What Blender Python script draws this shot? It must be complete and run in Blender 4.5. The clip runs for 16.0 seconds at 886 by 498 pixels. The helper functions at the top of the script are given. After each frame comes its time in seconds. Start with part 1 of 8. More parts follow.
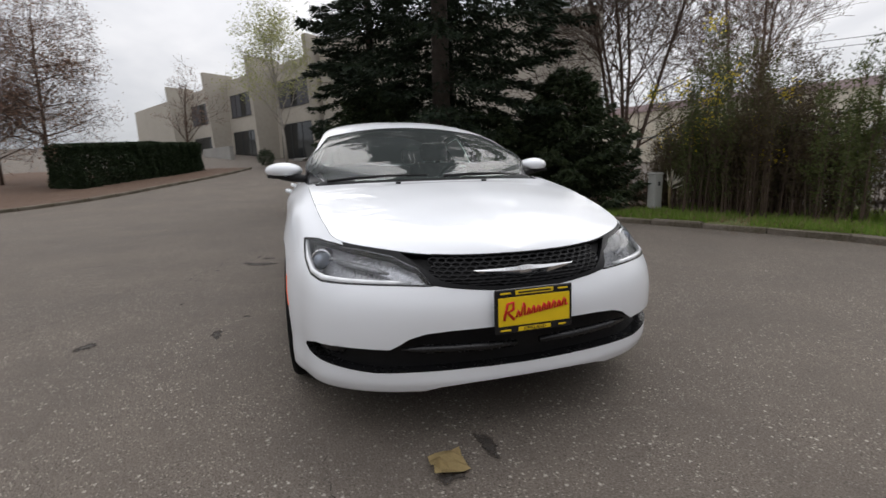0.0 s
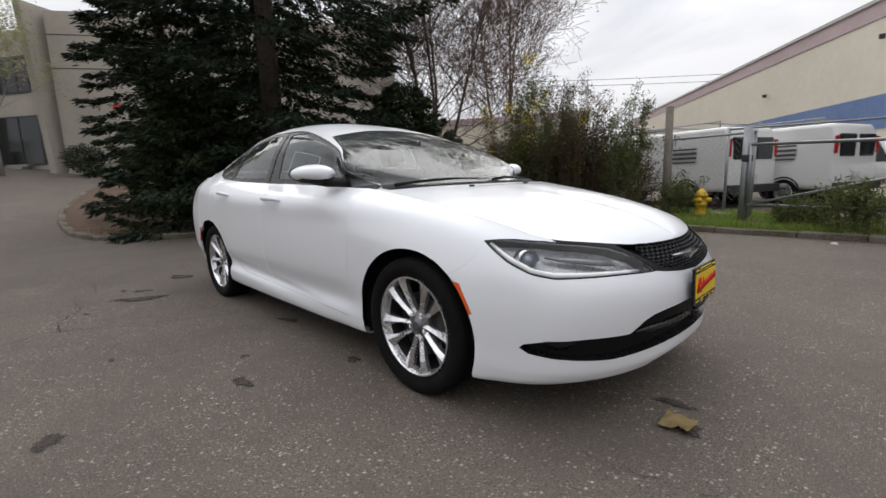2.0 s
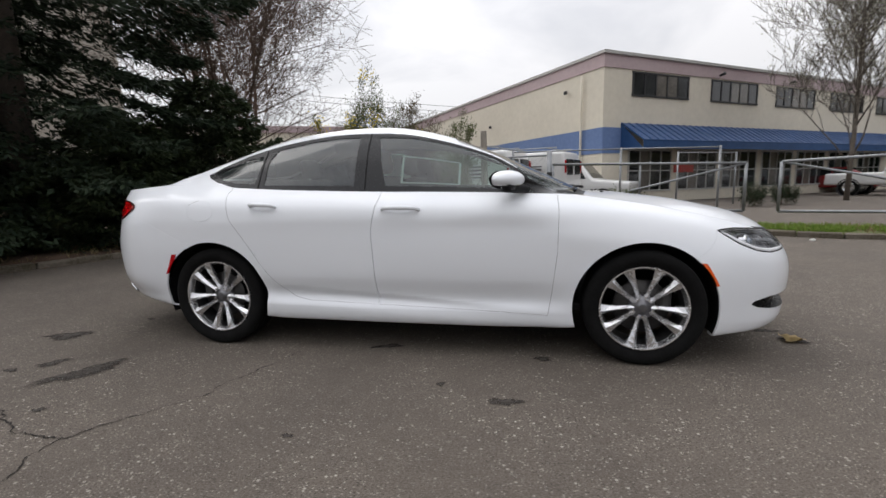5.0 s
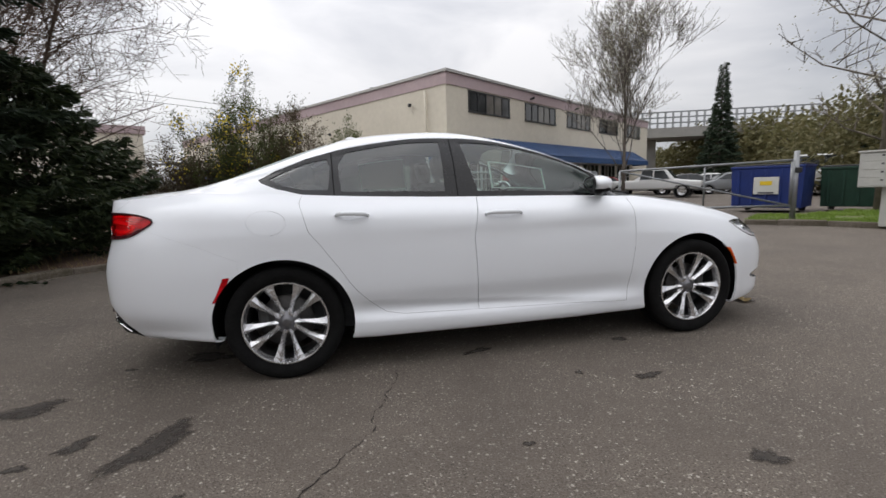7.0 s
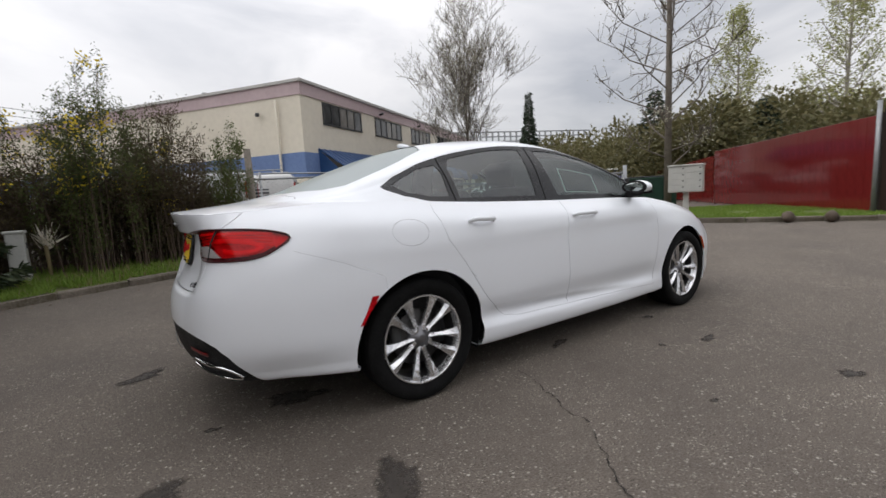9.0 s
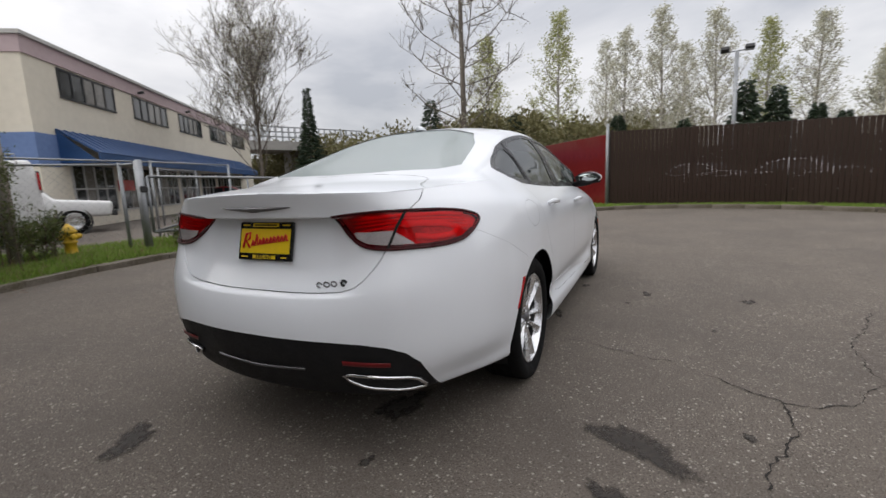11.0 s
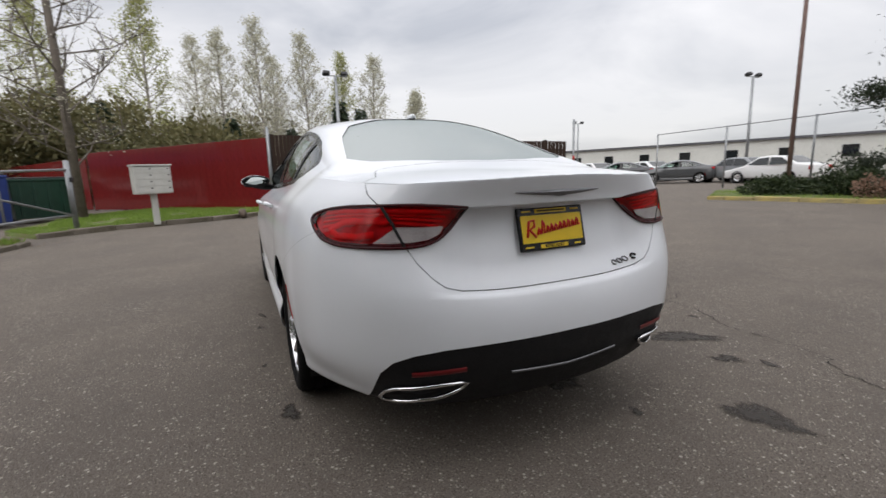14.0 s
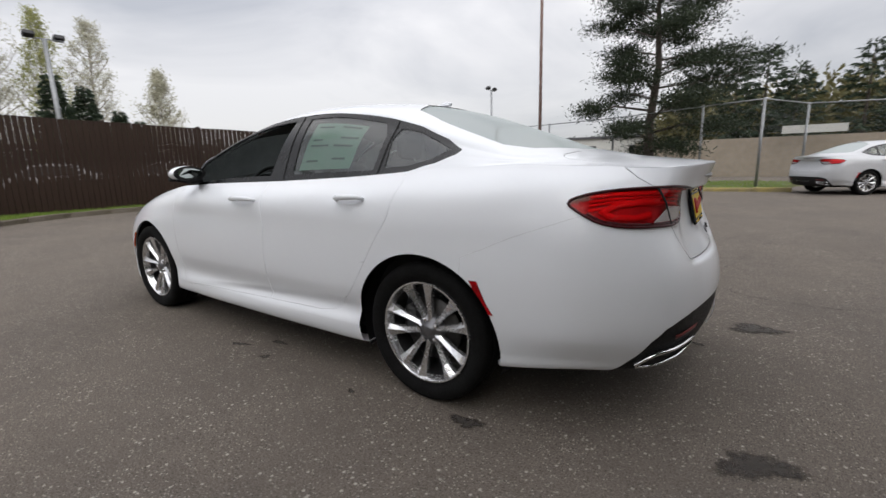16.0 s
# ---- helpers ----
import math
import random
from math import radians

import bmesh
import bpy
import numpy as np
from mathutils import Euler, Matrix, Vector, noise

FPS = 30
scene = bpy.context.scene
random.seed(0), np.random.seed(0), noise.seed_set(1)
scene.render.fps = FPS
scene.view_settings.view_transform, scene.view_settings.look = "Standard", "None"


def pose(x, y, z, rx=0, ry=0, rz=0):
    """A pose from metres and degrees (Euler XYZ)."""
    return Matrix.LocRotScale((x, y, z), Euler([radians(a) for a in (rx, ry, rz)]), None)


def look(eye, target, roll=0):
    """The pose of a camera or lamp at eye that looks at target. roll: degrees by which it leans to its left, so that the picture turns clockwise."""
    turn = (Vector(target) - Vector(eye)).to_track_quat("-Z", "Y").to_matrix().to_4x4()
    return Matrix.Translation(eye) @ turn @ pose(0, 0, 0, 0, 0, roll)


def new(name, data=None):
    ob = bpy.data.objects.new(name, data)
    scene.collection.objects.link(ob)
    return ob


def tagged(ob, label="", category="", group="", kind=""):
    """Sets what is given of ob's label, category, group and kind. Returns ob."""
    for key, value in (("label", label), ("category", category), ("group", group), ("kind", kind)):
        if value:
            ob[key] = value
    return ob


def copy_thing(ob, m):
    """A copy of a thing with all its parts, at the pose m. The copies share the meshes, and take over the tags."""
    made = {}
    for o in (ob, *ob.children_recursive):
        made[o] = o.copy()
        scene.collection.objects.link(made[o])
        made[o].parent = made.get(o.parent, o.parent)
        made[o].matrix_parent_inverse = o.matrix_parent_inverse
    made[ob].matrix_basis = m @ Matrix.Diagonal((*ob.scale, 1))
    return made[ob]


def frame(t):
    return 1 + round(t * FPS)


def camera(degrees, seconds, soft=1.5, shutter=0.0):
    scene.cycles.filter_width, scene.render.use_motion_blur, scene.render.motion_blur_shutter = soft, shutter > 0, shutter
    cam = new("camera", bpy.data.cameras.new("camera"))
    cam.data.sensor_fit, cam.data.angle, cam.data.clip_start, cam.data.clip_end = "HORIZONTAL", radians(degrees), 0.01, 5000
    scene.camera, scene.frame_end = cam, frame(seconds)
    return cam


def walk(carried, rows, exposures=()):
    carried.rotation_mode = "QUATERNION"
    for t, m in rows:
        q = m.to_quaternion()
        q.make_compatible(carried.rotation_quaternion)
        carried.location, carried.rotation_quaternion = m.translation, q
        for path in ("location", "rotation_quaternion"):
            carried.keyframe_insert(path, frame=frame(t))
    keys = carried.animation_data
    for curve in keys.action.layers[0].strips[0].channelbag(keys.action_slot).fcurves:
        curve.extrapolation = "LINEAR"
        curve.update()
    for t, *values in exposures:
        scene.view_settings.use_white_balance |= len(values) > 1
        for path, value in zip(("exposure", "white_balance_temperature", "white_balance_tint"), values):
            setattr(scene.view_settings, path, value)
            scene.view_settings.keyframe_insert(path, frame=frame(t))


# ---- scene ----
cam = camera(90.6, 16.0, 1.5, 0.3)
PATH = [
    (0, (3.76, -0.738, 1.041), (1.867, -0.194, 0.696), -1.6),
    (0.5, (3.614, -1.108, 1.041), (1.804, -0.319, 0.721), -1.8),
    (1, (3.429, -1.465, 1.033), (1.724, -0.472, 0.704), -0.9),
    (1.5, (3.179, -1.813, 1.044), (1.59, -0.646, 0.708), -1.8),
    (2, (2.932, -2.183, 1.043), (1.517, -0.807, 0.717), -1.7),
    (2.5, (2.631, -2.475, 1.033), (1.347, -0.974, 0.718), -3.0),
    (3, (2.296, -2.766, 1.044), (1.195, -1.121, 0.756), -3.0),
    (3.5, (1.938, -3.025, 1.05), (1.021, -1.275, 0.737), -2.1),
    (4, (1.558, -3.21, 1.064), (0.809, -1.385, 0.731), -2.9),
    (4.2, (1.398, -3.273, 1.066), (0.715, -1.422, 0.742), -2.8),
    (6.3, (-0.39, -3.59, 1.085), (-0.265, -1.616, 0.792), -1.7),
    (6.5, (-0.574, -3.564, 1.09), (-0.368, -1.601, 0.768), -2.3),
    (7, (-0.981, -3.496, 1.095), (-0.567, -1.56, 0.813), -1.9),
    (7.5, (-1.406, -3.407, 1.11), (-0.803, -1.519, 0.844), -2.1),
    (8, (-1.813, -3.258, 1.114), (-1.084, -1.419, 0.822), -2.6),
    (8.2, (-1.967, -3.2, 1.113), (-1.155, -1.394, 0.837), -2.5),
    (10.5, (-3.489, -1.865, 1.114), (-1.868, -0.736, 0.796), -3.4),
    (11, (-3.694, -1.489, 1.104), (-1.918, -0.623, 0.8), -2.5),
    (11.5, (-3.846, -1.075, 1.105), (-1.973, -0.442, 0.802), -3.1),
    (12, (-3.922, -0.621, 1.109), (-1.988, -0.221, 0.795), -2.8),
    (12.5, (-3.959, -0.159, 1.109), (-1.986, -0.119, 0.785), -2.7),
    (13, (-3.915, 0.28, 1.098), (-1.957, 0.097, 0.736), -2.5),
    (13.5, (-3.834, 0.703, 1.099), (-1.933, 0.178, 0.766), -1.4),
    (14, (-3.704, 1.085, 1.109), (-1.915, 0.261, 0.764), -1.8),
    (14.5, (-3.473, 1.448, 1.107), (-1.818, 0.38, 0.759), -2.1),
    (15, (-3.208, 1.815, 1.112), (-1.725, 0.521, 0.757), -2.1),
    (15.5, (-2.895, 2.126, 1.099), (-1.565, 0.684, 0.708), -2.2),
    (16, (-2.557, 2.42, 1.115), (-1.435, 0.811, 0.726), -1.5),
]
# the camera's own exposure drifts up as it leaves the bright side of the sky
walk(cam, [(t, look(eye, target, roll)) for t, eye, target, roll in PATH],
     ((0, .13), (2, .16), (4.2, .17), (8, .16), (10.5, .21), (12, .28), (13.2, .30), (14.5, .28), (16, .25)))

# ---------------------------------------------------------------- sky, sun
SUN_AZ, SUN_EL = 306.0, 38.0
world = bpy.data.worlds.new("overcast_sky")
scene.world = world
world.use_nodes = True
wn, wl = world.node_tree.nodes, world.node_tree.links
wn.clear()


def wnode(kind, **values):
    n = wn.new(kind)
    for key, value in values.items():
        n.inputs[key].default_value = value
    return n


w_out, w_bg = wn.new("ShaderNodeOutputWorld"), wn.new("ShaderNodeBackground")
sky = wn.new("ShaderNodeTexSky")
sky.sky_type, sky.sun_disc = "NISHITA", False
sky.sun_elevation, sky.sun_rotation = radians(SUN_EL), radians(SUN_AZ)
coords, split = wn.new("ShaderNodeTexCoord"), wn.new("ShaderNodeSeparateXYZ")
wl.new(coords.outputs["Generated"], split.inputs[0])
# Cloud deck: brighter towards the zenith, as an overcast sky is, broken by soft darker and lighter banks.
lift = wnode("ShaderNodeMapRange")
for key, value in (("From Min", 0.0), ("From Max", 1.0), ("To Min", .59), ("To Max", 1.78)):
    lift.inputs[key].default_value = value
steep = wn.new("ShaderNodeMath")
steep.operation, steep.use_clamp = "POWER", True
steep.inputs[1].default_value = 1.6
wl.new(split.outputs["Z"], steep.inputs[0])
wl.new(steep.outputs[0], lift.inputs["Value"])
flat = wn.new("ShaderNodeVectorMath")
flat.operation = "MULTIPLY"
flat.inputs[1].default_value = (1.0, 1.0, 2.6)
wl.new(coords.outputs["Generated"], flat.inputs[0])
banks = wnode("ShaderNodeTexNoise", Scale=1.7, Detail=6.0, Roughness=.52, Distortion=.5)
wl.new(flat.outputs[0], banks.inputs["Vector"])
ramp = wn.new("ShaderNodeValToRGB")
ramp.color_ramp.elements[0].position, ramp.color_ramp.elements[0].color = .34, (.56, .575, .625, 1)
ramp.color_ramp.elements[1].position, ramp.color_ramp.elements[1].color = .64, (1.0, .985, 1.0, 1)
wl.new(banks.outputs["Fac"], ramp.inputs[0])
deck = wn.new("ShaderNodeVectorMath")
deck.operation = "SCALE"
wl.new(ramp.outputs[0], deck.inputs[0])
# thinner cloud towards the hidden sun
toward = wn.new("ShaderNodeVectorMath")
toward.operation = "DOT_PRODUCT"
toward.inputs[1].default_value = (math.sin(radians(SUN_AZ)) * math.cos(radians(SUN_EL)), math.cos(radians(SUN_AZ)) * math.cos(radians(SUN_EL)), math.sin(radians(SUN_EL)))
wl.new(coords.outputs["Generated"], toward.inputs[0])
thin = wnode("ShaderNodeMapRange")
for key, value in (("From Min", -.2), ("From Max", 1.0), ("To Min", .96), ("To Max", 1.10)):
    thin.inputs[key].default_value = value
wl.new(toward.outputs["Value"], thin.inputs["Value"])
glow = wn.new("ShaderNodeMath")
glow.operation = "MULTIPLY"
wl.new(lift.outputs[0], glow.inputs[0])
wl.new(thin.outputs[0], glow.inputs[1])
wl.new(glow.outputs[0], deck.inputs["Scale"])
blue = wn.new("ShaderNodeVectorMath")
blue.operation = "SCALE"
blue.inputs["Scale"].default_value = .10
wl.new(sky.outputs[0], blue.inputs[0])
both = wn.new("ShaderNodeMix")
both.data_type = "RGBA"
both.inputs["Factor"].default_value = .92
wl.new(blue.outputs[0], both.inputs["A"])
wl.new(deck.outputs[0], both.inputs["B"])
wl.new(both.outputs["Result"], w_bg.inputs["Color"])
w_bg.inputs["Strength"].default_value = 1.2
wl.new(w_bg.outputs[0], w_out.inputs[0])

sun_data = bpy.data.lights.new("sun", "SUN")
sun_data.energy, sun_data.angle, sun_data.color = 1.55, radians(75), (1.0, .97, .93)
sun = new("sun", sun_data)
_a, _e = radians(SUN_AZ), radians(SUN_EL)
sun.matrix_world = look((0, 0, 30), (-30 * math.sin(_a) / math.tan(_e), -30 * math.cos(_a) / math.tan(_e), 0))

# ---------------------------------------------------------------- materials
MATS = {}


def material(name, colour, rough=.6, metal=0.0, vary=0.0, scale=4.0, second=None, mottle=.5, bump=0.0, bump_scale=40.0, coat=0.0,
             random_tint=0.0, stretch=None, spec=.5, transmit=0.0, ior=1.45):
    """A node material: colour broken by two sizes of noise towards `second`, fine bump, optional coat and tint by object or island."""
    if name in MATS:
        return MATS[name]
    m = bpy.data.materials.new(name)
    m.use_nodes = True
    nt = m.node_tree
    b = nt.nodes["Principled BSDF"]
    b.inputs["Roughness"].default_value, b.inputs["Metallic"].default_value = rough, metal
    b.inputs["Coat Weight"].default_value, b.inputs["Coat Roughness"].default_value = coat, .03
    b.inputs["Specular IOR Level"].default_value = spec
    b.inputs["Transmission Weight"].default_value, b.inputs["IOR"].default_value = transmit, ior
    b.inputs["Base Color"].default_value = (*colour, 1)
    if vary or bump or random_tint:
        tc = nt.nodes.new("ShaderNodeTexCoord")
        mp = nt.nodes.new("ShaderNodeMapping")
        mp.inputs["Scale"].default_value = stretch or (1, 1, 1)
        nt.links.new(tc.outputs["Object"], mp.inputs["Vector"])
    if vary:
        n1, n2 = nt.nodes.new("ShaderNodeTexNoise"), nt.nodes.new("ShaderNodeTexNoise")
        n1.inputs["Scale"].default_value, n1.inputs["Detail"].default_value = scale, 6
        n2.inputs["Scale"].default_value, n2.inputs["Detail"].default_value = scale * 9, 4
        mixn = nt.nodes.new("ShaderNodeMix")
        mixn.inputs["Factor"].default_value = mottle
        for n in (n1, n2):
            nt.links.new(mp.outputs[0], n.inputs["Vector"])
        nt.links.new(n1.outputs["Fac"], mixn.inputs["A"])
        nt.links.new(n2.outputs["Fac"], mixn.inputs["B"])
        rm = nt.nodes.new("ShaderNodeMapRange")
        rm.inputs["From Min"].default_value, rm.inputs["From Max"].default_value = .35, .65
        nt.links.new(mixn.outputs["Result"], rm.inputs["Value"])
        col = nt.nodes.new("ShaderNodeMix")
        col.data_type = "RGBA"
        col.inputs["A"].default_value = (*colour, 1)
        other = second or tuple(c * (1 - vary) for c in colour)
        col.inputs["B"].default_value = (*other, 1)
        nt.links.new(rm.outputs[0], col.inputs["Factor"])
        last = col.outputs["Result"]
        rr = nt.nodes.new("ShaderNodeMapRange")
        rr.inputs["To Min"].default_value, rr.inputs["To Max"].default_value = max(.02, rough - .08), min(1, rough + .08)
        nt.links.new(rm.outputs[0], rr.inputs["Value"])
        nt.links.new(rr.outputs[0], b.inputs["Roughness"])
        nt.links.new(last, b.inputs["Base Color"])
        if random_tint:
            oi, geo = nt.nodes.new("ShaderNodeObjectInfo"), nt.nodes.new("ShaderNodeNewGeometry")
            add = nt.nodes.new("ShaderNodeMath")
            add.operation = "ADD"
            nt.links.new(oi.outputs["Random"], add.inputs[0])
            nt.links.new(geo.outputs["Random Per Island"], add.inputs[1])
            tr = nt.nodes.new("ShaderNodeMapRange")
            tr.inputs["From Max"].default_value = 2.0
            tr.inputs["To Min"].default_value, tr.inputs["To Max"].default_value = 1 - random_tint, 1 + random_tint
            nt.links.new(add.outputs[0], tr.inputs["Value"])
            hs = nt.nodes.new("ShaderNodeHueSaturation")
            nt.links.new(tr.outputs[0], hs.inputs["Value"])
            nt.links.new(last, hs.inputs["Color"])
            nt.links.new(hs.outputs[0], b.inputs["Base Color"])
    if bump:
        nb, bp = nt.nodes.new("ShaderNodeTexNoise"), nt.nodes.new("ShaderNodeBump")
        nb.inputs["Scale"].default_value, nb.inputs["Detail"].default_value = bump_scale, 5
        nt.links.new(mp.outputs[0], nb.inputs["Vector"])
        bp.inputs["Strength"].default_value, bp.inputs["Distance"].default_value = bump, .02
        nt.links.new(nb.outputs["Fac"], bp.inputs["Height"])
        nt.links.new(bp.outputs[0], b.inputs["Normal"])
    MATS[name] = m
    return m


def leafy(name, colour, second, through_light=.25, rough=.6):
    """Leaf material: diffuse with some light through, tinted leaf by leaf."""
    m = bpy.data.materials.new(name)
    m.use_nodes = True
    nt = m.node_tree
    nt.nodes.clear()
    out, mix = nt.nodes.new("ShaderNodeOutputMaterial"), nt.nodes.new("ShaderNodeMixShader")
    dif, tra = nt.nodes.new("ShaderNodeBsdfPrincipled"), nt.nodes.new("ShaderNodeBsdfTranslucent")
    dif.inputs["Roughness"].default_value = rough
    dif.inputs["Specular IOR Level"].default_value = .25
    geo, ramp_ = nt.nodes.new("ShaderNodeNewGeometry"), nt.nodes.new("ShaderNodeMix")
    ramp_.data_type = "RGBA"
    ramp_.inputs["A"].default_value, ramp_.inputs["B"].default_value = (*colour, 1), (*second, 1)
    nt.links.new(geo.outputs["Random Per Island"], ramp_.inputs["Factor"])
    nt.links.new(ramp_.outputs["Result"], dif.inputs["Base Color"])
    nt.links.new(ramp_.outputs["Result"], tra.inputs["Color"])
    mix.inputs["Fac"].default_value = through_light
    nt.links.new(dif.outputs[0], mix.inputs[1])
    nt.links.new(tra.outputs[0], mix.inputs[2])
    nt.links.new(mix.outputs[0], out.inputs[0])
    MATS[name] = m
    return m


def pane_material(name, tint, ior=1.5, haze=0.0):
    """A thin pane: tinted see-through, with the gloss of glass."""
    m = bpy.data.materials.new(name)
    m.use_nodes = True
    nt = m.node_tree
    nt.nodes.clear()
    out, mix = nt.nodes.new("ShaderNodeOutputMaterial"), nt.nodes.new("ShaderNodeMixShader")
    tr, gl, fr = nt.nodes.new("ShaderNodeBsdfTransparent"), nt.nodes.new("ShaderNodeBsdfGlossy"), nt.nodes.new("ShaderNodeFresnel")
    tr.inputs["Color"].default_value = (*tint, 1)
    gl.inputs["Roughness"].default_value = .015
    fr.inputs["IOR"].default_value = ior
    nt.links.new(fr.outputs[0], mix.inputs["Fac"])
    nt.links.new(tr.outputs[0], mix.inputs[1])
    nt.links.new(gl.outputs[0], mix.inputs[2])
    last = mix.outputs[0]
    if haze:
        # a pale diffuse haze mixed into the pane, standing in for reflected sky
        haze_film, hazed = nt.nodes.new("ShaderNodeBsdfDiffuse"), nt.nodes.new("ShaderNodeMixShader")
        haze_film.inputs["Color"].default_value = (.60, .67, .66, 1)
        hazed.inputs["Fac"].default_value = haze
        nt.links.new(last, hazed.inputs[1])
        nt.links.new(haze_film.outputs[0], hazed.inputs[2])
        last = hazed.outputs[0]
    nt.links.new(last, out.inputs[0])
    MATS[name] = m
    return m


# ---------------------------------------------------------------- mesh helpers
def mesh_ob(name, verts, faces, mat, smooth=False, parent=None, label=""):
    me = bpy.data.meshes.new(name)
    me.from_pydata([tuple(map(float, v)) for v in verts], [], [tuple(map(int, f)) for f in faces])
    if mat:
        me.materials.append(mat)
    if smooth:
        me.shade_smooth()
    me.update()
    ob = new(name, me)
    if parent:
        ob.parent = parent
    if label:
        tagged(ob, label)
    return ob


def part(name, bm, mat, parent=None, label="", smooth=False):
    """Links a bmesh as one mesh object under a thing or a part."""
    me = bpy.data.meshes.new(name)
    bm.to_mesh(me)
    bm.free()
    if mat:
        me.materials.append(mat)
    if smooth:
        me.shade_smooth()
    ob = new(name, me)
    if parent:
        ob.parent = parent
    if label:
        tagged(ob, label)
    return ob


def thing(name, label, category, at=None, group="", kind=""):
    """An empty at a thing's base, to hold its parts."""
    ob = new(name)
    ob.empty_display_size = .1
    if at is not None:
        ob.matrix_world = at
    return tagged(ob, label, category, group, kind)


def box_bm(size, at=(0, 0, 0), bevel=0.0, rot=None, segments=2, into=None):
    bm = into or bmesh.new()
    made = bmesh.ops.create_cube(bm, size=1.0)["verts"]
    bmesh.ops.scale(bm, vec=size, verts=made)
    if bevel:
        es = list({e for v in made for e in v.link_edges})
        made = list({v for f in bmesh.ops.bevel(bm, geom=es, offset=bevel, segments=segments, affect="EDGES", profile=.5)["faces"] for v in f.verts} |
                    {v for v in made if v.is_valid})
    if rot is not None:
        bmesh.ops.transform(bm, matrix=rot, verts=made)
    bmesh.ops.translate(bm, vec=at, verts=made)
    return bm


def tube(points, radii, sides=8, close=True):
    """Verts and faces of a tube along points."""
    pts = [Vector(p) for p in points]
    if not hasattr(radii, "__len__"):
        radii = [radii] * len(pts)
    verts, faces = [], []
    ref = Vector((.31, .17, .93))
    for i, p in enumerate(pts):
        d = (pts[min(i + 1, len(pts) - 1)] - pts[max(i - 1, 0)]).normalized()
        a = d.cross(ref)
        if a.length < 1e-3:
            a = d.cross(Vector((1, 0, 0)))
        a.normalize()
        b = d.cross(a)
        for k in range(sides):
            t = 2 * math.pi * k / sides
            verts.append(p + (a * math.cos(t) + b * math.sin(t)) * radii[i])
    for i in range(len(pts) - 1):
        for k in range(sides):
            q = (k + 1) % sides
            faces.append((i * sides + k, i * sides + q, (i + 1) * sides + q, (i + 1) * sides + k))
    if close:
        faces.append(tuple(reversed(range(sides))))
        faces.append(tuple(range((len(pts) - 1) * sides, len(pts) * sides)))
    return verts, faces


def join(pieces):
    """One verts, faces pair out of several."""
    verts, faces = [], []
    for v, f in pieces:
        n = len(verts)
        verts += list(v)
        faces += [tuple(i + n for i in face) for face in f]
    return verts, faces


def lathe(profile, sides=32, axis="z"):
    """A turned shape from (radius, height) pairs."""
    verts, faces = [], []
    for r, h in profile:
        for k in range(sides):
            t = 2 * math.pi * k / sides
            c, s = r * math.cos(t), r * math.sin(t)
            verts.append((c, s, h) if axis == "z" else (c, h, s))
    n = len(profile)
    for i in range(n - 1):
        for k in range(sides):
            q = (k + 1) % sides
            faces.append((i * sides + k, i * sides + q, (i + 1) * sides + q, (i + 1) * sides + k))
    return verts, faces


def prism(outline, low, high):
    """An upright prism over a plan outline; low and high may be functions of x, y."""
    f_lo = low if callable(low) else (lambda x, y: low)
    f_hi = high if callable(high) else (lambda x, y: high)
    n = len(outline)
    verts = [(x, y, f_lo(x, y)) for x, y in outline] + [(x, y, f_hi(x, y)) for x, y in outline]
    faces = [tuple(reversed(range(n))), tuple(range(n, 2 * n))] + [(i, (i + 1) % n, (i + 1) % n + n, i + n) for i in range(n)]
    return verts, faces


def obox(p, q, width, z0, z1):
    """A box along the plan line p-q."""
    d = Vector((q[0] - p[0], q[1] - p[1])).normalized()
    n = Vector((-d.y, d.x)) * width / 2
    return prism([(p[0] + n.x, p[1] + n.y), (p[0] - n.x, p[1] - n.y), (q[0] - n.x, q[1] - n.y), (q[0] + n.x, q[1] + n.y)], z0, z1)

# ---------------------------------------------------------------- the white sedan: two smooth skins over a net of design points
# Skin A runs round the car (front middle -> side -> rear middle), bottom edge up to the hood seam, belt line and deck edge.
# Skin B runs from that edge up over hood, glass, roof and deck to the middle line.
RIBS = []


def rib(x, y, z):
    """One rib of the skin, bottom to top: its x (one number where it stands square), y and z."""
    xs_ = x if hasattr(x, '__len__') else [x] * len(y)
    RIBS.append(list(zip(xs_, y, z)))


rib((2.122, 2.28, 2.32, 2.329, 2.346, 2.35, 2.334, 2.309, 2.25), [0] * 9, (.215, .222, .262, .33, .44, .53, .6, .66, .73))
rib((2.095, 2.253, 2.293, 2.301, 2.319, 2.323, 2.306, 2.276, 2.205), (.3, .31, .32, .32, .32, .32, .315, .31, .3), (.212, .220, .258, .33, .44, .535, .605, .665, .735))
rib((2.014, 2.168, 2.208, 2.22, 2.237, 2.236, 2.217, 2.169, 2.1), (.54, .56, .57, .57, .57, .57, .56, .545, .52), (.205, .213, .252, .33, .44, .54, .615, .69, .76))
rib((1.915, 2.021, 2.064, 2.075, 2.091, 2.09, 2.067, 2.015, 1.96), (.698, .738, .753, .753, .753, .748, .733, .703, .665), (.192, .20, .25, .335, .44, .545, .63, .715, .785))
rib((1.825, 1.842, 1.865, 1.876, 1.887, 1.884, 1.866, 1.832, 1.8), (.754, .824, .839, .839, .839, .834, .819, .774, .705), (.18, .188, .245, .34, .45, .55, .65, .755, .83))
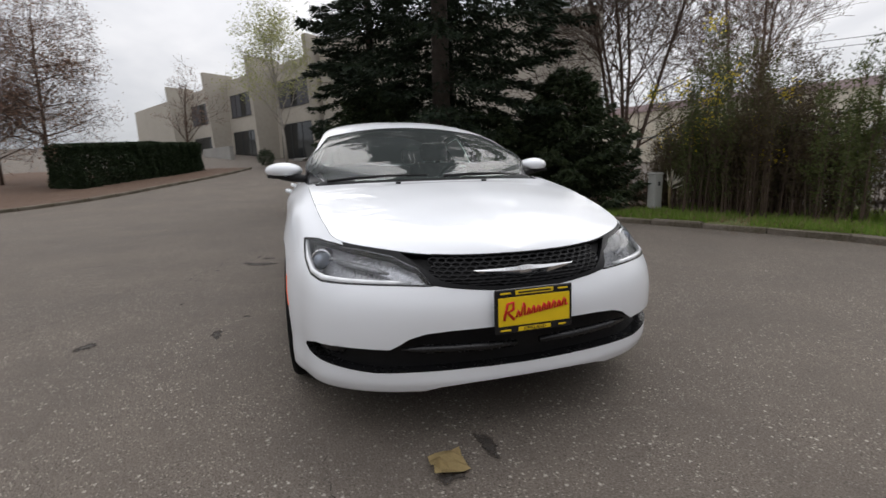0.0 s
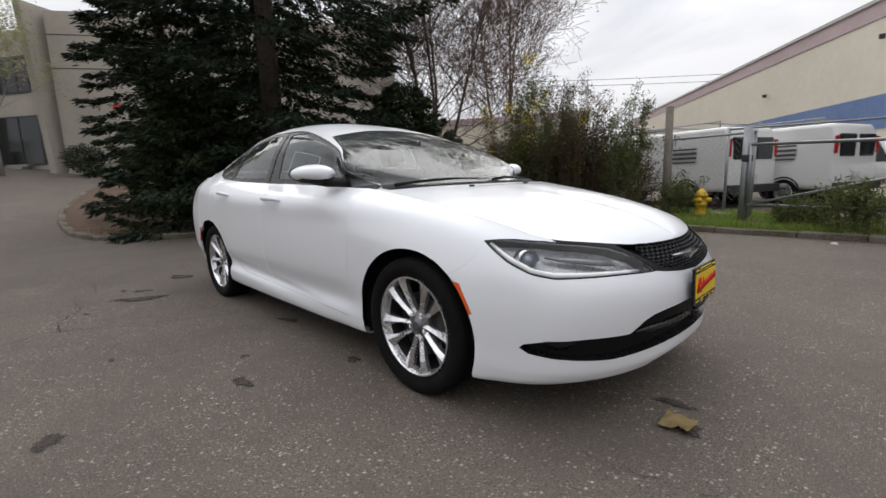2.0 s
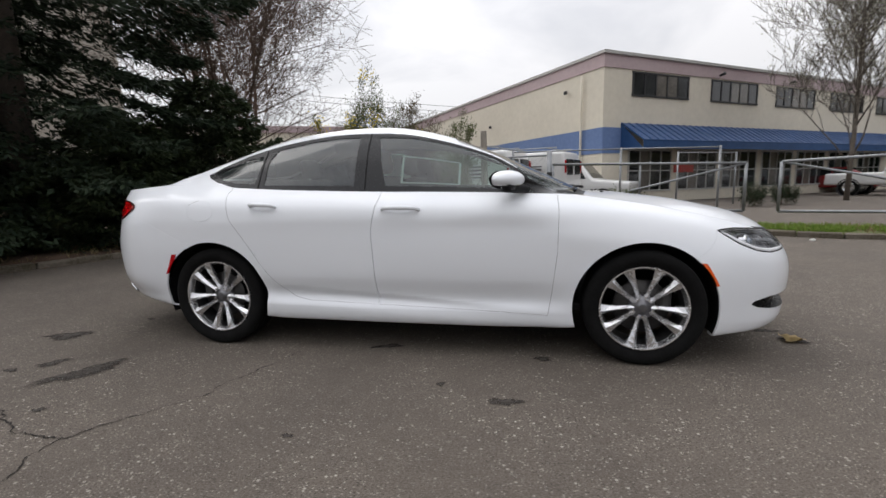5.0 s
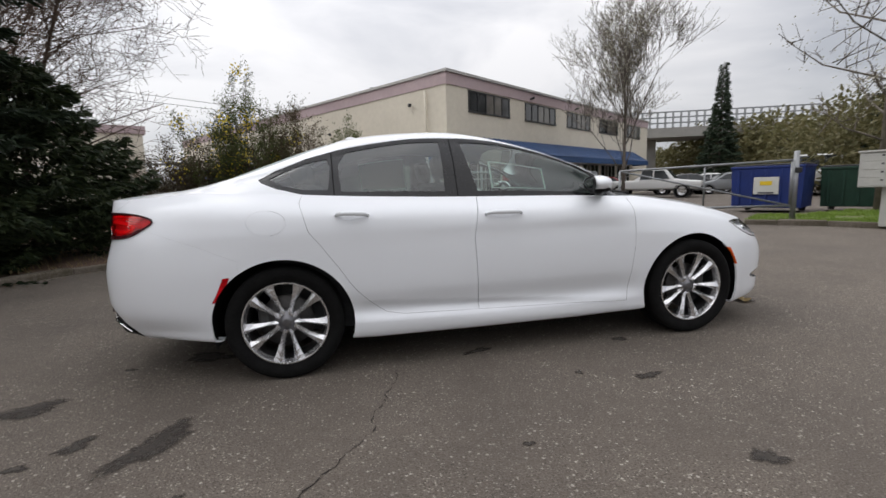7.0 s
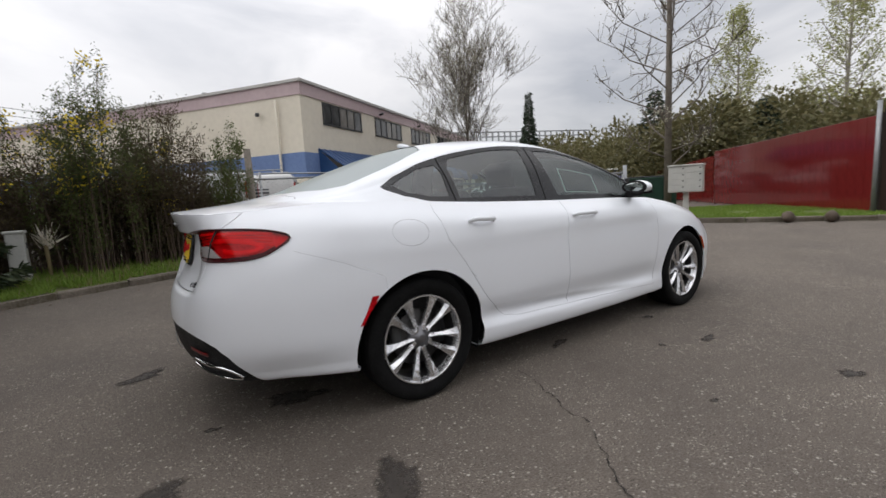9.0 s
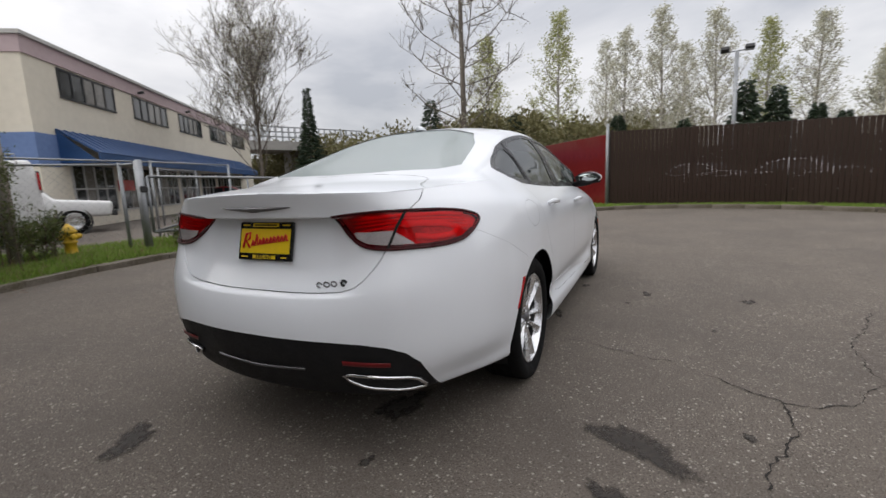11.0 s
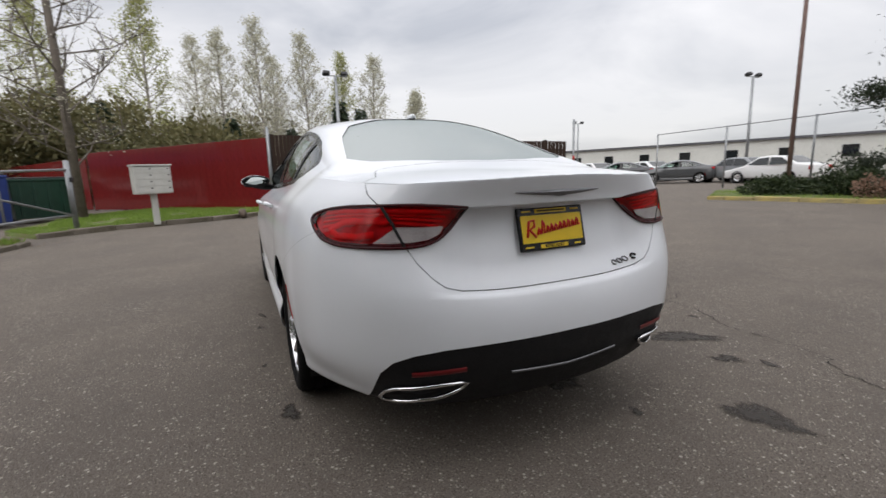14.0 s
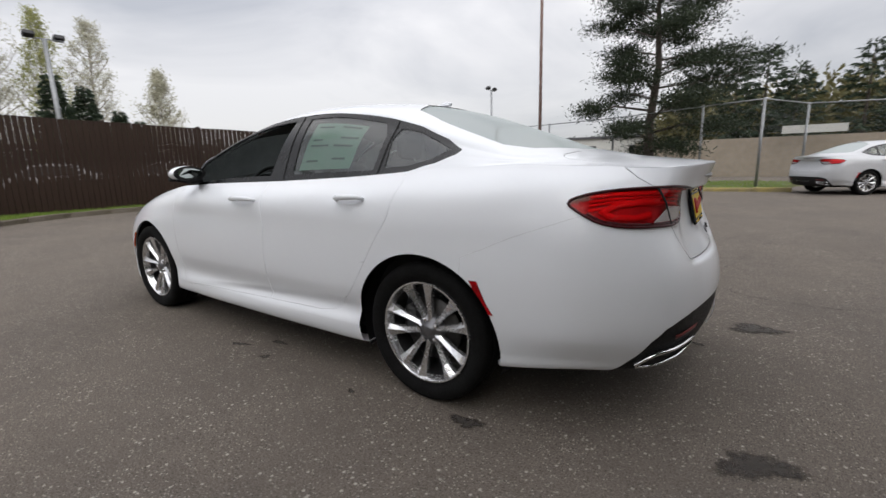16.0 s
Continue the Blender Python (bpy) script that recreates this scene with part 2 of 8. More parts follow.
rib((1.68, 1.68, 1.685, 1.685, 1.69, 1.685, 1.67, 1.64, 1.62), (.8, .88, .895, .897, .897, .892, .87, .815, .73), (.185, .195, .26, .355, .46, .56, .67, .8, .872))
rib(1.37, (.8, .885, .9, .91, .92, .92, .905, .845, .75), (.24, .26, .32, .4, .5, .6, .73, .855, .925))
rib((1, 1, 1, 1, 1, 1, 1, 1, .98), (.8, .89, .905, .905, .918, .922, .915, .865, .775), (.2, .215, .29, .38, .5, .63, .77, .9, .985))
rib(0.75, (.8, .893, .91, .902, .92, .926, .918, .877, .79), (.195, .21, .29, .375, .5, .64, .785, .912, .998))
rib(0.5, (.8, .895, .915, .9, .922, .93, .92, .885, .8), (.19, .205, .29, .37, .5, .65, .8, .92, 1.01))
rib(0.15, (.8, .898, .917, .901, .923, .931, .923, .889, .808), (.19, .205, .29, .37, .5, .655, .805, .925, 1.02))
rib(-0.2, (.8, .9, .918, .902, .924, .932, .925, .892, .81), (.19, .205, .29, .37, .5, .66, .81, .93, 1.028))
rib(-0.55, (.8, .9, .919, .905, .926, .933, .928, .894, .813), (.195, .207, .295, .375, .5, .66, .815, .938, 1.04))
rib(-0.9, (.8, .9, .92, .91, .928, .935, .93, .895, .815), (.2, .21, .3, .38, .5, .66, .82, .945, 1.055))
rib(-1.15, (.8, .9, .918, .915, .929, .936, .931, .893, .81), (.22, .23, .315, .4, .51, .67, .825, .957, 1.07))
rib(-1.37, (.8, .9, .915, .92, .93, .937, .932, .89, .8), (.24, .25, .33, .42, .52, .68, .83, .97, 1.085))
rib(-1.6, (.79, .885, .905, .913, .924, .93, .92, .875, .78), (.245, .255, .33, .42, .52, .68, .835, .98, 1.093))
rib((-1.78, -1.78, -1.79, -1.8, -1.8, -1.8, -1.8, -1.8, -1.8), (.774, .859, .879, .894, .904, .909, .894, .844, .755), (.25, .26, .33, .42, .52, .68, .84, .99, 1.1))
rib((-2, -2.06, -2.08, -2.1, -2.11, -2.11, -2.1, -2.09, -2.09), (.688, .758, .788, .813, .828, .833, .818, .763, .678), (.27, .28, .34, .43, .54, .7, .86, 1, 1.085))
rib((-2.165, -2.275, -2.325, -2.352, -2.358, -2.35, -2.305, -2.305, -2.305), (.54, .58, .61, .63, .645, .65, .64, .61, .56), (.25, .26, .33, .43, .55, .7, .87, .99, 1.075))
rib((-2.24, -2.36, -2.415, -2.444, -2.449, -2.427, -2.365, -2.366, -2.395), (.3, .32, .33, .33, .34, .34, .33, .32, .3), (.24, .25, .33, .43, .55, .667, .80, .975, 1.08))
rib((-2.27, -2.39, -2.445, -2.474, -2.478, -2.455, -2.39, -2.39, -2.42), [0] * 9, (.24, .25, .33, .43, .55, .665, .79, .975, 1.085))
# the shoulder crease under the belt line, the hollow above the sill and the fuller rear corner
for i_, row in enumerate(RIBS):
    side_, rear_ = (.016 if 8 <= i_ <= 17 else 0), {17: .008, 18: .026, 19: .016}.get(i_, 0)
    hollow = .013 if 8 <= i_ <= 13 else 0
    RIBS[i_] = [(x, y + (side_ if k == 7 else -hollow if k == 3 else .004 if hollow and k == 2 else 0) + rear_ * (1 if k > 2 else .4), z) for k, (x, y, z) in enumerate(row)]
# Skin B: (x, z) of the middle line where the section is a plain crown, or the (y, z) of six points of a section through the cabin.
CROWN = {0: (2.232, .748), 1: (2.13, .805), 2: (1.98, .858), 3: (1.80, .90), 4: (1.65, .932), 5: (1.48, .958), 6: (1.30, .982), 7: (1.12, 1.002),
         18: (-2.10, 1.122), 19: (-2.26, 1.104), 20: (-2.36, 1.094), 21: (-2.405, 1.09)}
CABIN = {8: (.82, [(.78, 1.02), (.77, 1.045), (.765, 1.08), (.69, 1.115), (.35, 1.13), (0, 1.137)]),
         9: (.5, [(.765, 1.08), (.735, 1.14), (.712, 1.215), (.645, 1.247), (.35, 1.272), (0, 1.28)]),
         10: (.15, [(.765, 1.12), (.72, 1.21), (.668, 1.312), (.60, 1.362), (.32, 1.40), (0, 1.41)]),
         11: (-.2, [(.765, 1.14), (.715, 1.25), (.64, 1.36), (.56, 1.43), (.30, 1.475), (0, 1.485)]),
         12: (-.55, [(.765, 1.15), (.715, 1.26), (.64, 1.365), (.56, 1.435), (.30, 1.48), (0, 1.49)]),
         13: (-.9, [(.765, 1.145), (.715, 1.235), (.645, 1.32), (.57, 1.395), (.30, 1.45), (0, 1.462)]),
         14: (-1.15, [(.77, 1.13), (.725, 1.195), (.665, 1.265), (.585, 1.335), (.30, 1.395), (0, 1.41)]),
         15: (-1.37, [(.775, 1.115), (.74, 1.155), (.69, 1.205), (.61, 1.265), (.30, 1.325), (0, 1.34)]),
         16: (-1.6, [(.765, 1.105), (.74, 1.125), (.705, 1.15), (.62, 1.195), (.30, 1.245), (0, 1.26)]),
         17: (-1.82, [(.74, 1.103), (.72, 1.11), (.69, 1.12), (.60, 1.14), (.30, 1.17), (0, 1.178)])}


def net_b():
    rows = []
    for i, row in enumerate(RIBS):
        sx, sy, sz = row[-1]
        pts = [(sx, sy, sz)]
        if i in CROWN:
            cx, cz = CROWN[i]
            for k in range(1, 7):
                t = k / 6
                pts.append((sx + (cx - sx) * t, sy * (1 - t), sz + (cz - sz) * (1 - (1 - t) ** 2.2)))
        else:
            cx, sec = CABIN[i]
            for k, (y, z) in enumerate(sec):
                t = (k + 1) / 6
                pts.append((sx + (cx - sx) * max(0, t * 2 - 1), y, z))
        rows.append(pts)
    return rows


class Skin:
    """A surface through a net of points, mirrored at y = 0 past the ends of its first index."""

    def __init__(self, net, mirror_v):
        n = np.array(net, float)
        flip = np.array([1, -1, 1.0])
        n = np.concatenate([n[1:2] * flip, n, n[-2:-1] * flip], 0)
        lo = 2 * n[:, :1] - n[:, 1:2]
        hi = n[:, -2:-1] * flip if mirror_v else 2 * n[:, -1:] - n[:, -2:-1]
        self.net = np.concatenate([lo, n, hi], 1)
        self.nu, self.nv = len(net) - 1, len(net[0]) - 1

    @staticmethod
    def basis(t):
        return np.stack([-t + 2 * t**2 - t**3, 2 - 5 * t**2 + 3 * t**3, t + 4 * t**2 - 3 * t**3, t**3 - t**2], -1) / 2

    relief = None

    def at(self, u, v):
        p = self.plain(u, v)
        return p if self.relief is None else p + self.relief(np.asarray(u, float), np.asarray(v, float), p)

    def plain(self, u, v):
        u, v = np.clip(np.asarray(u, float), 0, self.nu), np.clip(np.asarray(v, float), 0, self.nv)
        i, j = np.minimum(u.astype(int), self.nu - 1), np.minimum(v.astype(int), self.nv - 1)
        bu, bv = self.basis(u - i), self.basis(v - j)
        out = np.zeros(u.shape + (3,))
        for a in range(4):
            for b in range(4):
                out += self.net[i + a, j + b] * (bu[..., a] * bv[..., b])[..., None]
        return out

    def normal(self, u, v):
        e = 1e-3
        du = self.at(np.minimum(u + e, self.nu), v) - self.at(np.maximum(u - e, 0), v)
        dv = self.at(u, np.minimum(v + e, self.nv)) - self.at(u, np.maximum(v - e, 0))
        n = np.cross(du, dv)
        return n / np.maximum(np.linalg.norm(n, axis=-1, keepdims=True), 1e-9)

    def samples(self, k=24):
        if not hasattr(self, "cloud"):
            u, v = np.meshgrid(np.linspace(0, self.nu, self.nu * k + 1), np.linspace(0, self.nv, self.nv * k + 1), indexing="ij")
            self.cloud = (u.ravel(), v.ravel(), self.at(u.ravel(), v.ravel()))
        return self.cloud

    def uv(self, p):
        """The (u, v) of the place on the skin nearest to p; a None coordinate is left open."""
        u, v, c = self.samples()
        d = sum((c[:, n] - p[n]) ** 2 for n in range(3) if p[n] is not None)
        b = int(np.argmin(d))
        return float(u[b]), float(v[b])


SKIN_A, SKIN_B = Skin(RIBS, False), Skin(net_b(), True)


def ease(a, b, t):
    """Smoothly from 0 at a to 1 at b."""
    q = np.clip((t - a) / (b - a), 0, 1)
    return q * q * (3 - 2 * q)


def pressed_lines(u, v, p):
    """Creases of the sheet metal: over the sill, along the shoulder, and the recess of the trunk lid under its lip."""
    x, z = p[..., 0], p[..., 2]
    flank = np.sign(p[..., 1]) * ease(.62, .72, np.abs(p[..., 1]))
    fold = .379 - .070 * x
    below = fold - z
    sill = np.where(below < 0, .009 * np.exp(below / .09), .009 - .021 * ease(0, .045, below) + .012 * ease(.05, .13, below))
    sill = .75 * sill * ease(-.98, -.80, x) * ease(.95, .25, x)
    shoulder = .845 + .036 * ease(0, 1.0, x) + .02 * ease(-1.2, -2.0, x)
    ridge = .0045 * np.exp(-((z - shoulder) / .05) ** 2) * ease(-2.05, -1.8, x) * ease(1.5, 1.2, x)
    tuck_in = (.030 * ease(5.9, 6.95, v) + .020 * ease(5.0, 5.2, v)) * np.clip((7.06 - v) / .04, 0, 1) * ease(19.4, 20.0, u)
    return np.stack([tuck_in, flank * (sill + ridge), np.zeros_like(z)], -1)


SKIN_A.relief = pressed_lines

PAINT = material("white_car_paint", (.785, .805, .835), rough=.42, coat=.8, spec=.45)
BLACK_GLOSS = material("gloss_black_plastic", (.010, .010, .011), rough=.24, vary=.3, scale=8)
BLACK_MATT = material("matt_black_plastic", (.011, .011, .012), rough=.55, spec=.3, vary=.3, scale=14, bump=.15, bump_scale=300)
RUBBER = material("tyre_rubber", (.007, .007, .007), rough=.9, spec=.2, vary=.35, scale=12, bump=.2, bump_scale=120)
CHROME = material("chrome", (.80, .80, .81), rough=.08, metal=1.0, vary=.05, scale=6)
ALLOY = material("polished_alloy", (.74, .74, .75), rough=.22, metal=.85, vary=.12, scale=9)
ALLOY_DARK = material("grey_painted_alloy", (.20, .20, .21), rough=.35, metal=.8, vary=.2, scale=9)
CAR_GLASS = pane_material("tinted_car_glass", (.50, .68, .60), 1.9, .03)
WINDSHIELD_GLASS = pane_material("windshield_glass", (.60, .73, .69), 1.62, .05)
# High ior and strong haze brighten the rear pane as sky reflection would.
REAR_GLASS = pane_material("tinted_rear_glass", (.55, .66, .64), 6.0, .42)
GRILLE_BLACK = material("satin_black_grille", (.006, .006, .007), rough=.45, vary=.3, scale=8, spec=.2)
DARK_GLASS = pane_material("dark_tinted_car_glass", (.31, .42, .37), 1.9, .035)
LAMP_GLASS = pane_material("clear_lamp_cover", (.86, .87, .88), 1.45)
RED_COVER = pane_material("red_lamp_cover", (.95, .042, .06), 1.42)
LAMP_BOWL = material("faceted_lamp_bowl", (.98, .86, .84), rough=.5, metal=.0, vary=.5, scale=11, mottle=.25)
RED_LENS = material("red_lamp_lens", (.56, .004, .009), rough=.2, vary=.7, scale=7, coat=.12, spec=.2)
RED_DARK = material("dark_red_lamp_lens", (.05, .004, .006), rough=.3, vary=.3, scale=9, spec=.25)
CLEAR_LENS = material("clear_lamp_lens", (.46, .42, .42), rough=.12, vary=.3, scale=20, coat=1.0)
AMBER = material("amber_marker_lens", (.85, .12, .015), rough=.15, vary=.2, scale=30, coat=.8)
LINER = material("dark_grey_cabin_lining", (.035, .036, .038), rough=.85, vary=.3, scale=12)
# Seat and headliner greys lowered so the cabin looks dim through the glass.
SEAT = material("darkened_seat_fabric", (.06, .06, .063), rough=.85, vary=.25, scale=20, bump=.2, bump_scale=200)
# Barrel and disc coloured near black for the shade between the spokes.
BARREL = material("shaded_rim_barrel", (.030, .030, .031), rough=.5, metal=.4, vary=.3, scale=9)
DISC = material("brake_disc_steel", (.075, .072, .07), rough=.5, metal=1.0, vary=.3, scale=10)
SEAM = material("dark_seam", (.01, .01, .01), rough=.9)

A_REGIONS = [
    ("headlight", [(4.42, 7.0), (3.88, 6.47), (3.45, 6.19), (3.05, 6.14), (2.6, 6.25), (2.15, 6.36), (1.62, 6.48), (1.15, 6.56), (1.35, 7.4), (1.75, 7.8), (2.35, 7.88), (3.05, 7.8), (3.75, 7.46)]),
    ("grille_mesh", [(-.1, 6.34), (.6, 6.5), (1.0, 6.75), (1.28, 7.4), (1.5, 7.78), (1.6, 7.93), (.9, 8.0), (-.1, 8.0)]),
    ("grille", [(-.1, 6.05), (.5, 6.22), (.9, 6.42), (1.15, 6.56), (1.35, 7.4), (1.75, 7.8), (2.35, 7.88), (2.75, 7.84), (2.95, 8.2), (-.1, 8.2)]),
    ("intake", [(-.1, 2.88), (.67, 2.89), (1.42, 2.85), (2.0, 2.79), (2.46, 2.84), (3.1, 2.94), (3.5, 3.05), (3.68, 3.22), (3.6, 3.38), (3.2, 3.62), (2.54, 3.72), (1.76, 3.72), (1.62, 3.9), (1.48, 4.12), (1.25, 4.3), (.93, 4.38), (.43, 4.42), (-.1, 4.42)]),
    ("chin", [(-.1, -.5), (1.42, -.5), (1.36, 1.1), (1.22, 1.55), (1.05, 1.8), (.65, 1.97), (-.1, 2.02)]),
    ("front_marker", [(5.17, 5.36), (4.98, 5.36), (4.72, 4.2), (4.86, 4.13)]),
    ("rear_marker", [(16.2, 4.72), (16.4, 4.72), (16.77, 3.8), (16.6, 3.84)]),
    ("clear_lamp", [(19.12, 6.5), (19.62, 6.62), (19.58, 6.45), (19.45, 6.28), (19.27, 6.15), (19.05, 6.07), (18.86, 6.05), (18.98, 6.24)]),
    ("tail_lamp", [(19.92, 7.06), (19.55, 7.14), (19.2, 7.17), (18.8, 7.12), (18.4, 7.03), (18.0, 6.9), (17.76, 6.76), (17.73, 6.62), (17.88, 6.4), (18.1, 6.16), (18.38, 6.01), (18.7, 5.94), (19.02, 5.95), (19.25, 6.02), (19.45, 6.17), (19.57, 6.32), (19.72, 6.6), (19.82, 6.84)]),
    ("valance", [(21.1, 3.7), (19.5, 3.66), (19.2, 3.57), (18.97, 3.38), (18.78, 2.95), (18.6, 2.15), (18.42, 1.2), (18.2, -.5), (21.1, -.5)]),
    ("lid_step", [(21.1, 7.02), (19.3, 7.02), (19.3, 7.06), (21.1, 7.06)]),
    ("trunk_lid", [(21.1, 8.2), (18.3, 8.2), (18.32, 8.0), (18.55, 7.5), (18.86, 7.05), (19.05, 6.6), (19.22, 6.05), (19.34, 5.72), (19.5, 5.42), (19.62, 5.27), (19.8, 5.2), (20.2, 5.2), (21.1, 5.2)]),
    ("front_door", [(10.93, 8.2), (11.08, 5.8), (11.0, 2.4), (7.62, 1.95), (7.4, 5.2), (7.36, 7.5), (7.3, 8.2)]),
    ("rear_door", [(14.35, 8.2), (14.46, 7.54), (14.25, 6.29), (13.58, 4.92), (13.0, 3.62), (12.65, 2.75), (12.35, 2.5), (11.0, 2.4), (11.08, 5.8), (10.93, 8.2)]),
    ("rear_bumper", [(15.6, -.5), (16.0, 5.3), (16.6, 5.6), (17.8, 6.3), (18.3, 6.5), (19.1, 6.5), (21.1, 6.5), (21.1, -.5)]),
    ("front_bumper", [(-.1, -.5), (5.6, -.5), (5.3, 5.4), (4.55, 6.6), (4.45, 7.0), (-.1, 7.0)]),
]


def softened(poly, times=2):
    """An outline with its corners cut round."""
    for _ in range(times):
        poly = [q for k in range(len(poly)) for q in ((poly[k][0] * .8 + poly[(k + 1) % len(poly)][0] * .2, poly[k][1] * .8 + poly[(k + 1) % len(poly)][1] * .2),
                                                     (poly[k][0] * .2 + poly[(k + 1) % len(poly)][0] * .8, poly[k][1] * .2 + poly[(k + 1) % len(poly)][1] * .8))]
    return poly


A_REGIONS = [(name, softened(poly, 1) if name == "tail_lamp" else poly) for name, poly in A_REGIONS]
FUEL = [(15.25 + .46 * math.cos(k * math.pi / 10), 6.66 + .5 * math.sin(k * math.pi / 10)) for k in range(20)]
B_REGIONS = [
    ("windshield", [(7.1, 6.1), (7.1, .45), (7.5, 1.55), (7.96, 2.8), (8.42, 3.5), (9.0, 3.8), (9.62, 4.06), (9.85, 5.2), (9.93, 6.1)]),
    ("rear_window", [(13.2, 6.1), (13.25, 5.2), (13.6, 4.5), (14.5, 4.25), (15.5, 4.15), (16.2, 4.05), (16.75, 4.4), (17.2, 5.2), (17.32, 6.1)]),
    ("front_side_window", [(7.95, .35), (8.45, 3.05), (9.0, 3.15), (9.67, 3.28), (10.42, 3.35), (11.12, 3.2), (10.9, .3)]),
    ("rear_side_window", [(11.5, .3), (11.5, 3.2), (12.38, 3.25), (13.28, 3.22), (13.45, 2.5), (13.42, .3)]),
    ("quarter_window", [(13.72, .45), (13.66, 2.4), (13.75, 3.1), (14.3, 3.22), (14.9, 3.02), (15.25, 2.65), (14.9, 1.3), (14.35, .55)]),
    ("window_trim", [(6.95, -.1), (8.17, 3.42), (9.0, 3.5), (9.67, 3.62), (10.42, 3.7), (11.33, 3.52), (12.38, 3.54), (13.42, 3.58), (14.29, 3.6), (15.1, 3.35), (15.5, 2.8), (15.42, 2.2), (15.05, .9), (14.6, .15), (14.3, -.1)]),
    ("cowl", [(6.84, 6.1), (6.84, .35), (7.1, .35), (7.1, 6.1)]),
    ("hood", [(-.1, -.1), (6.84, -.1), (6.84, 6.1), (-.1, 6.1)]),
    ("trunk_deck", [(17.42, 6.1), (17.3, 5.1), (17.25, 4.2), (17.4, 3.0), (17.65, 1.6), (18.3, -.1), (21.1, -.1), (21.1, 6.1)]),
]


def in_poly(poly, x, y):
    hit, n = False, len(poly)
    for i in range(n):
        (x0, y0), (x1, y1) = poly[i], poly[i - 1]
        if (y0 > y) != (y1 > y) and x < (x1 - x0) * (y - y0) / (y1 - y0) + x0:
            hit = not hit
    return hit


def cut_skin(skin, regions, per_u, per_v):
    """Cuts a grid in (u, v) along the regions' outlines; gives, for each region, its faces as lists of (u, v)."""
    bm = bmesh.new()
    nu, nv = skin.nu * per_u, skin.nv * per_v
    grid = [[bm.verts.new((i / per_u, j / per_v, 0)) for j in range(nv + 1)] for i in range(nu + 1)]
    for i in range(nu):
        for j in range(nv):
            bm.faces.new((grid[i][j], grid[i + 1][j], grid[i + 1][j + 1], grid[i][j + 1]))
    for _, poly in regions:
        for k in range(len(poly)):
            (x0, y0), (x1, y1) = poly[k - 1], poly[k]
            if math.hypot(x1 - x0, y1 - y0) < 1e-6:
                continue
            lo_x, hi_x, lo_y, hi_y = min(x0, x1) - .02, max(x0, x1) + .02, min(y0, y1) - .02, max(y0, y1) + .02
            near = []
            for f in bm.faces:
                xs, ys = [v.co.x for v in f.verts], [v.co.y for v in f.verts]
                if max(xs) >= lo_x and min(xs) <= hi_x and max(ys) >= lo_y and min(ys) <= hi_y:
                    near.append(f)
            geom = near + list({e for f in near for e in f.edges}) + list({v for f in near for v in f.verts})
            if near:
                bmesh.ops.bisect_plane(bm, geom=geom, dist=1e-5, plane_co=(x0, y0, 0), plane_no=(y1 - y0, x0 - x1, 0))
    out = {name: [] for name, _ in regions}
    out["rest"] = []
    for f in bm.faces:
        c = f.calc_center_median()
        name = next((n for n, poly in regions if in_poly(poly, c.x, c.y)), "rest")
        out[name].append([(v.co.x, v.co.y) for v in f.verts])
    bm.free()
    return out


def region_mesh(pieces, sides, gap=0.0, depth=0.0, sink=0.0):
    """Verts, faces and normals of skin pieces [(skin, faces in uv)], for the sides (+1, -1) given. gap: drawn in from its seams; depth: of the folded edge; sink: below the skin."""
    verts, normals, faces, index = [], [], [], {}
    for skin, polys in pieces:
        uvs = np.array([p for f in polys for p in f])
        at, nor = skin.at(uvs[:, 0], uvs[:, 1]), skin.normal(uvs[:, 0], uvs[:, 1])
        for side in sides:
            n = 0
            for f in polys:
                ids = []
                for _ in f:
                    p, q = at[n] * (1, side, 1), nor[n] * (1, side, 1)
                    key = tuple(np.round(p, 4) + 0.0)
                    if key not in index:
                        index[key] = len(verts)
                        verts.append(p - q * sink)
                        normals.append(q)
                    ids.append(index[key])
                    n += 1
                ids = [v for k, v in enumerate(ids) if v != ids[k - 1]]
                if len(set(ids)) > 2:
                    faces.append(ids if side > 0 else ids[::-1])
    verts, normals = np.array(verts), np.array(normals)
    if gap or depth:
        edges = {}
        for f in faces:
            for k in range(len(f)):
                edges.setdefault(frozenset((f[k - 1], f[k])), []).append((f[k - 1], f[k], f))
        rim = [e[0] for e in edges.values() if len(e) == 1]
        pull, count = np.zeros_like(verts), np.zeros(len(verts))
        for a, b, f in rim:
            mid = verts[f].mean(0) - (verts[a] + verts[b]) / 2
            along = (verts[b] - verts[a]) / max(np.linalg.norm(verts[b] - verts[a]), 1e-9)
            mid = mid - along * (mid @ along)
            mid /= max(np.linalg.norm(mid), 1e-9)
            for v in (a, b):
                pull[v] += mid
                count[v] += 1
        some = count > 0
        pull[some] /= np.maximum(np.linalg.norm(pull[some], axis=1, keepdims=True), 1e-9)
        verts[some] += pull[some] * gap
        if depth:
            low = {}
            extra_v, extra_n = [], []
            for v in np.where(some)[0]:
                low[v] = (len(verts) + len(extra_v), len(verts) + len(extra_v) + 1)
                extra_v += [verts[v], verts[v] - normals[v] * depth]
                extra_n += [-pull[v], -pull[v]]
            for a, b, _ in rim:
                faces.append([low[b][0], low[a][0], low[a][1], low[b][1]])
            verts, normals = np.concatenate([verts, extra_v]), np.concatenate([normals, extra_n])
    return verts, faces, normals


def skin_ob(name, data, mat, parent, label=""):
    verts, faces, normals = data
    ob = mesh_ob(name, verts, faces, mat, True, parent, label)
    ob.data.normals_split_custom_set_from_vertices([tuple(map(float, n)) for n in normals])
    return ob


WHEEL_X, WHEEL_Z, ARCH = 1.371, .335, .383


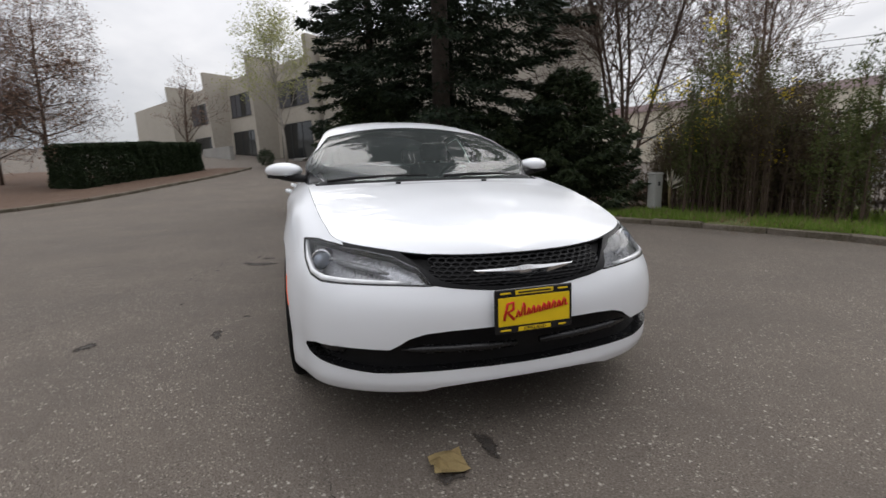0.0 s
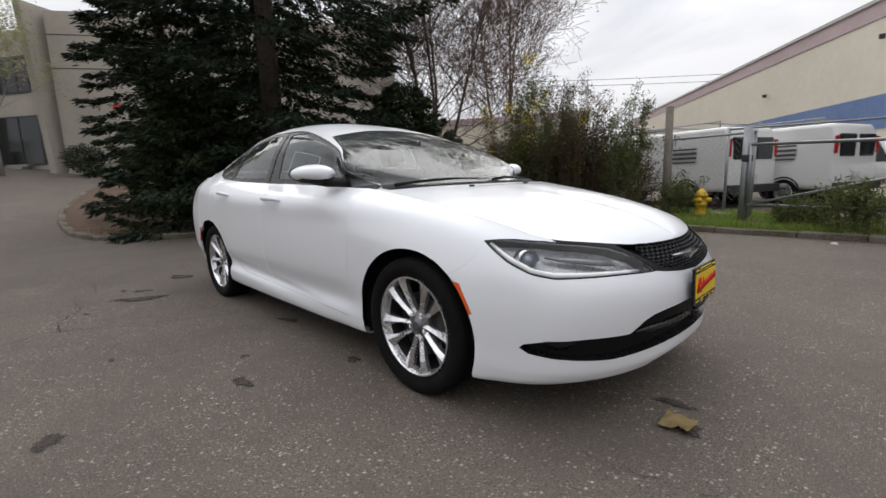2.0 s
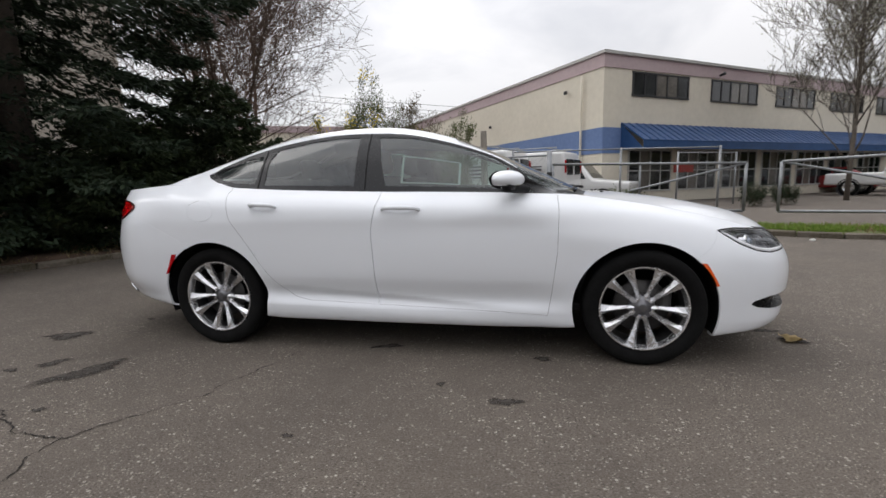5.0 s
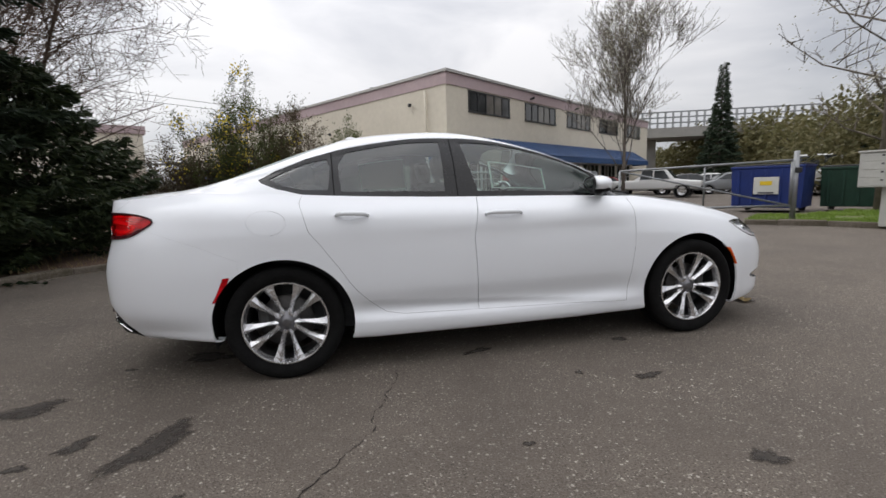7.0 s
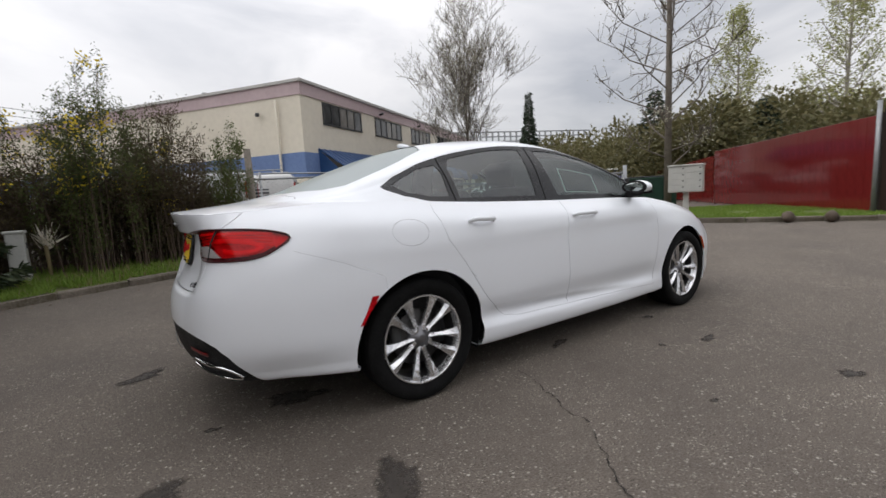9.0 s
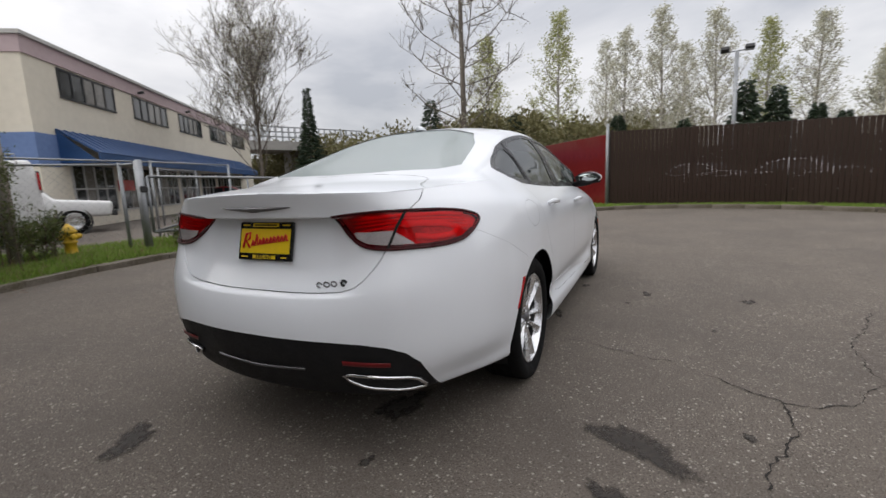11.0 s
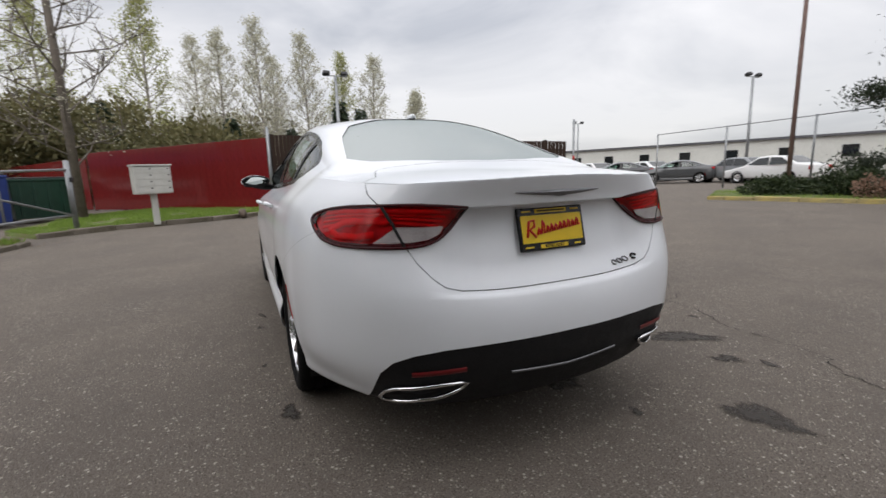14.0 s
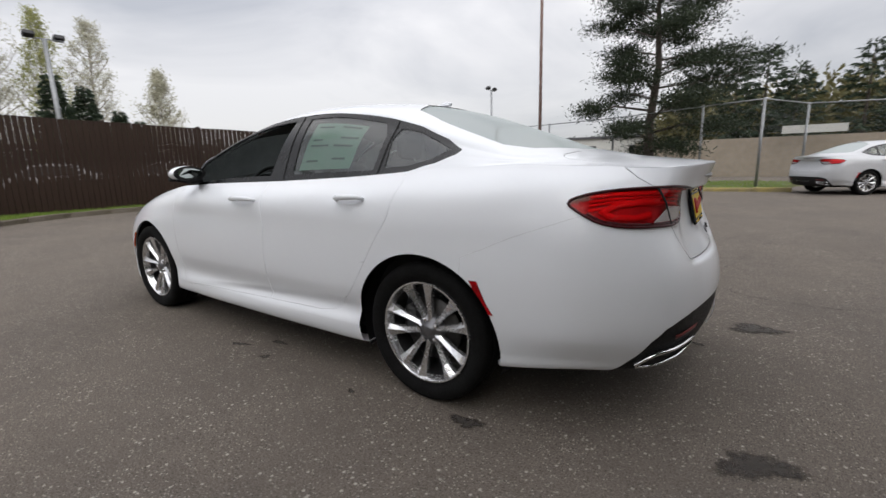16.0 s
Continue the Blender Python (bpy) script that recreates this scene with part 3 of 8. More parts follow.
def arch_uv(x0):
    pts = []
    for k in range(37):
        a = radians(-18 + 216 * k / 36)
        goal = np.array((x0 + ARCH * math.cos(a) * 1.03, WHEEL_Z + ARCH * math.sin(a)))
        u, v = SKIN_A.uv((goal[0], .91, goal[1]))
        for _ in range(4):
            p, pu, pv = (SKIN_A.at(np.array([q]), np.array([w]))[0][[0, 2]] for q, w in ((u, v), (u + .01, v), (u, v + .01)))
            du, dv = np.linalg.solve(np.array([(pu - p) / .01, (pv - p) / .01]).T, goal - p)
            u, v = u + float(np.clip(du, -.1, .1)), v + float(np.clip(dv, -.15, .15))
        pts.append((u, v))
    return pts + [(pts[-1][0], -.5), (pts[0][0], -.5)]


A_ALL = [("arch_front", arch_uv(WHEEL_X)), ("arch_rear", arch_uv(-WHEEL_X))] + A_REGIONS
CUT_A, CUT_B = cut_skin(SKIN_A, A_ALL, 5, 9), cut_skin(SKIN_B, B_REGIONS, 6, 5)
# The fuel flap is let into the right flank alone.
CUT_F = cut_skin(SKIN_A, A_ALL + [("fuel_flap", FUEL)], 5, 9)


def on_a(u, v, side=1, out=0.0):
    p = SKIN_A.at(np.array([u]), np.array([v]))[0] + SKIN_A.normal(np.array([u]), np.array([v]))[0] * out
    return Vector((p[0], p[1] * side, p[2]))


def on_b(u, v, side=1, out=0.0):
    p = SKIN_B.at(np.array([u]), np.array([v]))[0] + SKIN_B.normal(np.array([u]), np.array([v]))[0] * out
    return Vector((p[0], p[1] * side, p[2]))


car = thing("sedan", "white four-door sedan with tinted windows parked on the asphalt", "car")
body = skin_ob("body", region_mesh([(SKIN_A, CUT_A["rest"])], (1,)), PAINT, car, "glossy white painted flanks and roof")
_right = skin_ob("flank", region_mesh([(SKIN_A, CUT_F["rest"])], (-1,)), PAINT, car)
_top = skin_ob("roof", region_mesh([(SKIN_B, CUT_B["rest"])], (1, -1)), PAINT, car)
skin_ob("hood", region_mesh([(SKIN_B, CUT_B["hood"])], (1, -1), .0022, .014), PAINT, car)
skin_ob("trunk_lid", region_mesh([(SKIN_A, CUT_A["trunk_lid"] + CUT_A["lid_step"]), (SKIN_B, CUT_B["trunk_deck"])], (1, -1), .0034, .016), PAINT, car)
front_bumper = skin_ob("front_bumper", region_mesh([(SKIN_A, CUT_A["front_bumper"])], (1, -1), .0007, .012), PAINT, car)
rear_bumper = skin_ob("rear_bumper", region_mesh([(SKIN_A, CUT_A["rear_bumper"])], (1, -1), .0007, .012), PAINT, car)
skin_ob("rear_valance", region_mesh([(SKIN_A, CUT_A["valance"])], (1, -1), .001, .02, .006), BLACK_MATT, rear_bumper, "matt black lower valance")
skin_ob("chin", region_mesh([(SKIN_A, CUT_A["chin"])], (1, -1), 0, .03, .035), BLACK_MATT, front_bumper, "black underside of the bumper")
skin_ob("cowl", region_mesh([(SKIN_B, CUT_B["cowl"])], (1, -1), 0, 0, .012), BLACK_MATT, car)
skin_ob("fuel_flap", region_mesh([(SKIN_A, CUT_F["fuel_flap"])], (-1,), .0014, .01), PAINT, car)
for side in (1, -1):
    for name in ("front_door", "rear_door"):
        door = skin_ob(name, region_mesh([(SKIN_A, CUT_A[name])], (side,), .0018, .014), PAINT, car)
        # Door handle: a shell over a shallow cup.
        u0, v0 = (11.45, 6.9) if name == "front_door" else (13.9, 6.98)
        u0 = 10.55 if name == "front_door" else 13.25
        path = [on_a(u0 + du, v0, side, out) for du, out in ((-.36, .0), (-.3, .03), (-.12, .038), (.12, .038), (.26, .03), (.32, .0))]
        v_, f_ = tube(path, [.008, .013, .0145, .0145, .013, .008], 10)
        mesh_ob("door_handle", v_, f_, PAINT, True, door)
        ring = [on_a(u0 + .24 * math.cos(k * math.pi / 8), v0 + .2 * math.sin(k * math.pi / 8), side, .0015) for k in range(16)]
        mesh_ob("handle_cup", ring, [tuple(range(16)) if side > 0 else tuple(range(15, -1, -1))], PAINT, True, door)
    skin_ob("window_trim", region_mesh([(SKIN_B, CUT_B["window_trim"])], (side,), 0, .012, .002), BLACK_GLOSS, car, "black window surround")
    for name in ("front_side_window", "rear_side_window", "quarter_window"):
        if side > 0 and name == "front_side_window":
            continue  # wound down on the driver's side
        pane = skin_ob(name, region_mesh([(SKIN_B, CUT_B[name])], (side,), 0, 0, .006), DARK_GLASS if name != "front_side_window" else CAR_GLASS, car)
        pane.visible_shadow = False
    skin_ob("front_marker", region_mesh([(SKIN_A, CUT_A["front_marker"])], (side,), .001, .01, -.003), AMBER, front_bumper, "amber side marker")
    skin_ob("rear_marker", region_mesh([(SKIN_A, CUT_A["rear_marker"])], (side,), .001, .01, -.003), RED_LENS, rear_bumper, "red side marker")
for name in ("windshield", "rear_window"):
    pane = skin_ob(name, region_mesh([(SKIN_B, CUT_B[name])], (1, -1), 0, 0, .005), WINDSHIELD_GLASS if name == "windshield" else REAR_GLASS, car)
    pane.visible_shadow = False


# ---------------------------------------------------------------- the ground
from mathutils import geometry


def ground_z(x, y):
    """Level round the car; the drive climbs to the offices."""
    t = max(0.0, -10.0 - x)
    return .105 * (math.sqrt(t * t + 4) - 2) if t > 0 else 0.0


def asphalt_material():
    """Worn asphalt: brown-grey binder, pale and dark stones of a few millimetres, broad wear and patching."""
    m = material("worn_grey_asphalt", (.087, .072, .059), rough=.92, vary=.35, scale=.8, second=(.132, .111, .091), mottle=.35)
    nt = m.node_tree
    b = nt.nodes["Principled BSDF"]
    base = b.inputs["Base Color"].links[0].from_socket
    tc = nt.nodes.new("ShaderNodeTexCoord")
    # fine grain of the binder, then stones of three sizes, denser in some patches
    grain, tint = nt.nodes.new("ShaderNodeTexNoise"), nt.nodes.new("ShaderNodeMapRange")
    grain.inputs["Scale"].default_value, grain.inputs["Detail"].default_value, grain.inputs["Roughness"].default_value = 120, 6, .8
    tint.inputs["From Min"].default_value, tint.inputs["From Max"].default_value, tint.inputs["To Min"].default_value, tint.inputs["To Max"].default_value = .3, .7, .28, 1.72
    nt.links.new(tc.outputs["Object"], grain.inputs["Vector"])
    nt.links.new(grain.outputs["Fac"], tint.inputs["Value"])
    scale_ = nt.nodes.new("ShaderNodeVectorMath")
    scale_.operation = "SCALE"
    nt.links.new(base, scale_.inputs[0])
    nt.links.new(tint.outputs[0], scale_.inputs["Scale"])
    base = scale_.outputs[0]
    patch, dense = nt.nodes.new("ShaderNodeTexNoise"), nt.nodes.new("ShaderNodeMapRange")
    patch.inputs["Scale"].default_value, patch.inputs["Detail"].default_value = 1.6, 5
    dense.inputs["From Min"].default_value, dense.inputs["From Max"].default_value, dense.inputs["To Min"].default_value, dense.inputs["To Max"].default_value = .35, .65, .35, 1.0
    nt.links.new(tc.outputs["Object"], patch.inputs["Vector"])
    nt.links.new(patch.outputs["Fac"], dense.inputs["Value"])
    for size, low, colour, most in ((62, .026, (.42, .39, .345), .9), (105, .075, (.34, .31, .27), .85), (190, .15, (.235, .205, .18), .65), (120, .14, (.020, .017, .014), .8)):
        vo = nt.nodes.new("ShaderNodeTexVoronoi")
        vo.inputs["Scale"].default_value, vo.inputs["Randomness"].default_value = size, 1.0
        nt.links.new(tc.outputs["Object"], vo.inputs["Vector"])
        near = nt.nodes.new("ShaderNodeMapRange")
        near.inputs["From Min"].default_value, near.inputs["From Max"].default_value = .5, .3
        nt.links.new(vo.outputs["Distance"], near.inputs["Value"])
        sep = nt.nodes.new("ShaderNodeSeparateColor")
        nt.links.new(vo.outputs["Color"], sep.inputs[0])
        pick = nt.nodes.new("ShaderNodeMath")
        pick.operation = "LESS_THAN"
        pick.inputs[1].default_value = low * 1.9
        nt.links.new(sep.outputs[0], pick.inputs[0])
        mul, mul2 = nt.nodes.new("ShaderNodeMath"), nt.nodes.new("ShaderNodeMath")
        mul.operation = mul2.operation = "MULTIPLY"
        nt.links.new(near.outputs[0], mul.inputs[0])
        nt.links.new(pick.outputs[0], mul.inputs[1])
        nt.links.new(mul.outputs[0], mul2.inputs[0])
        mul3 = nt.nodes.new("ShaderNodeMath")
        mul3.operation = "MULTIPLY"
        mul3.inputs[1].default_value = most
        nt.links.new(dense.outputs[0], mul3.inputs[0])
        nt.links.new(mul3.outputs[0], mul2.inputs[1])
        mix = nt.nodes.new("ShaderNodeMix")
        mix.data_type = "RGBA"
        mix.inputs["B"].default_value = (*colour, 1)
        nt.links.new(mul2.outputs[0], mix.inputs["Factor"])
        nt.links.new(base, mix.inputs["A"])
        base = mix.outputs["Result"]
    nt.links.new(base, b.inputs["Base Color"])
    nz, bp = nt.nodes.new("ShaderNodeTexNoise"), nt.nodes.new("ShaderNodeBump")
    nz.inputs["Scale"].default_value, nz.inputs["Detail"].default_value = 160, 4
    nt.links.new(tc.outputs["Object"], nz.inputs["Vector"])
    bp.inputs["Strength"].default_value, bp.inputs["Distance"].default_value = .8, .006
    nt.links.new(nz.outputs["Fac"], bp.inputs["Height"])
    nt.links.new(bp.outputs[0], b.inputs["Normal"])
    return m


ASPHALT = asphalt_material()


def damp_material():
    """Soaked asphalt that fades out towards the stain's edge, broken by noise."""
    m = material("damp_dark_asphalt", (.022, .019, .017), rough=.75, vary=.5, scale=40, second=(.07, .058, .048), bump=.6, bump_scale=160)
    nt = m.node_tree
    b, out = nt.nodes["Principled BSDF"], nt.nodes["Material Output"]
    at, tc, nz = nt.nodes.new("ShaderNodeAttribute"), nt.nodes.new("ShaderNodeTexCoord"), nt.nodes.new("ShaderNodeTexNoise")
    at.attribute_name = "soak"
    nz.inputs["Scale"].default_value, nz.inputs["Detail"].default_value, nz.inputs["Roughness"].default_value = 26, 8, .7
    nt.links.new(tc.outputs["Object"], nz.inputs["Vector"])
    add, rg = nt.nodes.new("ShaderNodeMath"), nt.nodes.new("ShaderNodeMapRange")
    add.operation = "ADD"
    nt.links.new(at.outputs["Fac"], add.inputs[0])
    nt.links.new(nz.outputs["Fac"], add.inputs[1])
    rg.inputs["From Min"].default_value, rg.inputs["From Max"].default_value, rg.inputs["To Max"].default_value = .80, 1.22, .88
    nt.links.new(add.outputs[0], rg.inputs["Value"])
    tr, mx = nt.nodes.new("ShaderNodeBsdfTransparent"), nt.nodes.new("ShaderNodeMixShader")
    nt.links.new(rg.outputs[0], mx.inputs["Fac"])
    nt.links.new(tr.outputs[0], mx.inputs[1])
    nt.links.new(b.outputs[0], mx.inputs[2])
    nt.links.new(mx.outputs[0], out.inputs["Surface"])
    return m


DAMP = damp_material()
CRACK = material("crack_dirt", (.024, .020, .017), rough=1.0, vary=.4, scale=30)
KERB = material("weathered_concrete_kerb", (.17, .145, .12), rough=.95, vary=.6, scale=4, second=(.07, .06, .038), bump=.5, bump_scale=40, random_tint=.15)
KERB_YELLOW = material("faded_yellow_kerb", (.42, .33, .10), rough=.9, vary=.5, scale=5, second=(.22, .19, .12), bump=.4, bump_scale=40, random_tint=.1)
SOIL = material("brown_bark_mulch", (.075, .045, .03), rough=1.0, vary=.5, scale=5, second=(.12, .075, .05), bump=1.0, bump_scale=45)
TURF = material("mossy_turf", (.10, .155, .03), rough=1.0, vary=.4, scale=2.2, second=(.115, .10, .05), bump=.9, bump_scale=60)

xs = [-400, -200, -120, -80, -60] + [-50 + k for k in range(0, 80)] + [40, 60, 100, 200, 400]
ys = [-400, -200, -100, -60] + [-40 + 2 * k for k in range(0, 41)] + [60, 100, 200, 400]
gv = [(x, y, ground_z(max(x, -60), y)) for x in xs for y in ys]
gf = [(i * len(ys) + j, (i + 1) * len(ys) + j, (i + 1) * len(ys) + j + 1, i * len(ys) + j + 1) for i in range(len(xs) - 1) for j in range(len(ys) - 1)]
tagged(mesh_ob("ground", gv, gf, ASPHALT, True), "worn grey asphalt with fine stones, cracks and damp stains", "ground", kind="structure")

K_ISLAND = [(-24, 1.5), (-19, -.1), (-13.6, -1.2), (-9, -1.25), (-7.6, -.75), (-6.6, .6), (-5.9, 2.3), (-5.0, 3.85), (-3.6, 4.8), (-2.0, 5.45), (-.2, 6.0), (2.0, 6.05), (3.4, 5.95), (4.7, 5.5), (5.8, 4.9), (6.9, 4.75)]
K_WALL = [(8.0, 4.95), (8.9, 3.8), (9.7, 1.8), (10.5, .5), (11.25, -1.2), (11.25, -3.0), (10.6, -4.5), (9.4, -6.0), (7.6, -8.0)]
K_FAR = [(5.4, -12.4), (4.2, -12.7), (2.0, -13.2), (-.1, -13.6), (-3.6, -13.95)]
K_DRIVE = [(-12.2, -12.5), (-12.6, -10.6), (-14.2, -9.1), (-16.0, -8.1), (-18.9, -7.0), (-23.4, -5.4), (-27.0, -4.5)]


def rounded(line, step=.45):
    """A smooth run through plan points."""
    pts = [Vector((*p, 0)) for p in line]
    out = []
    for i in range(len(pts) - 1):
        p0, p1, p2, p3 = pts[max(i - 1, 0)], pts[i], pts[i + 1], pts[min(i + 2, len(pts) - 1)]
        n = max(2, int((p2 - p1).length / step))
        for k in range(n):
            t = k / n
            q = .5 * (2 * p1 + (p2 - p0) * t + (2 * p0 - 5 * p1 + 4 * p2 - p3) * t * t + (3 * p1 - p0 - 3 * p2 + p3) * t**3)
            out.append((q.x, q.y))
    return out + [line[-1]]


def kerb(name, line, mat_, label, height=.12, width=.17):
    """A run of kerb stones, each a little out of line."""
    ob = thing(name, label, "kerb", kind="structure")
    run = rounded(line, 1.1)
    for k in range(len(run) - 1):
        (x0, y0), (x1, y1) = run[k], run[k + 1]
        z0, z1 = ground_z(x0, y0), ground_z(x1, y1)
        d = Vector((x1 - x0, y1 - y0, z1 - z0))
        rnd = random.Random(k * 7 + len(run))
        bm = box_bm((d.length - .012, width, height + .1), (0, 0, height / 2 - .05), .022)
        for v in bm.verts:
            v.co += Vector((rnd.uniform(-.006, .006), rnd.uniform(-.008, .008), rnd.uniform(-.007, .007)))
        st = part("kerb_stone", bm, mat_, ob)
        st.matrix_world = Matrix.Translation((x0 + d.x / 2, y0 + d.y / 2, (z0 + z1) / 2 + rnd.uniform(-.01, .008))) @ d.to_track_quat("X", "Z").to_matrix().to_4x4()
    return ob


kerb("kerb", K_ISLAND, KERB, "low weathered concrete kerb along the planted verge", .095)
kerb("kerb", K_WALL, KERB, "low weathered concrete kerb before the board fence")
kerb("kerb", K_FAR, KERB_YELLOW, "faded yellow painted kerb across the turning circle")
kerb("kerb", K_DRIVE, KERB, "pale concrete kerb beside the office drive")


def bed(name, outline, mat_, label, rise=.09):
    """A planted bed, gently uneven, cut to an outline."""
    bm = bmesh.new()
    n = len(outline)
    xs_, ys_ = [p[0] for p in outline], [p[1] for p in outline]
    inner = [(min(xs_) + .6 * i, min(ys_) + .6 * j) for i in range(1, int((max(xs_) - min(xs_)) / .6) + 1) for j in range(1, int((max(ys_) - min(ys_)) / .6) + 1)]
    inner = [Vector(p) for p in inner if in_poly(outline, *p)]
    co, _, tris, _, _, _ = geometry.delaunay_2d_cdt([Vector(p) for p in outline] + inner, [(i, (i + 1) % n) for i in range(n)], [], 1, 1e-4)
    vs = [bm.verts.new((p.x, p.y, 0)) for p in co]
    for t in tris:
        bm.faces.new([vs[i] for i in t])
    for v in bm.verts:
        x, y = v.co.x, v.co.y
        v.co.z = ground_z(x, y) + rise + .05 * noise.noise(Vector((x * .9, y * .9, 3))) * (0 if v.is_boundary else 1)
    low = [e for e in bm.edges if e.is_boundary]
    ext = bmesh.ops.extrude_edge_only(bm, edges=low)
    for v in [g for g in ext["geom"] if isinstance(g, bmesh.types.BMVert)]:
        v.co.z -= rise + .15
    bmesh.ops.recalc_face_normals(bm, faces=bm.faces[:])
    return tagged(part(name, bm, mat_, None, "", True), label, "ground", kind="structure")


isl = rounded(K_ISLAND)
i_cut = min(range(len(isl)), key=lambda k: abs(isl[k][0] + 4.0) + (9 if isl[k][1] < 3 else 0))
BED_MULCH = isl[:i_cut + 1] + [(-4.6, 8.0), (-6, 11.5), (-14, 13), (-24, 12)]
VERGE = isl[i_cut:] + [(6.9, 5.6), (5.2, 6.0), (3.8, 6.9), (2.2, 8.4), (-1, 9.2), (-4.6, 8.0)]
wall_run = rounded(K_WALL)
STRIP = wall_run + [(8.4, -9.3), (11.6, -4.8), (12.35, -.1), (16.0, 3.8), (13.6, 5.9), (9.3, 5.9)]
FAR_BED = rounded(K_FAR) + [(-3.4, -15.5), (-4.4, -18), (3, -19), (7.5, -16)]
DRIVE_BED = rounded(K_DRIVE) + [(-27, -16), (-22, -22), (-13, -18)]
bed("planting_bed", BED_MULCH, SOIL, "brown bark mulch bed under the evergreens")
bed("grass_verge", VERGE, TURF, "rough mossy grass verge with dry leaves")
bed("grass_strip", STRIP, TURF, "short green grass strip before the board fence")
# Soil added here keeps the ground dark in the fence gaps.
bed("soil_yard", [(12.6, -.4), (12.2, -4.9), (11.0, -7.0), (13.6, -11.0), (19, -12), (25, 2), (20, 5.5)], SOIL, "brown soil added behind the slat fence to darken its gaps", .03)
bed("far_bed", FAR_BED, TURF, "mossy bed round the pine tree")
bed("drive_bed", DRIVE_BED, SOIL, "brown mulch bed beside the office drive")

# stains and cracks in the asphalt near the car
STAINS = [(-2.68, -.92, .23, .11, 4), (-1.88, -1.45, .25, .14, 52), (-2.23, -1.37, .11, .065, 40), (-2.38, -1.5, .06, .04, 0), (.62, -1.44, .10, .055, 10), (.57, -2.21, .10, .065, 0), (.27, -1.3, .04, .03, 0),
          (-.29, -1.88, .035, .025, 0), (-2.67, .63, .17, .12, 30), (-2.39, -.47, .05, .03, 0), (-1.95, -.38, .22, .12, 0), (-1.64, .96, .10, .06, 20), (-1.01, 1.04, .03, .022, 0), (.04, 1.0, .08, .03, 20), (-.16, .85, .08, .03, 0),
          (-.27, 1.03, .04, .03, 0), (2.33, -.17, .10, .05, 10), (2.43, -.34, .09, .075, 0), (-.19, -.8, .12, .05, 15), (.81, -.88, .08, .04, 0), (-1.66, -1.87, .05, .03, 0)]
for k, (x, y, a, b, turn) in enumerate(STAINS):
    rnd = random.Random(k)
    n = 28
    seeds = [rnd.uniform(0, 6.3) for _ in range(4)]
    pts = []
    for i in range(n):
        t = 2 * math.pi * i / n
        r = 1 + .22 * math.sin(2 * t + seeds[0]) + .18 * math.sin(3 * t + seeds[1]) + .12 * math.sin(5 * t + seeds[2]) + .10 * math.sin(9 * t + seeds[3])
        p = Matrix.Rotation(radians(turn), 2) @ Vector((a * r * math.cos(t), b * r * math.sin(t)))
        pts.append((x + p.x, y + p.y, .004))
    mid_ = [(x + (px - x) * .6, y + (py - y) * .6, .0045) for px, py, _ in pts]
    stain = mesh_ob("damp_stain", pts + mid_ + [(x, y, .005)], [(i, (i + 1) % n, n + (i + 1) % n, n + i) for i in range(n)] + [(n + i, n + (i + 1) % n, 2 * n) for i in range(n)], DAMP)
    soak = stain.data.attributes.new("soak", "FLOAT", "POINT")
    for i in range(2 * n + 1):
        soak.data[i].value = 0.0 if i < n else .60 if i < 2 * n else .85
    tagged(stain, "dark damp stain soaked into the asphalt", "stain", kind="structure")
CRACKS = [[(-.74, -.95), (-.84, -1.3), (-.92, -1.6), (-1.1, -1.82), (-1.28, -2.05)], [(-1.28, -2.05), (-1.52, -2.02), (-1.75, -1.96), (-2.05, -1.89), (-2.51, -1.86), (-2.62, -1.7), (-3.06, -1.64), (-3.42, -1.72)],
          [(-1.28, -2.05), (-1.29, -2.17), (-1.2, -2.34), (-1.03, -2.41), (-.87, -2.56), (-.38, -2.6), (.5, -2.95)], [(2.2, -.75), (2.5, -.74), (2.75, -.62)], [(-2.05, -1.89), (-2.4, -2.5), (-2.9, -4.8)], [(-1.8, -4.0), (1.4, -4.4), (4.0, -3.7)]]
for k, line in enumerate(CRACKS):
    rnd = random.Random(k + 50)
    verts, wander = [], 0.0
    for i in range(len(line) - 1):
        (x0, y0), (x1, y1) = line[i], line[i + 1]
        m = max(3, int(math.hypot(x1 - x0, y1 - y0) / .022))
        d = Vector((x1 - x0, y1 - y0)).normalized()
        for j in range(m + (i == len(line) - 2)):
            t = j / m
            wander = wander * .86 + rnd.gauss(0, .0095)
            w = (.0026 if k < 3 else .0013) * rnd.choice((.25, .6, .9, 1.2, 1.9)) * rnd.uniform(.7, 1.3)
            px, py = x0 + (x1 - x0) * t - d.y * wander, y0 + (y1 - y0) * t + d.x * wander
            verts += [(px - d.y * w, py + d.x * w, .0035), (px + d.y * w, py - d.x * w, .0035)]
    faces = [(2 * i, 2 * i + 1, 2 * i + 3, 2 * i + 2) for i in range(len(verts) // 2 - 1)]
    tagged(mesh_ob("asphalt_crack", verts, faces, CRACK), "thin branching crack in the asphalt", "crack", kind="structure")

PLATE_YELLOW = material("yellow_plate_insert", (.80, .55, .01), rough=.4, vary=.08, scale=20)
PLATE_RED = material("red_plate_script", (.55, .01, .012), rough=.4)
PAPER_GREEN = material("pale_green_window_sheet", (.50, .68, .60), rough=.7, vary=.08, scale=12)
PAPER_WHITE = material("white_sheet_border", (.72, .76, .74), rough=.7, vary=.08, scale=12)
PRINT = material("grey_print_bars", (.18, .24, .23), rough=.8)


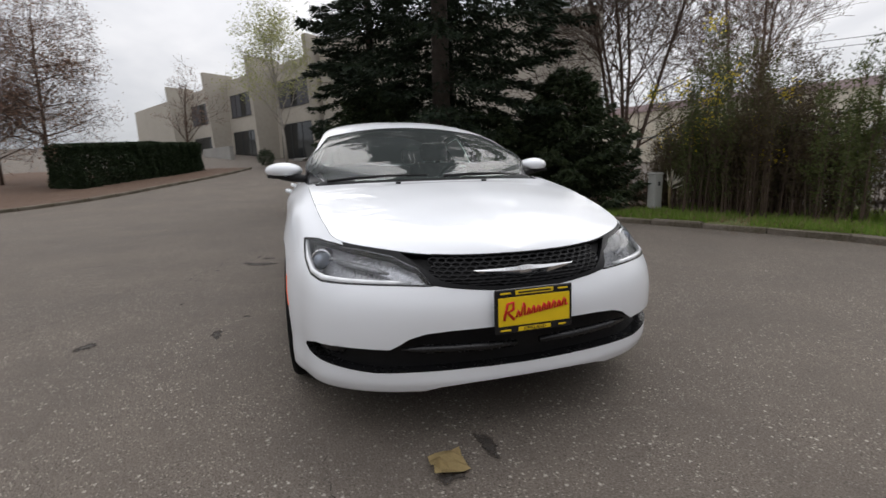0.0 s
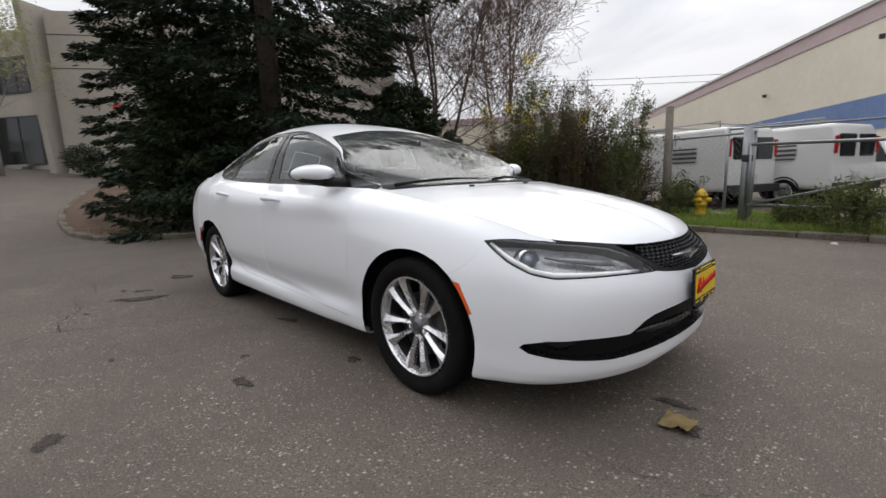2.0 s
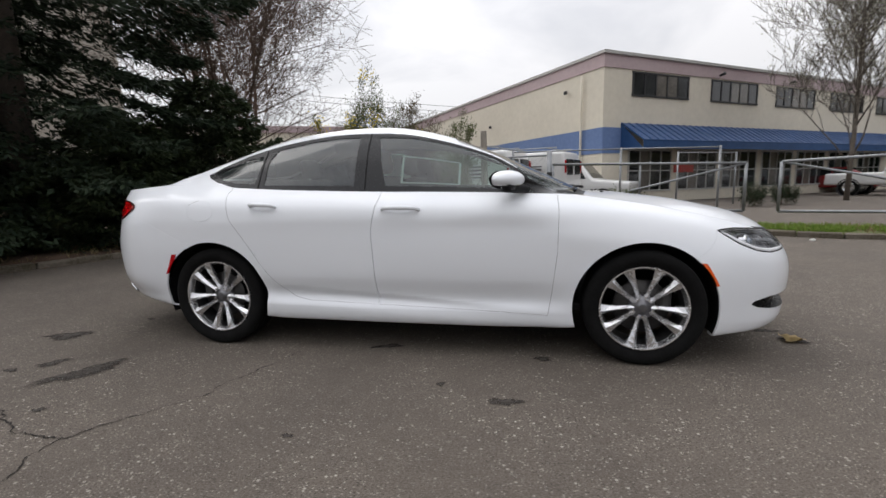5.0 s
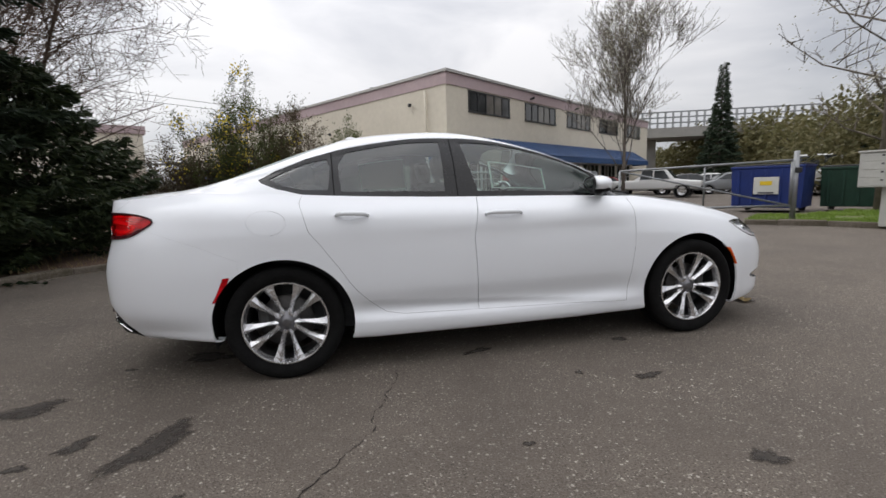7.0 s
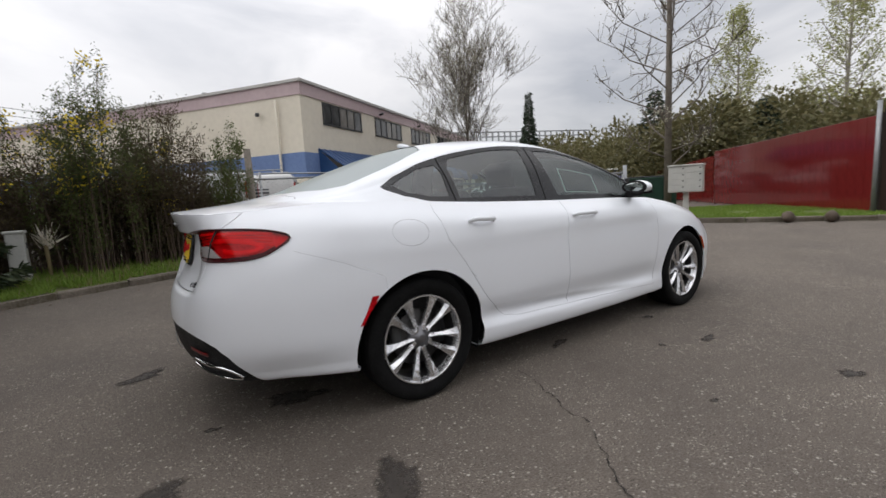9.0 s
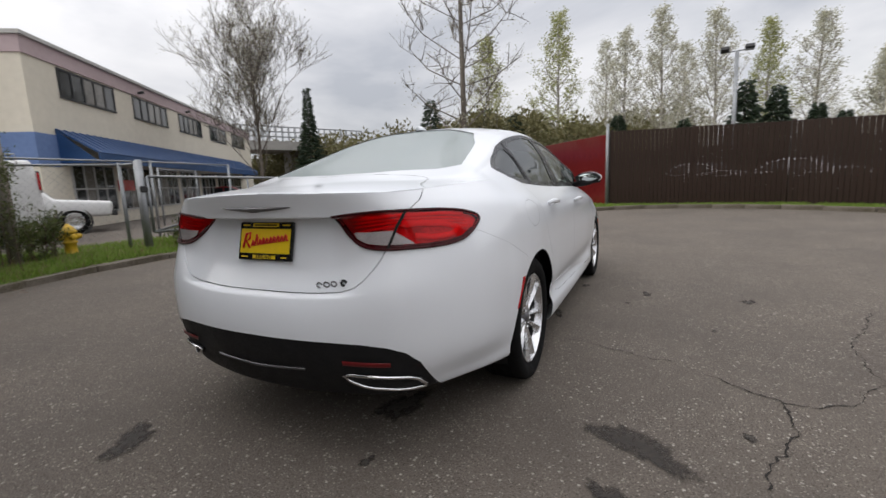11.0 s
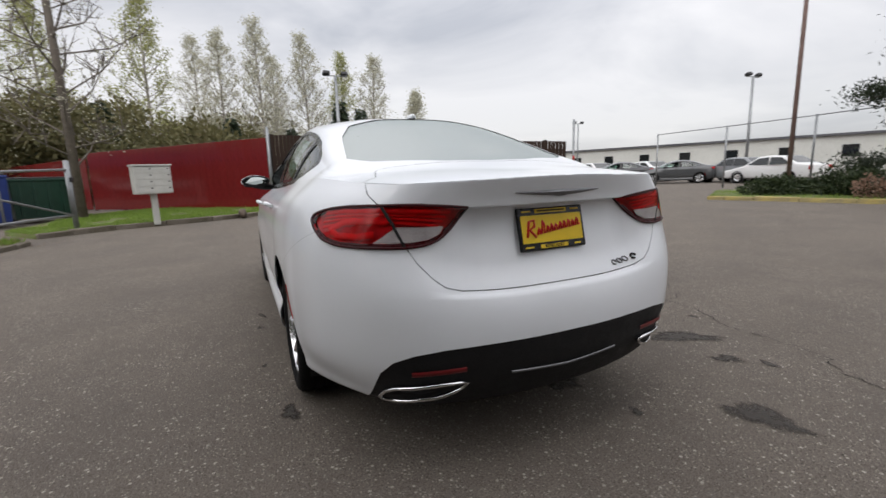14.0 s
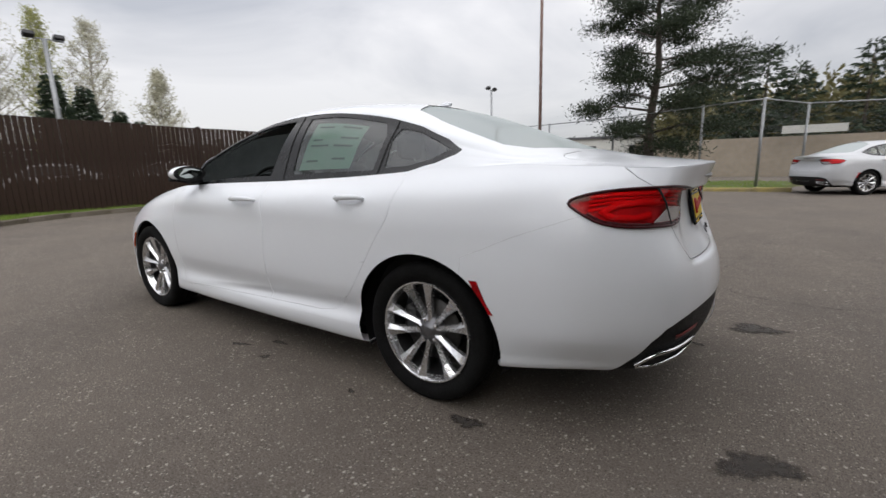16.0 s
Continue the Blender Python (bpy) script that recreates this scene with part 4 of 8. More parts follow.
def strip(points, width, out_dir=None, thick=.003):
    """A thin raised band along points on the skin, each given as (place, normal)."""
    verts, faces = [], []
    for i, (p, n) in enumerate(points):
        q0, q1 = points[max(i - 1, 0)][0], points[min(i + 1, len(points) - 1)][0]
        side_ = (q1 - q0).normalized().cross(n).normalized() * width / 2
        verts += [p - side_, p - side_ * .8 + n * thick, p + side_ * .8 + n * thick, p + side_]
    for i in range(len(points) - 1):
        for k in range(3):
            a_ = i * 4 + k
            faces.append((a_, a_ + 1, a_ + 5, a_ + 4))
    return verts, faces


def skin_line(on, uvs, side, out=.001):
    pts = []
    for u, v in uvs:
        p = on(u, v, side, out)
        pts.append((p, (on(u, v, side, out + .01) - p).normalized()))
    return pts


def sampled(poly, closed=True, step=.08):
    out = []
    n = len(poly)
    for k in range(n if closed else n - 1):
        (x0, y0), (x1, y1) = poly[k], poly[(k + 1) % n]
        m = max(1, int(math.hypot(x1 - x0, (y1 - y0)) / step))
        out += [(x0 + (x1 - x0) * t / m, y0 + (y1 - y0) * t / m) for t in range(m)]
    if closed:
        out.append(out[0])
    else:
        out.append(poly[-1])
    return out


# ---- wheels
def wheel_meshes():
    got = {}
    got["tyre"] = lathe([(.243, .085), (.262, .108), (.292, .117), (.318, .112), (.331, .098), (.3345, .085), (.3345, .052), (.327, .050), (.327, .044), (.335, .042), (.335, .004), (.327, .003), (.327, -.003), (.335, -.004),
                         (.335, -.042), (.327, -.044), (.327, -.050), (.3345, -.052), (.3345, -.085), (.318, -.112), (.29, -.117), (.243, -.09)], 64, "y")
    got["rim"] = lathe([(.243, .075), (.2465, .092), (.244, .101), (.237, .101), (.2325, .094), (.229, .07), (.224, .058)], 64, "y")
    got["rim_barrel"] = lathe([(.224, .058), (.219, .045), (.212, -.02), (.215, -.08), (.243, -.09)], 64, "y")
    got["brake_disc"] = lathe([(.02, .03), (.155, .03), (.157, .024), (.157, .012), (.02, .012)], 40, "y")
    got["hub_cap"] = lathe([(0, .079), (.018, .079), (.030, .076), (.033, .068), (.062, .062), (.072, .048), (.075, .02)], 30, "y")
    lug = lathe([(0, .077), (.007, .077), (.0095, .073), (.0095, .05)], 6, "y")
    got["lug_nut"] = lug
    # one spoke, pointing along +x in the wheel's plane (x, z), y outwards; a sharp ridge runs off its middle
    rows = []
    for r, w, y0, lean in ((.045, .018, .062, 0), (.085, .0125, .066, .0), (.13, .014, .075, .002), (.175, .019, .083, .005), (.21, .026, .088, .009), (.233, .034, .090, .012)):
        rows.append([(r, y0 - .028, -w + lean * .3), (r, y0 - .006, -w + lean * .3), (r, y0 + .008, lean), (r, y0 - .010, w + lean * .3), (r, y0 - .034, w + lean * .3)])
    verts = [p for row in rows for p in row]
    faces = []
    for i in range(len(rows) - 1):
        for k in range(4):
            a_ = i * 5 + k
            faces.append((a_, a_ + 5, a_ + 6, a_ + 1))
        faces.append((i * 5 + 4, i * 5 + 9, i * 5 + 5, i * 5))
    got["spoke"] = (verts, faces)
    return got


WHEEL_PARTS = wheel_meshes()
WHEEL_DATA = {}
for key, mat_ in (("tyre", RUBBER), ("rim", ALLOY), ("rim_barrel", BARREL), ("brake_disc", DISC), ("hub_cap", ALLOY_DARK), ("lug_nut", CHROME), ("spoke", ALLOY)):
    v_, f_ = WHEEL_PARTS[key]
    me_ = bpy.data.meshes.new(key)
    me_.from_pydata(v_, [], f_)
    me_.materials.append(mat_)
    if key not in ("spoke", "lug_nut"):
        me_.shade_smooth()
    if key in ("rim", "tyre"):
        me_.set_sharp_from_angle(angle=radians(38))
    WHEEL_DATA[key] = me_
CALIPER = material("dark_brake_caliper", (.06, .06, .06), rough=.5, vary=.3, scale=20)


def make_wheel(x, side, spin):
    hub = new("wheel")
    hub.empty_display_size = .1
    hub.parent = car
    hub.matrix_world = Matrix.Translation((x, side * .79, WHEEL_Z)) @ Matrix.Rotation(0 if side > 0 else math.pi, 4, "Z")
    for key in ("tyre", "rim", "rim_barrel", "brake_disc", "hub_cap"):
        o_ = new(key, WHEEL_DATA[key])
        o_.parent = hub
    for k in range(10):
        # spokes stand in five pairs
        a_ = spin + (k // 2) * 72 + (-15.5 if k % 2 else 15.5)
        o_ = new("spoke", WHEEL_DATA["spoke"])
        o_.parent = hub
        mirror = Matrix.Diagonal((1, 1, -1 if k % 2 else 1, 1))
        o_.matrix_local = Matrix.Rotation(radians(a_), 4, "Y") @ mirror
    for k in range(5):
        o_ = new("lug_nut", WHEEL_DATA["lug_nut"])
        o_.parent = hub
        a_ = radians(spin + 72 * k)
        o_.matrix_local = Matrix.Translation((.054 * math.cos(-a_), 0, .054 * math.sin(-a_)))
    part("caliper", box_bm((.07, .07, .13), (-.13 if x > 0 else .13, 0, .03), .02), CALIPER, hub)
    return hub


for n_, (x_, s_) in enumerate(((WHEEL_X, -1), (-WHEEL_X, -1), (-WHEEL_X, 1), (WHEEL_X, 1))):
    make_wheel(x_, s_, (90, 90, 66, 78)[n_])

# wheel housings and floor pan
for x_ in (WHEEL_X, -WHEEL_X):
    for s_ in (1, -1):
        rows_ = [[(x_ + r * math.cos(radians(a_)) * 1.03, s_ * y_, WHEEL_Z + r * math.sin(radians(a_))) for a_ in range(-22, 203, 5)] for y_, r in ((.868, ARCH + .010), (.80, ARCH + .014), (.50, ARCH + .012))]
        n_ = len(rows_[0])
        v_ = [p for row in rows_ for p in row] + [(x_, s_ * .5, WHEEL_Z)]
        f_ = [(i * n_ + k, i * n_ + k + 1, (i + 1) * n_ + k + 1, (i + 1) * n_ + k) for i in range(2) for k in range(n_ - 1)] + [(2 * n_ + k, 2 * n_ + k + 1, 3 * n_) for k in range(n_ - 1)]
        mesh_ob("wheel_housing", v_, f_, BLACK_MATT, True, car)
part("floor_pan", box_bm((4.1, 1.0, .05), (0, 0, .235), .02), BLACK_MATT, car)
part("sill_pan", box_bm((1.86, 1.66, .05), (0, 0, .23), .02), BLACK_MATT, car)
part("nose_pan", box_bm((.5, 1.05, .04), (1.88, 0, .26), .015), BLACK_MATT, car)
part("tail_pan", box_bm((.6, 1.2, .06), (-2.0, 0, .30), .015), BLACK_MATT, car)

# ---- front: grille, air intake, lamps
skin_ob("grille_frame", region_mesh([(SKIN_A, CUT_A["grille"])], (1, -1), .001, .02, -.002), GRILLE_BLACK, car, "black grille surround")
skin_ob("grille_back", region_mesh([(SKIN_A, CUT_A["grille_mesh"])], (1, -1), 0, 0, .03), SEAM, car)
pieces = []
for row in range(9):
    v0_ = 6.46 + row * .19
    for col in range(-11, 12):
        u0_ = (col + (.5 if row % 2 else 0)) * .118
        uc = abs(u0_)
        lo_ = 6.42 + max(0, uc - .25) * .42
        if uc > 1.16 or v0_ < lo_ + .02 or v0_ > 7.98:
            continue
        s_ = 1 if u0_ >= 0 else -1
        ring = [on_a(abs(u0_ + .062 * math.cos(t * math.pi / 3 + math.pi / 6) * 1.05), v0_ + .105 * math.sin(t * math.pi / 3 + math.pi / 6), 1 if (u0_ + .062 * math.cos(t * math.pi / 3 + math.pi / 6)) >= 0 else -1, -.006) for t in range(7)]
        pieces.append(tube(ring, .0042, 5, False))
v_, f_ = join(pieces)
tagged(mesh_ob("grille_mesh", v_, f_, GRILLE_BLACK, True, car), "black honeycomb mesh", kind="stuff")
skin_ob("air_intake", region_mesh([(SKIN_A, CUT_A["intake"])], (1, -1), -.002, .03, .05), BLACK_MATT, front_bumper, "black lower air intake")
for s_ in (1, -1):
    # inner walls of the intake
    line = sampled(A_REGIONS[3][1], True, .12)
    top_ = [on_a(max(u, 0), v, s_, .0) for u, v in line]
    low_ = [on_a(max(u, 0), v, s_, -.052) for u, v in line]
    n_ = len(line)
    mesh_ob("intake_wall", top_ + low_, [(k, k + 1, n_ + k + 1, n_ + k) for k in range(n_ - 1) if max(line[k][0], line[k + 1][0]) > .01], BLACK_GLOSS, True, front_bumper)
    v_, f_ = tube([on_a(u, 3.62 + .05 * u, s_, -.012) for u in (.15, .5, .9, 1.3, 1.6)], [.012, .016, .016, .015, .008], 8)
    mesh_ob("intake_blade", v_, f_, BLACK_GLOSS, True, front_bumper)
    # fog lamp in its gloss pod
    c_ = on_a(2.95, 3.42, s_, -.035)
    ax = (on_a(2.95, 3.42, s_, .0) - c_).normalized()
    v_, f_ = lathe([(0, .012), (.02, .010), (.033, .002), (.036, -.01), (.042, -.004), (.044, -.02)], 24)
    fog = mesh_ob("fog_lamp", v_, f_, BLACK_GLOSS, True, front_bumper)
    fog.matrix_world = Matrix.Translation(c_) @ ax.to_track_quat("Z", "Y").to_matrix().to_4x4() @ Matrix.Diagonal((1.5, .8, 1, 1))
    # headlamp: cover, dark bowl, projector, light bar
    lamp = skin_ob("headlight", region_mesh([(SKIN_A, CUT_A["headlight"])], (s_,), .001, .012), LAMP_GLASS, car, "clear headlight with a dark bowl and a silver light bar")
    lamp.visible_shadow = False
    bowl = skin_ob("bowl", region_mesh([(SKIN_A, CUT_A["headlight"])], (s_,), .004, 0, .05), material("headlight_bowl", (.60, .60, .62), rough=.28, metal=.6, vary=.55, scale=9), lamp)
    c_ = on_a(3.52, 6.86, s_, -.045)
    ax = Vector((.86, .42 * s_, .05)).normalized()
    turn = ax.to_track_quat("Z", "Y").to_matrix().to_4x4()
    v_, f_ = lathe([(0, .05), (.018, .046), (.030, .034), (.035, .015), (.036, 0)], 24)
    o_ = mesh_ob("projector", v_, f_, material("projector_glass", (.30, .33, .38), rough=.05, metal=.6), True, lamp)
    o_.matrix_world = Matrix.Translation(c_) @ turn
    v_, f_ = lathe([(.037, .0), (.037, .02), (.044, .026), (.049, .014), (.049, -.02)], 24)
    o_ = mesh_ob("projector_ring", v_, f_, CHROME, True, lamp)
    o_.matrix_world = Matrix.Translation(c_) @ turn
    v_, f_ = tube([on_a(u, v, s_, -.007) for u, v in ((4.28, 7.0), (3.85, 6.6), (3.45, 6.32), (3.05, 6.27), (2.6, 6.37), (2.15, 6.47), (1.7, 6.58), (1.45, 6.68))], [.007, .012, .013, .013, .012, .011, .010, .005], 8)
    mesh_ob("light_bar", v_, f_, material("light_bar_white", (.75, .76, .78), rough=.2, coat=.6), True, lamp)
    v_, f_ = tube([on_a(u, v, s_, -.022) for u, v in ((3.1, 7.1), (2.6, 7.14), (2.1, 7.12), (1.8, 7.05))], [.006, .014, .014, .005], 8)
    mesh_ob("indicator_bar", v_, f_, material("smoked_reflector", (.42, .42, .43), rough=.25, metal=.5, vary=.3, scale=30), True, lamp)
    v_, f_ = strip(skin_line(on_a, sampled(A_REGIONS[0][1]), s_, -.001), .008, thick=.002)
    mesh_ob("lamp_seal", v_, f_, BLACK_GLOSS, True, lamp)
# winged emblem on the grille, and on the trunk
for name_, uv_v, half, mats_, tall in (("grille_emblem", 7.15, .19, CHROME, .030), ("trunk_emblem", 7.42, .185, ALLOY_DARK, .014)):
    pts, top = [], []
    x_on = (lambda y_: on_a(abs(y_) / .3 * 1.0, uv_v, 1 if y_ >= 0 else -1, .012)) if name_ == "grille_emblem" else (lambda y_: on_a(21 - abs(y_) / .3, uv_v, 1 if y_ >= 0 else -1, .004))
    N_ = 24
    for k in range(N_ + 1):
        y_ = (k / N_ * 2 - 1) * half
        p = x_on(y_)
        f = abs(y_) / half
        h_ = tall * (1 - f) ** .8 * (.85 if f > .16 else 1.0) + .0022
        up = Vector((0, 0, 1))
        fwd = Vector((1 if name_ == "grille_emblem" else -1, 0, 0))
        lift_ = Vector((0, 0, .006 * f * f))
        pts += [p + lift_ - up * h_, p + lift_ + fwd * .007 * (1 - .6 * f), p + lift_ + up * h_ * .55]
    f_ = [(i * 3 + k, i * 3 + k + 1, i * 3 + k + 4, i * 3 + k + 3) for i in range(N_) for k in range(2)]
    if name_ == "grille_emblem":
        f_ = [tuple(reversed(q)) for q in f_]
    mesh_ob(name_, pts, f_, mats_, False, car, "winged chrome emblem")


# ---- licence plates with dealer inserts
def plate(at, name_):
    holder = new(name_)
    holder.parent = car
    holder.matrix_world = at
    bm = box_bm((.312, .165, .012), (0, 0, 0), .006)
    part("plate_frame", bm, BLACK_GLOSS, holder)
    part("plate_insert", box_bm((.285, .105, .004), (0, 0, .0065), .001), PLATE_YELLOW, holder)
    # the script: slanted strokes of a hand-written word
    rnd, strokes, x_ = random.Random(4), [], -.118
    strokes.append(tube([(-.122, -.030, .009), (-.108, .030, .009), (-.085, .034, .009), (-.086, .008, .009), (-.108, -.002, .009), (-.082, -.030, .009)], .0058, 5))
    x_ = -.074
    while x_ < .112:
        w_, h_ = rnd.uniform(.017, .022), rnd.choice((.026, .030, .030, .050))
        b_ = -.026 + (x_ + .1) * .13
        strokes.append(tube([(x_, b_, .009), (x_ + w_ * .45, b_ + h_, .009), (x_ + w_ * .75, b_ + h_ * .7, .009), (x_ + w_ * .62, b_ + .002, .009), (x_ + w_ * 1.1, b_ + .006, .009)], .0042, 5))
        x_ += w_ * 1.08
    for v_, f_ in strokes:
        mesh_ob("script_stroke", v_, f_, PLATE_RED, True, holder)
    for xx, yy, ww in ((0, .068, .15), (0, -.068, .13), (-.115, .068, .04), (.115, .068, .04), (-.115, -.068, .04), (.112, -.068, .03)):
        part("frame_lettering", box_bm((ww, .015 if abs(xx) < .05 else .006, .003), (xx, yy, .0065), .0006), PLATE_YELLOW, holder)
    part("frame_print", box_bm((.13, .006, .001), (0, .068, .0085), .0003), SEAM, holder)
    word_ = bpy.data.curves.new("town_word", "FONT")
    word_.body, word_.size, word_.align_x, word_.align_y, word_.extrude = "KIRKLAND", .0185, "CENTER", "CENTER", .0006
    flat_ = new("town_word", word_)
    me_ = bpy.data.meshes.new_from_object(flat_.evaluated_get(bpy.context.evaluated_depsgraph_get()))
    bpy.data.objects.remove(flat_)
    me_.materials.clear()
    me_.materials.append(SEAM)
    town = new("town_lettering", me_)
    town.parent = holder
    town.location = (0, -.068, .0087)


plate(Matrix.Translation(on_a(0, 5.12, 1, .022) + Vector((0, .0, 0))) @ Matrix.Rotation(math.pi / 2, 4, "Z") @ Matrix.Rotation(radians(88), 4, "X"), "front_plate")
plate(Matrix.Translation(on_a(21, 6.5, 1, .009)) @ Matrix.Rotation(-math.pi / 2, 4, "Z") @ Matrix.Rotation(radians(77), 4, "X"), "rear_plate")

# ---- rear: lamps, tail pipes, badge
for s_ in (1, -1):
    lamp = skin_ob("tail_lamp", region_mesh([(SKIN_A, CUT_A["tail_lamp"])], (s_,), .001, .012, -.004), RED_COVER, car, "red wraparound tail lamp with a clear reversing lens")
    lamp.visible_shadow = False
    skin_ob("bowl", region_mesh([(SKIN_A, CUT_A["tail_lamp"] + CUT_A["clear_lamp"])], (s_,), .002, 0, .016), LAMP_BOWL, lamp)
    skin_ob("reversing_lens", region_mesh([(SKIN_A, CUT_A["clear_lamp"])], (s_,), .001, .01, -.005), CLEAR_LENS, lamp)
    tl = dict(A_REGIONS)["tail_lamp"]
    v_, f_ = strip(skin_line(on_a, sampled(tl), s_, .003), .010, thick=.004)
    mesh_ob("lamp_rim", v_, f_, RED_DARK, True, lamp)
    # a smoked foot below and horizontal light guides behind the cover
    v_, f_ = strip(skin_line(on_a, sampled([(17.95, 6.38), (18.15, 6.18), (18.4, 6.06), (18.7, 6.0), (19.0, 6.0), (19.25, 6.08), (19.45, 6.22), (19.6, 6.42), (19.78, 6.8)], False), s_, .001), .014, thick=.003)
    mesh_ob("lamp_foot", v_, f_, RED_DARK, True, lamp)
    for v0_, deep_, wide_ in ((6.95, -.012, .016), (6.82, -.018, .009), (6.72, -.018, .009), (6.6, -.022, .012)):
        v_, f_ = strip(skin_line(on_a, sampled([(19.72 - (7 - v0_) * .35, v0_), (18.95, v0_ + .02), (18.3, v0_ - .05), (17.98, v0_ - .13)], False), s_, deep_ * .6), wide_, thick=.004)
        mesh_ob("light_guide", v_, f_, material("bright_red_guide", (.95, .42, .40), rough=.25, coat=.3), True, lamp)
    v_, f_ = strip(skin_line(on_a, sampled([(18.98, 6.62), (18.7, 6.66), (18.35, 6.58), (18.15, 6.42), (18.3, 6.26), (18.6, 6.2), (18.85, 6.26)], False), s_, -.010), .024, thick=.005)
    mesh_ob("light_guide", v_, f_, material("bright_red_guide", (.95, .42, .40)), True, lamp)
    v_, f_ = strip(skin_line(on_a, sampled([(18.86, 7.1), (19.05, 6.6), (19.23, 6.0)], False), s_, .004), .011, thick=.0015)
    mesh_ob("lamp_seam", v_, f_, SEAM, True, lamp)
    ring = softened([(18.62, 1.62), (18.82, 2.38), (19.25, 2.5), (19.76, 2.56), (19.64, 2.22), (19.45, 1.95), (18.95, 1.72)], 1)
    path = [on_a(u, v, s_, .007) for u, v in ring]
    v_, f_ = tube(path + path[:1], .007, 8, False)
    mesh_ob("tail_pipe_rim", v_, f_, CHROME, True, rear_bumper, "slim chrome tail pipe trim")
    # A dark sheet closes the opening and paints the shade inside the pipe.
    mouth = [on_a(u, v, s_, .004) for u, v in ring]
    mesh_ob("tail_pipe", mouth + [p + Vector((.02, 0, 0)) for p in mouth], [tuple(range(len(ring)))] + [(k, (k + 1) % len(ring), (k + 1) % len(ring) + len(ring), k + len(ring)) for k in range(len(ring))], SEAM, False, rear_bumper)
    v_, f_ = strip(skin_line(on_a, sampled([(19.15, 2.96), (19.73, 2.98)], False), s_, .001), .02, thick=.002)
    mesh_ob("rear_reflector", v_, f_, material("dull_red_reflector", (.13, .006, .008), rough=.35), True, rear_bumper)
v_, f_ = join([strip(skin_line(on_a, sampled([(20.25, 2.62), (21, 2.5)], False), s_, .002), .009, thick=.004) for s_ in (1, -1)])
mesh_ob("valance_trim", v_, f_, ALLOY_DARK, True, rear_bumper)
# model badge as plain slanted loops
for k in range(4):
    w_, y0_ = .026, .285 + k * .034 + (.012 if k == 3 else 0)
    loop = []
    for j in range(13):
        a_ = 2 * math.pi * j / 12
        y_ = y0_ + w_ / 2 + w_ / 2 * math.cos(a_) - .006 * math.sin(a_)
        loop.append(on_a(21 - y_ / .335, 5.44 + .07 * math.sin(a_), -1, .003))
    if k in (0, 3):
        loop = loop[:4] + loop[6:10]
    v_, f_ = tube(loop, .0032 if k < 3 else .0052, 6, k in (0, 3))
    mesh_ob("model_badge", v_, f_, ALLOY_DARK if k < 3 else BLACK_GLOSS, True, car)

# ---- mirrors, wipers, washer jets, aerial
for s_ in (1, -1):
    c_ = Vector((.61, s_ * .925, 1.080))
    m_ = bmesh.new()
    bmesh.ops.create_uvsphere(m_, u_segments=20, v_segments=14, radius=1)
    for v in m_.verts:
        x, y, z = v.co
        z = z if z > -.55 else -.55 + (z + .55) * .25
        x = x if x > -.45 else -.45 + (x + .45) * .1
        v.co = Vector((x * .095 + (abs(y * s_ - 0)) * 0 - .05 * max(0, y * s_), y * .122, z * .053))
    bmesh.ops.translate(m_, vec=c_, verts=m_.verts)
    cap = part("door_mirror", m_, PAINT, car, "white door mirror on a black foot", True)
    g_ = [Vector((c_.x - .047 - .048 * max(0, math.cos(t)), c_.y + s_ * .094 * math.cos(t), c_.z + .004 + .034 * math.sin(t))) for t in [k * math.pi / 8 for k in range(16)]]
    bez = [Vector((c_.x - .044 - .049 * max(0, math.cos(t)) - .001 * k, c_.y + s_ * (.118 - .012 * k) * math.cos(t), c_.z + .001 + (.050 - .009 * k) * math.sin(t))) for k in (0, 1) for t in [j * math.pi / 12 for j in range(24)]]
    mesh_ob("mirror_bezel", bez, [tuple(range(24, 48))] + [(j, (j + 1) % 24, 24 + (j + 1) % 24, 24 + j) for j in range(24)], BLACK_MATT, False, cap)
    g_ = [q + Vector((-.005, 0, 0)) for q in g_]
    mesh_ob("mirror_glass", g_, [tuple(range(16))], material("mirror_glass", (.34, .37, .36), rough=.03, metal=1.0), False, cap)
    v_, f_ = tube([c_ + Vector((-.01, .02 * s_, -.036)), c_ + Vector((.03, -.06 * s_, -.048)), Vector((.70, s_ * .80, 1.025)), Vector((.72, s_ * .77, 1.02))], [.024, .030, .026, .02], 10)
    mesh_ob("mirror_foot", v_, f_, BLACK_MATT, True, cap)
    v_, f_ = tube([c_ + Vector((.01, .10 * s_, -.036)), c_ + Vector((.03, 0, -.04)), c_ + Vector((.02, -.12 * s_, -.046))], [.010, .019, .019], 8)
    mesh_ob("mirror_base", v_, f_, BLACK_MATT, True, cap)
    w0 = on_b(7.06, 5.4 if s_ < 0 else 2.2, -1 if s_ < 0 else 1, .02)
for pts in ([on_b(7.0, .9, -1, .016), on_b(7.12, 2.2, -1, .018), on_b(7.16, 4.2, -1, .018), on_b(7.12, 5.6, -1, .016)], [on_b(7.0, 5.7, 1, .016), on_b(7.13, 4.4, 1, .018), on_b(7.17, 2.9, 1, .018), on_b(7.2, 1.6, 1, .014)]):
    v_, f_ = tube(pts, [.010, .009, .007, .004], 6)
    mesh_ob("wiper", v_, f_, BLACK_MATT, True, car, "black wiper blade")
for y_ in (-.30, .30):
    p = on_b(6.45, 6 - abs(y_) / .75 * 6 * .95, 1 if y_ > 0 else -1, .004)
    part("washer_jet", box_bm((.022, .03, .012), p, .004), BLACK_MATT, car)
m_ = bmesh.new()
